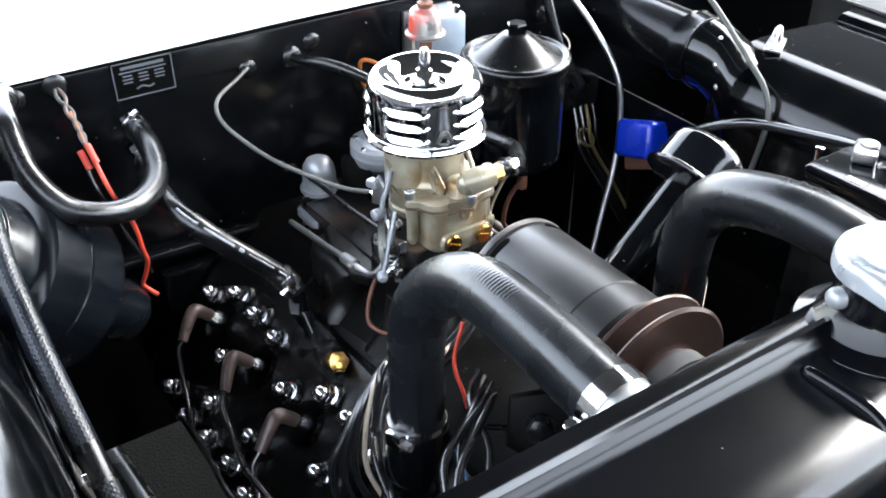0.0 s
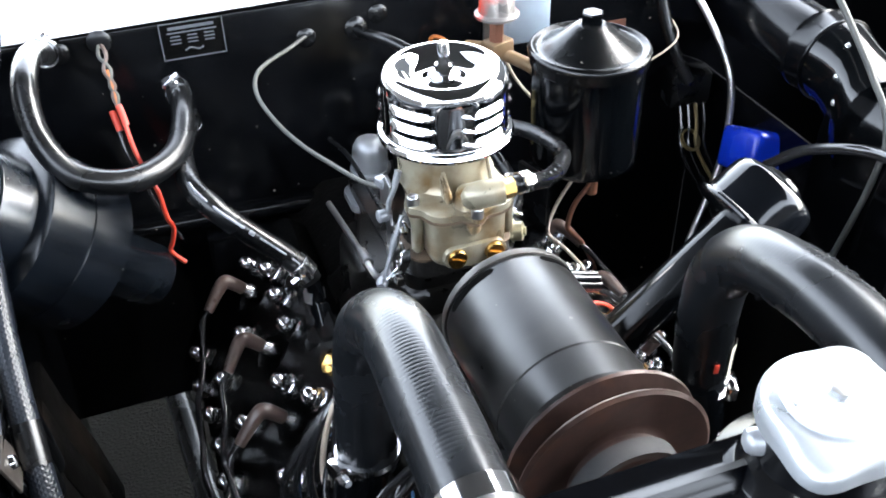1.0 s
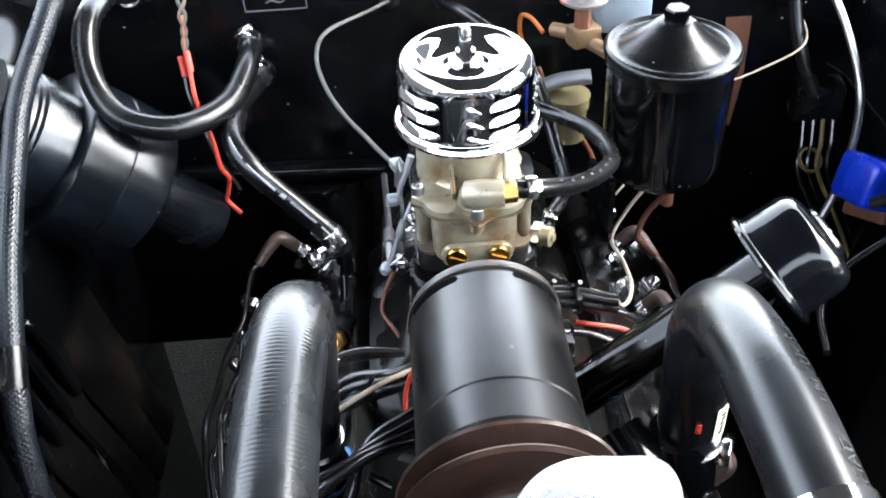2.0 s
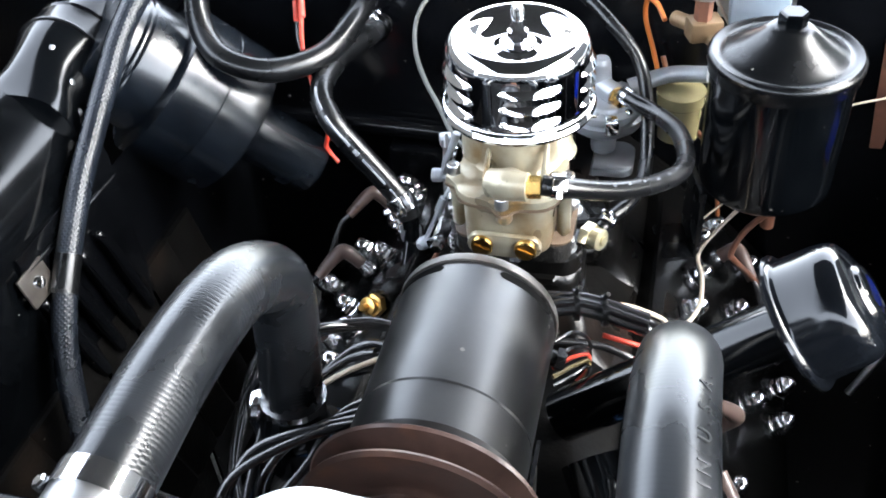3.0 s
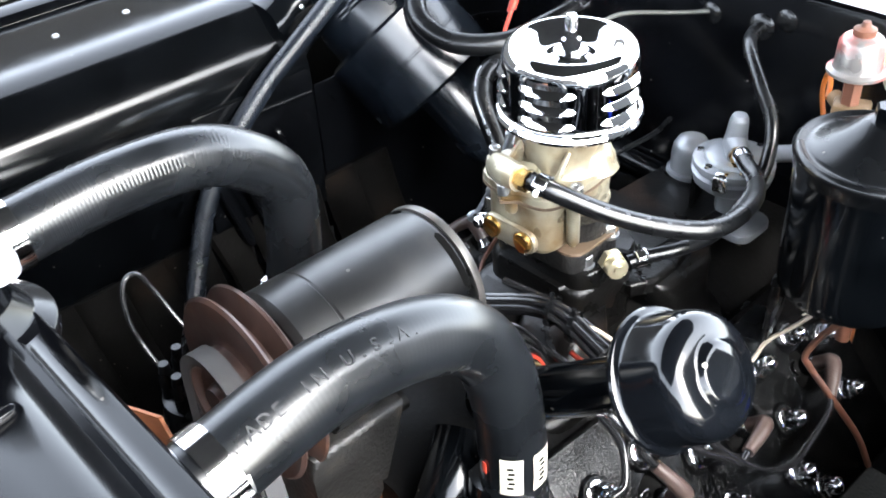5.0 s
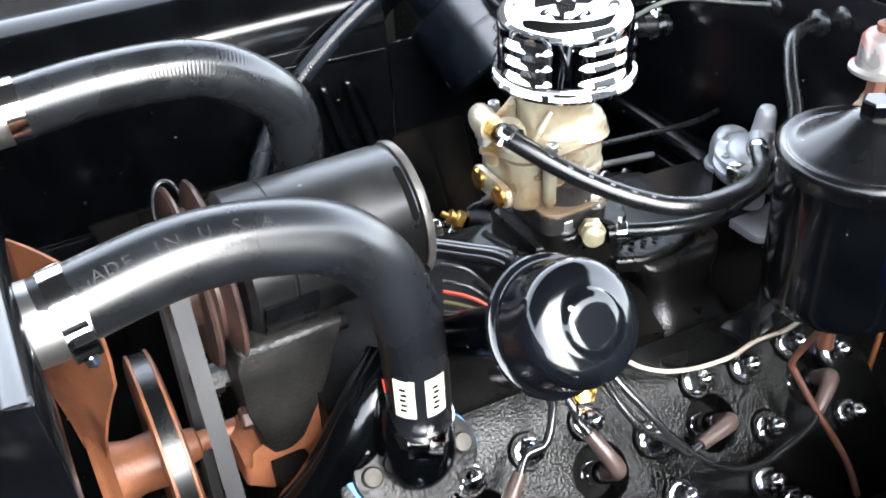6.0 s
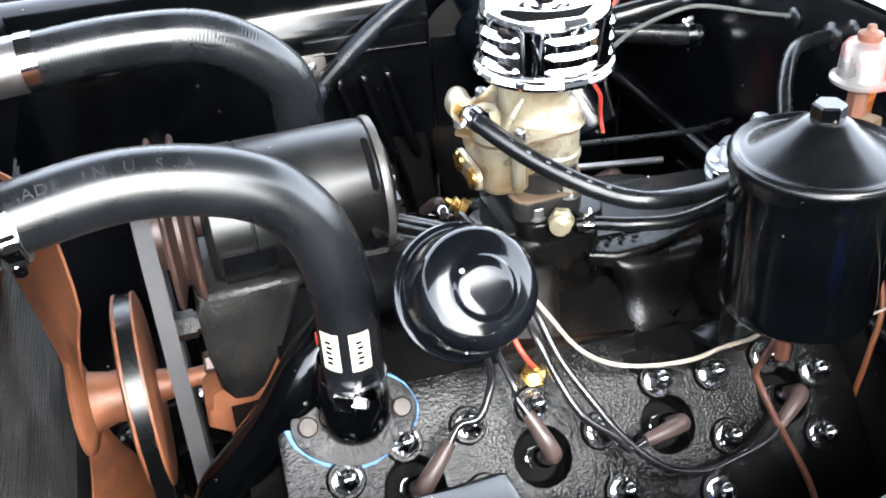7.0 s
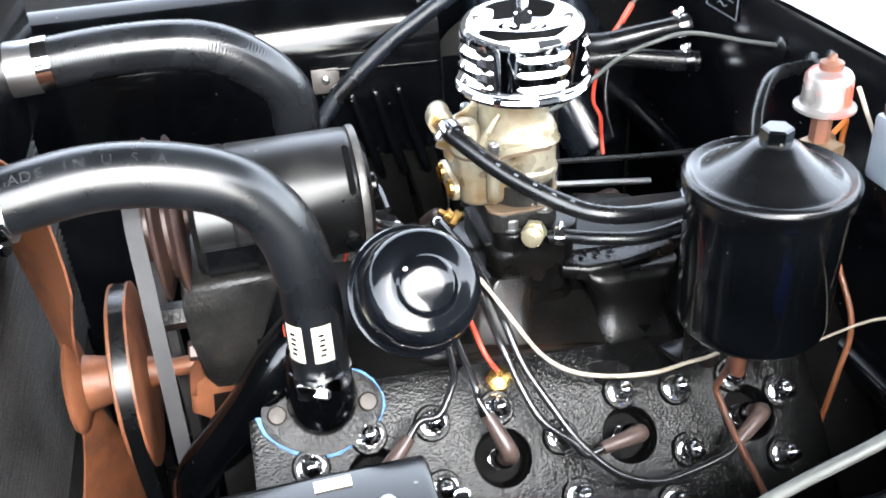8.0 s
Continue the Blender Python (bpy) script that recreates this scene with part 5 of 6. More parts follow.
cord("copper_pipe", [(0.206, 0.121, 0.895), (0.185, 0.131, 0.856), (0.176, 0.129, 0.830), (0.181, 0.132, 0.817), (0.199, 0.138, 0.794), (0.226, 0.157, 0.746), (0.241, 0.165, 0.710)], 0.0029, COPPER,
     "rust-brown copper oil pipe below the filter", "pipe")
cord("orange_wire", [(0.090, 0.279, 0.932), (0.083, 0.281, 0.956), (0.074, 0.284, 0.985), (0.075, 0.284, 1.004), (0.084, 0.273, 1.006), (0.093, 0.254, 0.999)], 0.0024, ORANGE, "orange oil gauge line on the firewall", "wire", "firewall wires")
cord("brown_wire", [(0.094, 0.282, 0.945), (0.112, 0.270, 0.899), (0.150, 0.270, 0.847), (0.164, 0.255, 0.801), (0.170, 0.240, 0.741), (0.171, 0.232, 0.700)], 0.0026, BROWNW, "brown wire running down the firewall", "wire", "firewall wires")
cord("white_wire", [(0.136, 0.242, 1.064), (0.135, 0.263, 1.025), (0.155, 0.279, 0.981), (0.178, 0.285, 0.934), (0.214, 0.284, 0.887)], 0.0018, CREAM, "white cloth-covered wire by the pressure sender", "wire", "firewall wires")
cord("white_wire", [(0.148, 0.172, 0.832), (0.187, 0.193, 0.865), (0.244, 0.220, 0.928), (0.311, 0.230, 0.951), (0.363, 0.243, 0.972), (0.375, 0.298, 0.985)], 0.0011, CREAM, "white cloth-covered wire behind the oil filter", "wire", "firewall wires")
cord("choke_cable", [(-0.058, 0.300, 1.024), (-0.083, 0.277, 1.023), (-0.122, 0.237, 1.024), (-0.132, 0.204, 1.016), (-0.124, 0.161, 1.007), (-0.108, 0.128, 0.996), (-0.088, 0.098, 0.988), (-0.069, 0.064, 0.985), (-0.053, 0.043, 0.986)],
     0.0021, SHEATH, "grey steel choke cable from the firewall", "cable")
cord("throttle_rod", [(-0.048, 0.022, 0.948), (-0.049, 0.094, 0.940), (-0.049, 0.195, 0.931), (-0.058, 0.243, 0.928)], 0.0025, SATIN, "dark throttle rod behind the carburettor", "rod")
vac = thing("vacuum_hose", (0.08, 0.14, 0.91), "thin black rubber vacuum hose from the firewall to the manifold", "vacuum hose")
bm = B()
tube(bm, [(-0.005, 0.302, 1.022), (-0.000, 0.277, 1.025), (0.018, 0.243, 1.027), (0.048, 0.216, 1.012), (0.073, 0.201, 0.988), (0.085, 0.178, 0.960), (0.089, 0.144, 0.941), (0.090, 0.100, 0.933), (0.082, 0.061, 0.934), (0.068, 0.036, 0.933), (0.061, 0.022, 0.931)], 0.0062, 14)
part("rubber", bm, RUBBER, vac)
ring(vac, (0.065, 0.030, 0.932), (-0.401, -1.013, 0.010), 0.0064, w=0.008)
bm = B()
lathe(bm, [(0.012, 0), (0.013, 0.004), (0.009, 0.007)], at((-0.005, 0.303, 1.022), (0.100, -1.014, 0.111)), 20)
part("grommet", bm, RUBBER, vac)
fuel = thing("fuel_hose", (0.10, 0.06, 0.96), "black rubber fuel hose with faded print from pump to carburettor", "fuel hose")
bm = B()
FUEL = [(0.025, -0.055, 1.031), (0.040, -0.052, 1.028), (0.074, -0.020, 1.005), (0.105, 0.019, 0.987), (0.122, 0.053, 0.980), (0.116, 0.106, 0.973), (0.095, 0.145, 0.966), (0.073, 0.164, 0.966), (0.063, 0.173, 0.967)]
tube(bm, FUEL, 0.0075, 16)
part("rubber", bm, RUBBER, fuel)
ring(fuel, (0.035, -0.053, 1.030), (1.004, 0.285, -0.190), 0.0077, w=0.009, turn=(0.0, -0.8, 0.6))
bm = B()
lathe(bm, [(0.0076, -0.004), (0.0082, -0.0035), (0.0082, 0.0035), (0.0076, 0.004)], at((0.068, 0.169, 0.966), (-0.699, 0.488, 0.108)), 20, close=False)
part("ferrule", bm, NUT, fuel, "bright hose ferrule")
for k in range(8):
    f = 1.2 + k * 0.32
    i = int(f)
    p = Vector(FUEL[i]).lerp(Vector(FUEL[i + 1]), f - i)
    d = (Vector(FUEL[i + 1]) - Vector(FUEL[i])).normalized()
    up = Vector((0.3, -0.4, 0.85))
    up = (up - d * up.dot(d)).normalized()
    sd = d.cross(up)
    bm = B()
    m = Matrix(((d.x, sd.x, up.x, 0), (d.y, sd.y, up.y, 0), (d.z, sd.z, up.z, 0), (0, 0, 0, 1)))
    m.translation = p + up * 0.0067
    box(bm, (0.0036, 0.0020, 0.0018), m)
    part("print_bar", bm, GREYINK, fuel)
brd = thing("braided_hose", (-0.35, -0.1, 0.82), "thick braided black hose clipped to the inner wing", "braided hose")
bm = B()
BR = [(-0.350, 0.224, 1.107), (-0.360, 0.165, 1.082), (-0.373, 0.102, 1.048), (-0.377, 0.054, 1.014), (-0.376, 0.016, 0.991), (-0.374, -0.033, 0.960), (-0.369, -0.090, 0.914), (-0.364, -0.128, 0.867), (-0.351, -0.161, 0.808), (-0.321, -0.201, 0.747), (-0.286, -0.242, 0.688)]
tube(bm, BR, 0.0105, 18)
part("braid", bm, BRAID, brd)
bm = B()
tube(bm, [(-0.371, -0.074, 0.928), (-0.369, -0.099, 0.906)], 0.0115, 18, smooth=False)
part("sleeve", bm, RUBBER, brd)

def steel_cable(pts, label, group="steel cables", r=0.0042, material=None):
    return cord("steel_cable", pts, r, material or STEEL, label, "cable", group, 10)


steel_cable([(0.374, 0.296, 1.051), (0.401, 0.246, 0.993), (0.412, 0.201, 0.936), (0.410, 0.184, 0.874), (0.393, 0.169, 0.818), (0.354, 0.146, 0.751), (0.310, 0.117, 0.670)], "grey steel-sheathed speedometer cable")
steel_cable([(0.457, 0.220, 1.095), (0.451, 0.119, 1.071), (0.442, 0.038, 1.026), (0.438, 0.014, 1.011), (0.435, -0.011, 0.994), (0.432, -0.027, 0.970), (0.429, -0.031, 0.947), (0.428, -0.023, 0.888), (0.418, -0.014, 0.815)], "grey sheathed bonnet release cable", r=0.0034, material=SHEATH)
# red wire pair by the heater
rw = thing("heater_wire", (-0.25, 0.22, 0.84), "red and black heater wires with red crimp connectors", "wire")
bm = B()
tube(bm, [(-0.259, 0.229, 1.006), (-0.254, 0.205, 0.974), (-0.243, 0.188, 0.942), (-0.240, 0.184, 0.911), (-0.236, 0.192, 0.892), (-0.240, 0.195, 0.874), (-0.244, 0.198, 0.861), (-0.238, 0.197, 0.851), (-0.232, 0.196, 0.844)], 0.0023, 10)
part("red_wire", bm, RED, rw)
bm = B()
tube(bm, [(-0.266, 0.231, 0.998), (-0.264, 0.219, 0.976), (-0.258, 0.211, 0.956), (-0.248, 0.202, 0.921), (-0.239, 0.201, 0.896), (-0.230, 0.207, 0.866)], 0.0021, 10)
part("black_wire", bm, WIRE, rw)
for s, mtl, lo in ((1, BOOT, 0), (-1, SHEATH, 0), (0, ORANGE, 1)):
    bm = B()
    top = [(-0.265, 0.300, 1.053), (-0.2645 + 0.0035 * s, 0.279, 1.047), (-0.2630 - 0.0030 * s, 0.264, 1.038), (-0.2615 + 0.002 * s, 0.250, 1.028), (-0.2610 - 0.002 * s, 0.242, 1.021), (-0.2610, 0.235, 1.013)]
    tube(bm, top[2 * lo:], 0.0020, 8)
    part("bare_lead", bm, mtl, rw, "taped lead above the crimp connectors")
for p in ((-0.260, 0.235, 1.014), (-0.267, 0.237, 1.008)):
    bm = B()
    tube(bm, [p, Vector(p) + Vector((0.003, -0.012, -0.016))], 0.0034, 12, smooth=False)
    part("connector", bm, RED, rw)
bm = B()
lathe(bm, [(0.011, 0), (0.012, 0.003), (0.008, 0.006)], at((-0.265, 0.299, 1.054), (-0.000, -1.013, 0.011)), 20)
part("grommet", bm, RUBBER, rw)

# ---------------------------------------------------------------- on the firewall
pl = thing("data_plate", (-0.1745, FW - 0.003, 1.018), "small black data plate with a pale border", "data plate")
bm = B()
box(bm, (0.064, 0.0016, 0.040), pose(-0.1745, FW - 0.001, 1.038), 0.0004)
part("plate", bm, INK, pl)
for dx, dz, w, h in ((0, 0.0192, 0.064, 0.0012), (0, -0.0192, 0.064, 0.0012), (-0.0314, 0, 0.0012, 0.0396), (0.0314, 0, 0.0012, 0.0396)):
    bm = B()
    box(bm, (w, 0.0012, h), pose(-0.1745 + dx, FW - 0.0022, 1.038 + dz))
    part("border", bm, GREYINK, pl)
for row, (z, n, w) in enumerate(((0.0135, 1, 0.046), (0.0085, 1, 0.050), (0.0045, 3, 0.010), (0.0008, 3, 0.011), (-0.003, 3, 0.010))):
    for k in range(n):
        bm = B()
        box(bm, (w, 0.0008, 0.0032 if row == 0 else 0.0014), pose(-0.1745 + (k - (n - 1) / 2) * 0.017, FW - 0.0020, 1.038 + z))
        part("print_bar", bm, GREYINK, pl)
bm = B()
tube(bm, [(-0.184, FW - 0.0022, 1.0265), (-0.178, FW - 0.0022, 1.0290), (-0.170, FW - 0.0022, 1.0265), (-0.165, FW - 0.0022, 1.0285)], 0.0010, 6)
part("badge_stroke", bm, GREYINK, pl)
for x, z in ((-0.060, 1.021), (-0.305, 1.047), (0.02, 1.035), (0.36, 0.998)):
    bm = B()
    lathe(bm, [(0.010, 0), (0.011, 0.003), (0.007, 0.006)], at((x, FW + 0.001, z), (0, -1, 0)), 20)
    single("grommet", bm, RUBBER, "round black rubber grommet in the firewall", "grommet", "grommets")

send = thing("pressure_sender", (0.125, 0.225, 1.01), "milky pressure sender with a red stain on a brass block", "pressure sender")
SP = (0.122, 0.222)
bm = B()
lathe(bm, [(0.020, 1.036), (0.0235, 1.038), (0.0235, 1.0405), (0.0195, 1.0425), (0.0185, 1.046), (0.0180, 1.064), (0.015, 1.068), (0.009, 1.070), (0, 1.071)], pose(*SP, 0.010), 36)
can = part("can", bm, GLASS, send)
bm = B()
va = []
for i in range(13):
    a = radians(8 + 178 * i / 12)
    j = 0.003 * math.sin(i * 2.3)
    va.append([bm.verts.new((SP[0] + r * math.cos(a), SP[1] + r * math.sin(a), z)) for r, z in ((0.0192, 1.0535), (0.0187, 1.058), (0.0183, 1.070 + j))])
for p, q in zip(va, va[1:]):
    for k in range(2):
        bm.faces.new((p[k], q[k], q[k + 1], p[k + 1]))
part("red_paint", bm, RED, can, "worn red paint on the can")
bm = B()
lathe(bm, [(0.008, 1.068), (0.009, 1.071), (0.009, 1.075), (0.004, 1.077), (0.003, 1.081), (0, 1.082)], pose(*SP, 0.010), 16)
part("terminal", bm, COPPER, send)
bm = B()
lathe(bm, [(0.008, 1.008), (0.008, 1.037)], pose(*SP, 0.010), 6)
part("stem", bm, COPPER, send)
bm = B()
box(bm, (0.030, 0.022, 0.020), pose(0.124, 0.224, 1.010, 0, 0, 20), 0.003)
tube(bm, [(0.124, 0.224, 1.006), (0.150, 0.205, 0.995), (0.165, 0.185, 0.985)], 0.007, 12)
tube(bm, [(0.120, 0.224, 1.010), (0.098, 0.248, 1.006)], 0.007, 12, smooth=False)
part("brass_block", bm, mat("dull_brass_block", (0.17, 0.11, 0.06), 0.45, 0.5, var=0.3, bump=0.05), send)
reg = thing("voltage_regulator", (0.185, FW - 0.03, 0.985), "pale blue-grey voltage regulator box on the firewall", "regulator")
bm = B()
box(bm, (0.052, 0.045, 0.055), pose(0.180, FW - 0.030, 1.018), 0.005)
part("cover", bm, PALEBLUE, reg)
bm = B()
box(bm, (0.070, 0.006, 0.062), pose(0.180, FW - 0.005, 1.012), 0.001)
part("base", bm, STEEL, reg)
for x in (0.163, 0.195):
    bm = B()
    lathe(bm, [(0.005, 0), (0.005, 0.008), (0.003, 0.009)], pose(x, FW - 0.045, 1.045), 10)
    part("terminal", bm, NUT, reg)
rel = thing("relay_box", (0.385, 0.262, 0.86), "black relay with yellow-traced wires", "relay")
bm = B()
box(bm, (0.052, 0.035, 0.045), pose(0.385, 0.280, 0.892, 0, 0, -10), 0.004)
part("case", bm, SATIN, rel)
bm = B()
lathe(bm, [(0.012, -0.002), (0.0145, -0.002), (0.0145, 0.002), (0.012, 0.002)], at((0.375, 0.240, 0.838), (0.2, -0.6, 0.7)), 20, close=False)
part("wire_loop", bm, YELLOW, rel)
for k in range(4):
    bm = B()
    x = 0.368 + 0.011 * k
    tube(bm, [(x, 0.262, 0.875), (x - 0.002, 0.25, 0.852), (x - 0.006, 0.235, 0.825), (x + 0.02, 0.215, 0.77), (x + 0.05, 0.19, 0.70)], 0.0024, 8)
    part("wire", bm, (WIRE, WIRE, YELLOW, WIRE)[k], rel)
cord("harness", [(0.356, 0.291, 1.035), (0.361, 0.275, 0.991), (0.370, 0.255, 0.947), (0.386, 0.242, 0.911)], 0.0075, RUBBER, "taped black wiring harness on the firewall", "harness")
bm = B()
prism(bm, [(0.292, 0.975), (0.320, 0.975), (0.322, 0.90), (0.316, 0.84), (0.304, 0.84), (0.298, 0.90)], 0.0015, Matrix(((1, 0, 0, 0), (0, 0, 1, FW - 0.0025), (0, 1, 0, 0), (0, 0, 0, 1))))
single("bare_patch", bm, COPPER, "reddish bare-metal strip on the black firewall", "metal strip")

blue = thing("blue_cap", (0.408, 0.18, 0.81), "bright blue plastic cap on the starter switch", "plastic cap")
bm = B()
box(bm, (0.078, 0.056, 0.050), pose(0.406, 0.178, 0.846, -15, 20, 8), 0.008, 3)
part("cap", bm, BLUE, blue)
bm = B()
box(bm, (0.055, 0.05, 0.02), pose(0.414, 0.180, 0.810, -15, 20, 25), 0.003)
part("base", bm, COPPER, blue)

# ---------------------------------------------------------------- fuel pump
fp = thing("fuel_pump", (0.035, 0.185, 0.88), "grey cast fuel pump with a ribbed flange", "fuel pump")
PX, PY = 0.042, 0.178
bm = B()
lathe(bm, [(0.008, 0.903), (0.0115, 0.905), (0.0122, 0.908), (0.0122, 0.922), (0.0135, 0.9245), (0.026, 0.931), (0.0345, 0.938), (0.036, 0.944), (0.037, 0.948), (0.0335, 0.950), (0.0335, 0.953), (0.037, 0.955), (0.0365, 0.959), (0.0345, 0.9602), (0.0272, 0.9604), (0.0258, 0.9640), (0.0235, 0.9655), (0.010, 0.9665)], pose(PX, PY, 0), 40)
part("body", bm, ZINC, fp)
bm = B()
tube(bm, [(PX - 0.006, PY + 0.008, 0.962), (PX - 0.006, PY + 0.009, 0.980), (PX - 0.006, PY + 0.010, 0.992)], [0.012, 0.0095, 0.0085], 18)
lathe(bm, [(0.0085, 0), (0.0065, 0.005), (0, 0.007)], pose(PX - 0.006, PY + 0.010, 0.992), 18)
part("dome", bm, ZINC, fp)
bm = B()
tube(bm, [(PX - 0.004, PY + 0.006, 0.968), (PX + 0.004, PY - 0.004, 0.970), (PX + 0.011, PY - 0.013, 0.971)], [0.0115, 0.0108, 0.0100], 18, smooth=False)
part("outlet_neck", bm, ZINC, fp)
bm = B()
a = radians(-75)
box(bm, (0.003, 0.013, 0.014), Matrix.Translation((PX + 0.0375 * math.cos(a), PY + 0.0375 * math.sin(a), 0.951)) @ pose(0, 0, 0, 0, 0, -75), 0.0012)
box(bm, (0.012, 0.011, 0.003), Matrix.Translation((PX + 0.032 * math.cos(a), PY + 0.032 * math.sin(a), 0.9595)) @ pose(0, 0, 0, 0, 0, -75), 0.0012)
part("screw_tag", bm, NUT, fp, "bright folded metal tag under a screw")
bm = B()
prism(bm, rounded(0.044, 0.058, 0.010), 0.004, Matrix.Translation((PX - 0.036, PY + 0.000, 0.918)) @ pose(0, 0, 0, 0, 0, 20) @ pose(0, 0, 0, 90, 0, 90), 0.001)
part("mounting_plate", bm, BLOCK, fp, "dark gasketed mounting plate")
bm = B()
lathe(bm, [(0.0088, 0), (0.0088, 0.010)], at((PX + 0.010, PY - 0.012, 0.971), (0.5, -0.6, 0.15)), 6)
part("outlet", bm, BRASS, fp)
for k in range(6):
    bm = B()
    a = k * math.pi / 3 + 0.3
    hexhead(bm, pose(PX + 0.031 * math.cos(a), PY + 0.031 * math.sin(a), 0.957), 0.0042, 0.004, False)
    part("screw", bm, NUT, fp)
bm = B()
lathe(bm, [(0.0200, 0.876), (0.0195, 0.880), (0.0192, 0.935), (0.0178, 0.944), (0.0140, 0.951), (0.0080, 0.9545), (0, 0.9555)], pose(PX - 0.066, PY + 0.034, -0.012), 28)
lathe(bm, held([(0.0192, 0.9140), (0.0225, 0.9145), (0.0225, 0.9185), (0.0192, 0.9190)], 0.0003), pose(PX - 0.066, PY + 0.034, -0.012), 28)
part("lever_housing", bm, ZINC, fp)
bm = B()
prism(bm, rounded(0.13, 0.05, 0.012), 0.008, pose(PX - 0.035, PY + 0.012, 0.880), 0.002)
part("base_flange", bm, ZINC, fp)
bm = B()
tube(bm, [(PX + 0.02, PY + 0.02, 0.962), (PX + 0.055, PY + 0.03, 0.972), (PX + 0.09, PY + 0.025, 0.978)], 0.0078, 16)
part("inlet_arm", bm, ZINC, fp)
bm = B()
lathe(bm, [(0.014, 0.905), (0.020, 0.909), (0.021, 0.945), (0.023, 0.947), (0.023, 0.958), (0.014, 0.960)], pose(PX + 0.068, PY + 0.028, 0), 28)
part("sediment_bowl", bm, mat("amber_glass_bowl", (0.22, 0.19, 0.10), 0.12, 0.0, var=0.25, bump=0.01, coat=0.6), fp, "amber fuel sediment bowl")

# ---------------------------------------------------------------- carburettor linkage
lk = thing("throttle_linkage", (-0.05, 0.02, 0.91), "worn steel throttle linkage beside the carburettor", "linkage")
bm = B()
tube(bm, [(-0.042, 0.012, 0.944), (-0.060, 0.012, 0.944)], 0.005, 12, smooth=False)
part("shaft", bm, STEEL, lk)
bm = B()
prism(bm, [(-0.006, -0.03), (0.006, -0.03), (0.009, 0.0), (0.006, 0.035), (-0.004, 0.045), (-0.008, 0.0)], 0.003, Matrix(((0, 0, 1, -0.058), (1, 0, 0, 0.012), (0, 1, 0, 0.944), (0, 0, 0, 1))), 0.0008)
part("lever", bm, STEEL, lk)
bm = B()
tube(bm, [(-0.062, 0.008, 0.925), (-0.070, 0.016, 0.914), (-0.071, 0.05, 0.908), (-0.071, 0.085, 0.901), (-0.074, 0.187, 0.886)], 0.0032, 10)
part("rod", bm, STEEL, lk)
bm = B()
tube(bm, [(-0.071, 0.045, 0.909), (-0.071, 0.070, 0.904)], 0.0055, 10, smooth=False)
part("turnbuckle", bm, STEEL, lk)
bm = B()
tube(bm, [(-0.046, 0.014, 1.022), (-0.051, 0.012, 1.008), (-0.056, 0.011, 0.996), (-0.058, 0.011, 0.984)], [0.0032, 0.0028, 0.0025, 0.0025], 10)
part("choke_arm", bm, ZINC, lk)
bm = B()
lathe(bm, held([(0.0035, 0), (0.0055, 0.001), (0.0055, 0.008), (0.0045, 0.009), (0.0045, 0.012), (0.003, 0.013)], 0.0003), at((-0.068, 0.010, 0.983), (1, 0.1, 0)), 16)
part("choke_roller", bm, ZINC, lk)
bm = B()
prism(bm, [(-0.006, -0.012), (0.006, -0.010), (0.008, 0.010), (0.0, 0.018), (-0.007, 0.008)], 0.003, at((-0.056, 0.018, 1.000), (-1, -0.3, 0.1)), 0.0008)
part("cable_bracket", bm, STEEL, lk)
bm = B()
box(bm, (0.010, 0.012, 0.008), pose(-0.058, 0.024, 1.008, 0, 0, 20), 0.002)
part("cable_clamp", bm, ZINC, lk)
bm = B()
tube(bm, [(-0.048, 0.004, 0.984), (-0.057, -0.003, 0.967), (-0.067, -0.009, 0.943), (-0.073, -0.012, 0.930)], 0.0020, 10, smooth=False)
part("throttle_link", bm, ZINC, lk)
bm = B()
tube(bm, [(-0.0555, -0.002, 0.9705), (-0.0605, -0.005, 0.9585)], 0.0036, 10, smooth=False)
part("link_collar", bm, ZINC, lk)
bm = B()
lathe(bm, [(0.003, -0.006), (0.0052, -0.003), (0.0056, 0.0), (0.0052, 0.003), (0.003, 0.006)], at((-0.073, -0.012, 0.930), (0.4, 0.9, 0)), 14)
part("ball_joint", bm, ZINC, lk)
bm = B()
prism(bm, [(0.0, 0.016), (-0.007, 0.015), (-0.009, 0.003), (-0.011, -0.002), (-0.022, -0.010), (-0.020, -0.016), (-0.010, -0.014), (-0.004, -0.004), (0.0, 0.004)], 0.003, Matrix(((1, 0, 0, -0.048), (0, 0, 1, -0.016), (0, 1, 0, 0.945), (0, 0, 0, 1))), 0.0007)
part("throttle_arm", bm, NUT, lk, "bright plated throttle arm")
for x, y, z, d in ((-0.047, 0.002, 0.972, (-1, -0.4, 0)), (-0.050, 0.014, 0.944, (-1, -0.2, 0)), (-0.052, 0.030, 0.990, (-1, 0, 0.2)), (-0.060, -0.016, 0.934, (0, -1, 0))):
    bm = B()
    hexhead(bm, at((x, y, z), d), 0.0050, 0.006)
    part("nut", bm, NUT, lk)
bm = B()
tube(bm, [(-0.052 + 0.0035 * math.cos(i * 1.26), 0.006 + 0.0035 * math.sin(i * 1.26), 0.940 - 0.0011 * i) for i in range(28)], 0.0008, 6, 2)
part("return_spring", bm, STEEL, lk)
cord("vacuum_pipe", [(-0.062, 0.013, 0.920), (-0.077, 0.010, 0.893), (-0.085, 0.001, 0.871), (-0.079, -0.011, 0.863), (-0.074, -0.023, 0.865), (-0.063, -0.041, 0.855)], 0.0022, COPPER, "thin rusty vacuum pipe on the manifold", "pipe")
bm = B()
lathe(bm, [(0.011, 0), (0.011, 0.008)], at((0.052, 0.016, 0.932), (0.8, -0.45, 0.1)), 6)
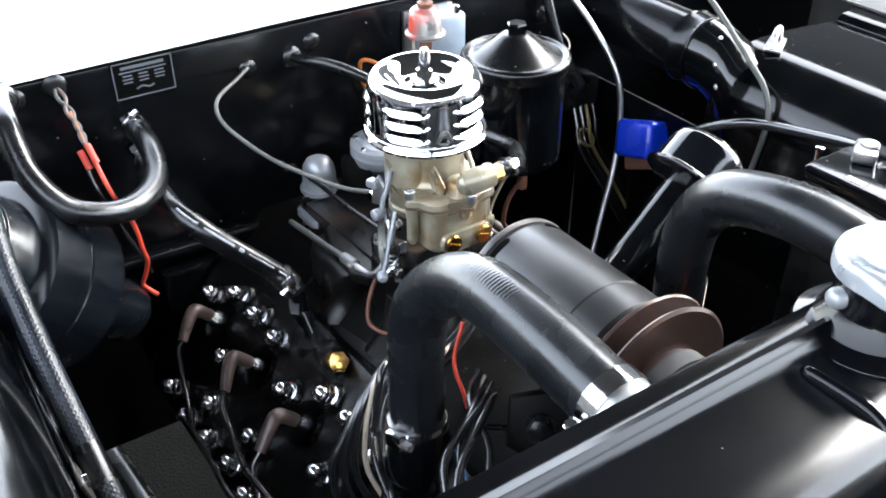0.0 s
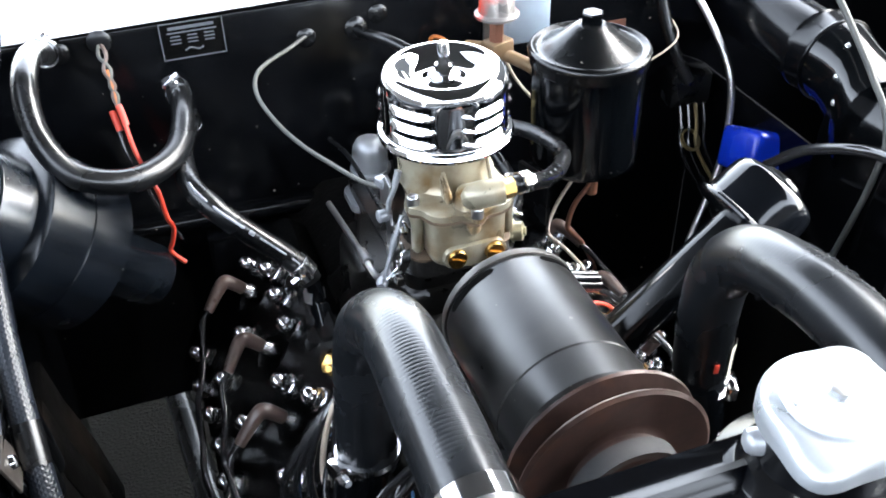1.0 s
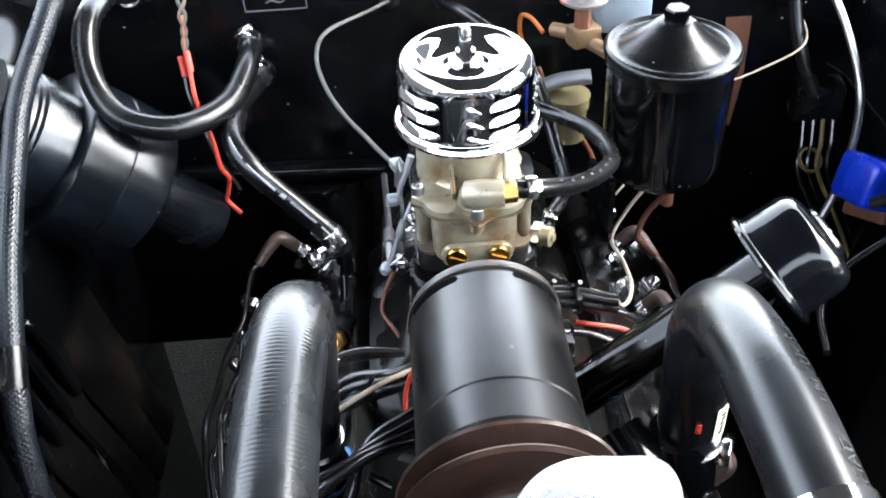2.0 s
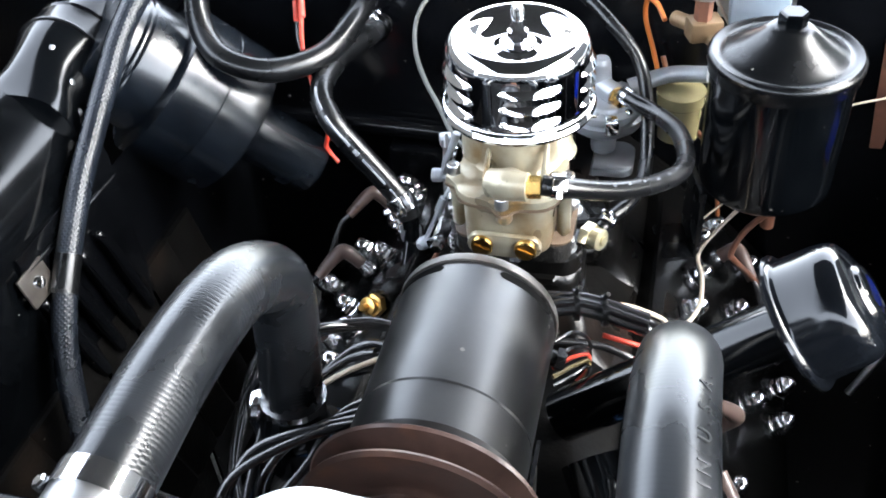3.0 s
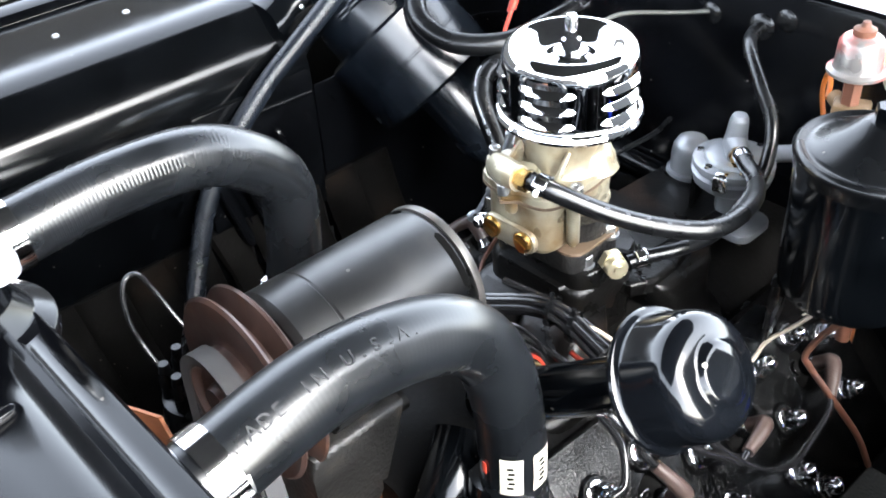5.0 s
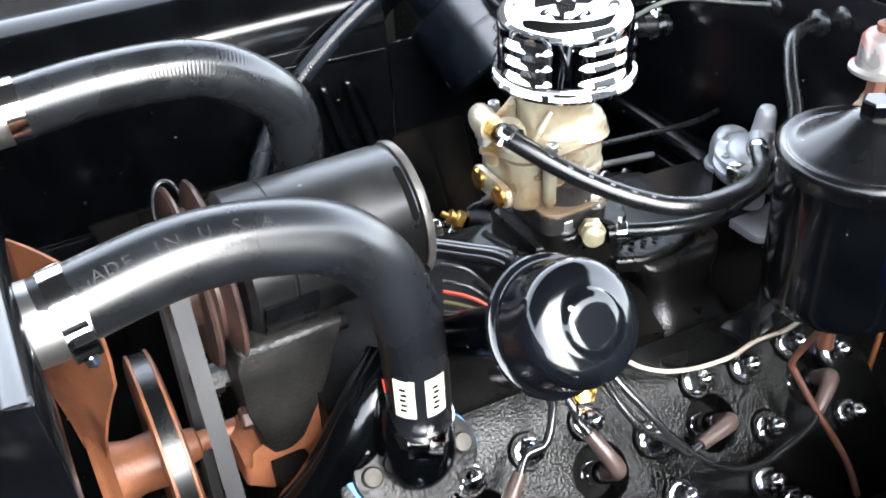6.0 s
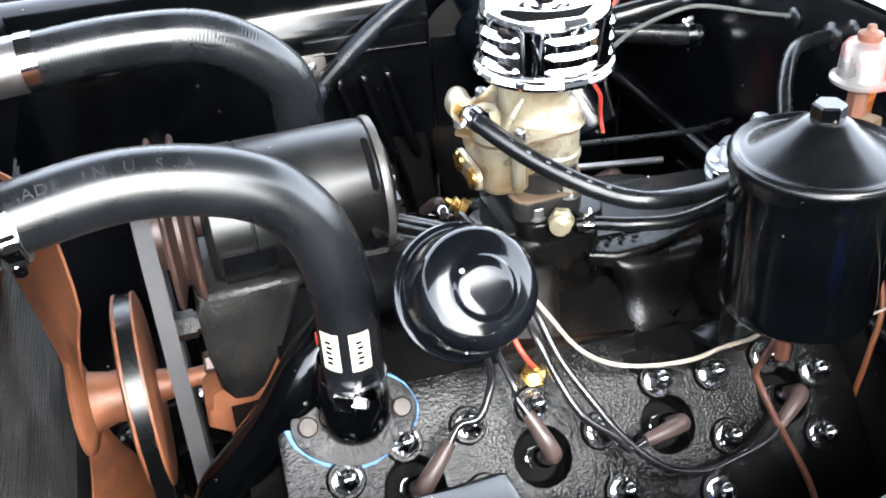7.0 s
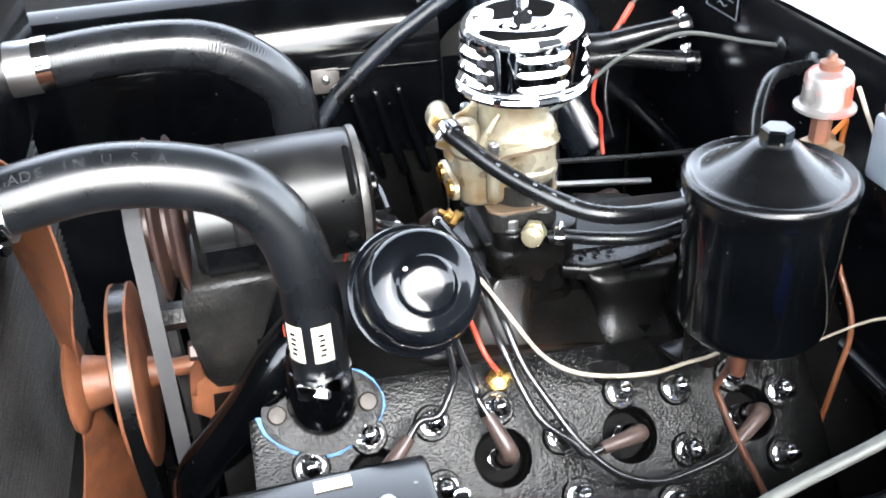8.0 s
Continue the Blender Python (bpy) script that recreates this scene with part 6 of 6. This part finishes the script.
lathe(bm, [(0.009, 0.008), (0.009, 0.016), (0.006, 0.017), (0.004, 0.017), (0.004, 0.019)], at((0.052, 0.016, 0.932), (0.8, -0.45, 0.1)), 18)
single("brass_fitting", bm, PALEBRASS, "pale brass vacuum plug on the manifold", "pipe fitting")
bm = B()
tube(bm, [(0.040, 0.030, 0.930), (0.064, 0.034, 0.934)], 0.0085, 6, smooth=False)
single("vacuum_elbow", bm, BLOCK, "dark vacuum elbow on the manifold", "pipe fitting")
for x, y in ((0.040, 0.002), (-0.040, 0.002)):
    bm = B()
    lathe(bm, held([(0.0085, 0), (0.0085, 0.0015), (0.0068, 0.0017), (0.0068, 0.010), (0.0058, 0.011), (0.0036, 0.011), (0.0034, 0.007), (0, 0.007)], 0.0003), pose(x, y, 0.938), 20)
    single("manifold_bolt", bm, STEEL, "plated bolt on the carburettor spacer", "bolt", "manifold bolts")
for x, y, z in ((-0.075, 0.10, 0.872), (0.085, 0.11, 0.866), (0.075, 0.02, 0.870), (-0.075, 0.20, 0.856), (0.08, 0.20, 0.853), (-0.02, 0.24, 0.87), (0.0, 0.255, 0.866)):
    bm = B()
    hexhead(bm, pose(x, y, (z - 0.032 if abs(x) > 0.03 else z), -8), 0.009, 0.009)
    single("manifold_bolt", bm, CAST if abs(x) > 0.03 else NUT, "bolt holding the intake manifold", "bolt", "manifold bolts")

# ---------------------------------------------------------------- front of the engine
fr = thing("timing_cover", (0, -0.24, 0.55), "dark greasy timing cover and generator mount", "timing cover")
bm = B()
prism(bm, [(-0.16, 0.50), (-0.17, 0.66), (-0.10, 0.80), (0.10, 0.80), (0.17, 0.66), (0.16, 0.50)], 0.03, Matrix(((1, 0, 0, 0), (0, 0, 1, -0.262), (0, 1, 0, 0), (0, 0, 0, 1))), 0.006)
part("cover", bm, BLOCK, fr)
bm = B()
prism(bm, [(-0.283, 0.782), (-0.281, 0.803), (-0.270, 0.812), (-0.262, 0.822), (-0.245, 0.845), (-0.215, 0.845), (-0.215, 0.765), (-0.265, 0.768)], 0.050, Matrix(((0, 0, 1, 0.000), (1, 0, 0, 0), (0, 1, 0, 0), (0, 0, 0, 1))), 0.005, 3)
part("fan_bracket", bm, RUST, fr)
bm = B()
lathe(bm, [(0.0095, -0.030), (0.0095, 0.0), (0.0125, 0), (0.0125, 0.020), (0.0108, 0.022)], at((-0.004, -0.275, 0.852), (0, -1, 0)), 6)
part("pivot_bolt", bm, GRIME, fr)
bm = B()
lathe(bm, [(0.009, -0.02), (0.009, 0.012), (0.0075, 0.0135)], at((0.040, -0.262, 0.842), (0, -1, 0.1)), 6)
part("bracket_bolt", bm, PULLEY, fr)
# mounting strap over the generator
st = thing("generator_strap", (0.02, -0.20, 0.89), "black steel strap clamping the generator", "strap")
bm = B()
n = 14
vs = []
for i in range(n + 1):
    a = radians(-100 + 95 * i / n)
    vs.append((0.0555 * math.cos(a), 0.0555 * math.sin(a)))
va = [[bm.verts.new((r * x, y, GZ + r * z)) for r, y in ((1.0, -0.185), (1.0, -0.225), (1.05, -0.225), (1.05, -0.185))] for x, z in vs]
for p, q in zip(va, va[1:]):
    for k in range(4):
        bm.faces.new((p[k], p[(k + 1) % 4], q[(k + 1) % 4], q[k]))
bm.faces.new(va[0])
bm.faces.new(va[-1][::-1])
part("band", bm, SATIN, st)
bm = B()
tube(bm, [(0.045, -0.250, 0.907), (0.045, -0.165, 0.907)], 0.007, 12, smooth=False)
part("hinge_pin", bm, BLOCK, st)
# coolant pipes and lower hoses
cord("coolant_pipe", [(0.080, -0.185, 0.905), (0.095, -0.213, 0.887), (0.100, -0.243, 0.847), (0.090, -0.280, 0.797), (0.080, -0.303, 0.757), (0.06, -0.308, 0.69)], 0.022, BLACK, "glossy black bypass pipe beside the head", "pipe", seg=22)
for s in (-1, 1):
    lh = thing("lower_hose", (s * 0.1, -0.36, 0.62), "black lower radiator hose with bright clamps", "radiator hose", "lower hoses")
    bm = B()
    tube(bm, [(s * 0.13, -0.395, 0.60), (s * 0.12, -0.36, 0.63), (s * 0.10, -0.31, 0.67), (s * 0.08, -0.265, 0.68)], 0.026, 24)
    part("rubber", bm, RUBBER, lh)
    clamp(lh, (s * 0.12, -0.36, 0.63), (s * -0.2, 0.6, 0.4), 0.0265, turn=90)
    clamp(lh, (s * 0.092, -0.29, 0.675), (s * -0.2, 0.9, 0.1), 0.0265, turn=90)
cr = thing("crank_pulley", (0.015, -0.28, 0.47), "rusty steel crankshaft pulley below the fan", "pulley")
bm = B()
lathe(bm, [(0.02, 0.262), (0.086, 0.274), (0.086, 0.276), (0.075, 0.280), (0.086, 0.286), (0.086, 0.288), (0.03, 0.290)], Matrix.Translation((0.015, 0, 0.56)) @ pose(0, 0, 0, 90), 48)
part("rim", bm, RUST, cr)
bm = B()
lathe(bm, [(0.02, 0.290), (0.05, 0.318), (0.042, 0.324), (0.05, 0.331), (0.02, 0.332)], Matrix.Translation((0.0, 0, 0.60)) @ pose(0, 0, 0, 90), 40)
part("front_rim", bm, RUST, cr)
# distributor caps low at the front
ds = thing("distributor", (-0.145, -0.262, 0.74), "black distributor with leads fanning out", "distributor")
bm = B()
lathe(bm, [(0.030, 0.70), (0.032, 0.78), (0.034, 0.815), (0.030, 0.840), (0.014, 0.847)], pose(-0.145, -0.262, 0), 32)
part("cap", bm, SATIN, ds)
for k in range(6):
    bm = B()
    a = k * math.pi / 3
    lathe(bm, [(0.0075, 0), (0.0075, 0.026), (0.0055, 0.032), (0.0042, 0.040)], pose(-0.145 + 0.021 * math.cos(a), -0.262 + 0.021 * math.sin(a), 0.837), 14)
    part("tower", bm, SATIN, ds)
# generator terminals and leads
for k, (mtl, dz) in enumerate(((RED, -0.020), (YELLOW, -0.030), (WIRE, 0.006), (WIRE, -0.040), (WIRE, -0.01))):
    cord("generator_wire", [(0.044, -0.122, 0.940 + dz), (0.056, -0.106, 0.936 + dz), (0.066, -0.090, 0.915 + 0.6 * dz), (0.064, -0.080, 0.885 + 0.5 * dz), (0.05, -0.08, 0.86 + 0.4 * dz)], 0.0016, mtl,
         ("red wire on the generator terminal", "yellow-traced wire on the generator", "black wire on the generator terminal", "black wire on the generator terminal", "black wire on the generator terminal")[k], "wire", "generator wires")
bm = B()
tube(bm, [(0.046, -0.135, 0.940), (0.062, -0.136, 0.936)], 0.006, 10, smooth=False)
lathe(bm, [(0.008, 0), (0.008, 0.005)], at((0.056, -0.1355, 0.938), (1, 0, -0.2)), 6)
single("generator_terminal", bm, SATIN, "black terminal post on the generator", "terminal")
bm = B()
lathe(bm, held([(0.022, 0.112), (0.040, 0.113), (0.046, 0.119)]), AXG, 40)
lathe(bm, [(0.010, 0.104), (0.012, 0.106), (0.012, 0.114)], AXG, 20)
part("rear_bearing", bm, SATIN, gen)
cord("red_wire", [(-0.052, -0.112, 0.929), (-0.067, -0.121, 0.897), (-0.068, -0.138, 0.872), (-0.064, -0.148, 0.838), (-0.060, -0.170, 0.791), (-0.060, -0.154, 0.742)], 0.0019, RED, "dull red wire below the generator", "wire", "engine wires")
cord("wire_loop", [(-0.182, -0.234, 0.839), (-0.216, -0.246, 0.871), (-0.238, -0.253, 0.900), (-0.245, -0.260, 0.917), (-0.244, -0.272, 0.918), (-0.238, -0.281, 0.901), (-0.224, -0.283, 0.872), (-0.187, -0.276, 0.830)], 0.0024, WIRE, "black lead looped up beside the distributor", "wire", "engine wires")

# ---------------------------------------------------------------- filter bracket, right-hand small things
fb = thing("filter_bracket", (0.14, 0.13, 0.82), "black strap bracket that carries the oil filter", "bracket")
bm = B()
box(bm, (0.006, 0.05, 0.07), pose(0.125, 0.150, 0.866, 0, 0, 15), 0.002)
box(bm, (0.03, 0.05, 0.006), pose(0.110, 0.145, 0.828, 0, 0, 15), 0.002)
part("upright", bm, SATIN, fb)
bt = thing("battery", (0.355, -0.24, 0.72), "black battery with white label bars and plated terminals", "battery")
bm = B()
box(bm, (0.072, 0.17, 0.24), pose(0.373, -0.225, 0.825), 0.006)
part("case", bm, SATIN, bt)
bm = B()
box(bm, (0.076, 0.176, 0.018), pose(0.373, -0.225, 0.952), 0.005)
part("lid", bm, BLACK, bt)
for y in (-0.27, -0.235, -0.20):
    bm = B()
    lathe(bm, [(0.014, 0), (0.014, 0.008), (0.011, 0.010)], pose(0.385, y, 0.960), 24)
    part("vent_cap", bm, SATIN, bt)
bm = B()
lathe(bm, [(0.011, 0), (0.009, 0.018)], pose(0.395, -0.165, 0.960), 20)
part("post", bm, STEEL, bt)
bm = B()
box(bm, (0.036, 0.024, 0.014), pose(0.392, -0.165, 0.968, 0, 0, 30), 0.004)
part("cable_clamp", bm, STEEL, bt)
bm = B()
lathe(bm, [(0.010, 0), (0.010, 0.006), (0.005, 0.007), (0.0045, 0.030), (0.003, 0.031)], pose(0.373, -0.126, 0.932), 12)
part("hold_down_bolt", bm, NUT, bt)
for k, (x, y, w) in enumerate(((0.346, -0.190, 0.020),)):
    bm = B()
    box(bm, (0.007, w, 0.001), pose(x, y, 0.9615))
    part("label_bar", bm, LABEL, bt)
cord("battery_cable", [(0.392, -0.188, 0.996), (0.416, -0.151, 0.983), (0.425, -0.088, 0.967), (0.423, -0.028, 0.954), (0.412, 0.003, 0.945), (0.400, 0.044, 0.922), (0.386, 0.078, 0.888)], 0.006, WIRE, "thick black cable from the battery", "cable", seg=12)
cord("black_wire", [(0.311, -0.041, 0.814), (0.323, 0.009, 0.822), (0.350, 0.036, 0.843), (0.397, 0.051, 0.867)], 0.004, WIRE, "black wire to the starter switch", "wire", "engine wires")

# raised casting mark on the head
txt = bpy.data.curves.new("casting_mark", "FONT")
txt.body, txt.size, txt.extrude = "8BA", 0.0205, 0.0030
txt.align_x = "CENTER"
tmp = new("casting_mark_curve", txt)
deps = bpy.context.evaluated_depsgraph_get()
me = bpy.data.meshes.new_from_object(tmp.evaluated_get(deps))
bpy.data.objects.remove(tmp)
bm = B()
bm.from_mesh(me)
bm.transform(HR.m(-0.043, 0.060, 0.0006) @ pose(0, 0, 0, 0, 0, -8))
part("casting_mark", bm, CAST, head_r, "raised cast letters 8BA")

# paper labels on the hose
for ang in (-48, 8):
    bm = B()
    rows = []
    for i in range(7):
        a = radians(ang - 19 + 38 * i / 6)
        rows.append([(0.1325 + 0.0230 * math.cos(a), -0.1895 + 0.0230 * math.sin(a), z) for z in (0.917, 0.950)])
    va = [[bm.verts.new(p) for p in r] for r in rows]
    for p, q in zip(va, va[1:]):
        bm.faces.new((p[0], q[0], q[1], p[1]))
    lab = part("paper_label", bm, LABEL, hose_r, "white paper label with dark figures")
    for k in range(5):
        a = radians(ang - 2 + 2 * (k % 2))
        bm = B()
        box(bm, (0.0006, 0.0042, 0.0018), Matrix.Translation((0.1325 + 0.0231 * math.cos(a), -0.1895 + 0.0231 * math.sin(a), 0.924 + 0.0045 * k)) @ pose(0, 0, 0, 0, 0, math.degrees(a)))
        part("print_bar", bm, INK, lab)

# leads that loop down in front of the left cylinder head
for k in range(5):
    d = 0.009 * (k - 2)
    cord("ignition_lead", [(-0.066, -0.095, 0.911), (-0.105, -0.098, 0.918 - 0.3 * abs(d)), (-0.142 + 0.4 * d, -0.118, 0.918 + 0.4 * d), (-0.166 + d, -0.128, 0.892 + d), (-0.178 + 1.2 * d, -0.134, 0.846), (-0.170 + 1.3 * d, -0.145, 0.805), (-0.150 + d, -0.175, 0.765), (-0.129, -0.242, 0.757)],
         0.0034 if k != 3 else 0.0024, WIRE if k != 3 else CREAM, "black ignition lead looping beside the radiator hose" if k != 3 else "cream cloth-covered wire beside the radiator hose", "wire", "looping leads")
# flanged plate with a bolt below the generator
gp = thing("generator_plate", (-0.05, -0.225, 0.86), "dark cast lug with a bolt below the generator", "bracket")
bm = B()
prism(bm, [(-0.024, 0.024), (-0.026, -0.018), (-0.006, -0.030), (0.026, -0.024), (0.030, 0.020), (0.006, 0.030)], 0.010, at((-0.048, -0.216, 0.893), (-0.55, -0.75, 0.35)), 0.003)
part("lug", bm, BLOCK, gp)
bm = B()
hexhead(bm, at((-0.0535, -0.2235, 0.8965), (-0.55, -0.75, 0.35)), 0.010, 0.008)
part("bolt", bm, SATIN, gp)
pc = thing("fuel_strainer", (-0.08, -0.245, 0.82), "grey pressed-steel strainer lid with a pipe union", "strainer")
bm = B()
lathe(bm, [(0.030, -0.030), (0.031, 0), (0.034, 0.002), (0.034, 0.006), (0.030, 0.010), (0.020, 0.012), (0.018, 0.015), (0, 0.016)], at((-0.082, -0.236, 0.838), (-0.15, -0.25, 0.95)), 36)
part("lid", bm, STEEL, pc)
bm = B()
tube(bm, [(-0.060, -0.228, 0.845), (-0.052, -0.224, 0.868), (-0.060, -0.212, 0.888), (-0.085, -0.195, 0.893)], 0.0034, 10)
part("pipe", bm, SATIN, pc)

# faded print along the radiator hose
HOSE = [Vector(p) for p in ((0.124, -0.226, 1.053), (0.122, -0.265, 1.070), (0.122, -0.319, 1.077), (0.125, -0.395, 1.067))]
HLINE = spline(HOSE, 24)
for k, ch in enumerate("MADE IN U.S.A."):
    if ch == " ":
        continue
    y = -0.368 + 0.0078 * k
    i = min(range(len(HLINE)), key=lambda j: abs(HLINE[j].y - y))
    q = HLINE[i]
    d = (HLINE[max(i - 1, 0)] - HLINE[min(i + 1, len(HLINE) - 1)]).normalized()
    nn = Vector((0.55, 0, 0.83))
    nn = (nn - d * nn.dot(d)).normalized()
    upv = nn.cross(d)
    cu = bpy.data.curves.new("print", "FONT")
    cu.body, cu.size, cu.extrude, cu.align_x = ch, 0.0105, 0.0004, "CENTER"
    tmp = new("print_curve", cu)
    me = bpy.data.meshes.new_from_object(tmp.evaluated_get(bpy.context.evaluated_depsgraph_get()))
    bpy.data.objects.remove(tmp)
    bm = B()
    bm.from_mesh(me)
    m = Matrix(((d.x, upv.x, nn.x, 0), (d.y, upv.y, nn.y, 0), (d.z, upv.z, nn.z, 0), (0, 0, 0, 1)))
    m.translation = Vector((q.x, y, q.z)) + nn * 0.0224 - upv * 0.004
    bm.transform(m)
    part("print_letter", bm, PRINT, hose_r, "faded grey printed letter")

# leads that drop into the distributor towers
for k in range(4):
    a = k * math.pi / 3 + 0.4
    tx, ty = -0.145 + 0.021 * math.cos(a), -0.262 + 0.021 * math.sin(a)
    cord("distributor_lead", [(-0.062, -0.150 - 0.01 * k, 0.905), (-0.095, -0.185 - 0.008 * k, 0.915 + 0.004 * k), (tx + 0.018, ty + 0.026, 0.908 + 0.003 * k), (tx + 0.003, ty + 0.005, 0.895), (tx, ty, 0.868)], 0.0034, WIRE,
         "glossy black lead plugged into the distributor", "wire", "distributor leads")

# small red tab beside the paper labels
bm = B()
a = radians(-98)
box(bm, (0.0008, 0.004, 0.009), Matrix.Translation((0.1325 + 0.0230 * math.cos(a), -0.1895 + 0.0230 * math.sin(a), 0.934)) @ pose(0, 0, 0, 0, 0, math.degrees(a)), 0.0002)
part("red_tab", bm, RED, hose_r, "small red printed tab")

# ---------------------------------------------------------------- assemblies in their fitted places
for ob, shift in fitted_things:
    ob.location += shift
carb.location, carb.scale = (-0.004, 0.0080, 0.9390), (1.0, 0.95, 1.09)
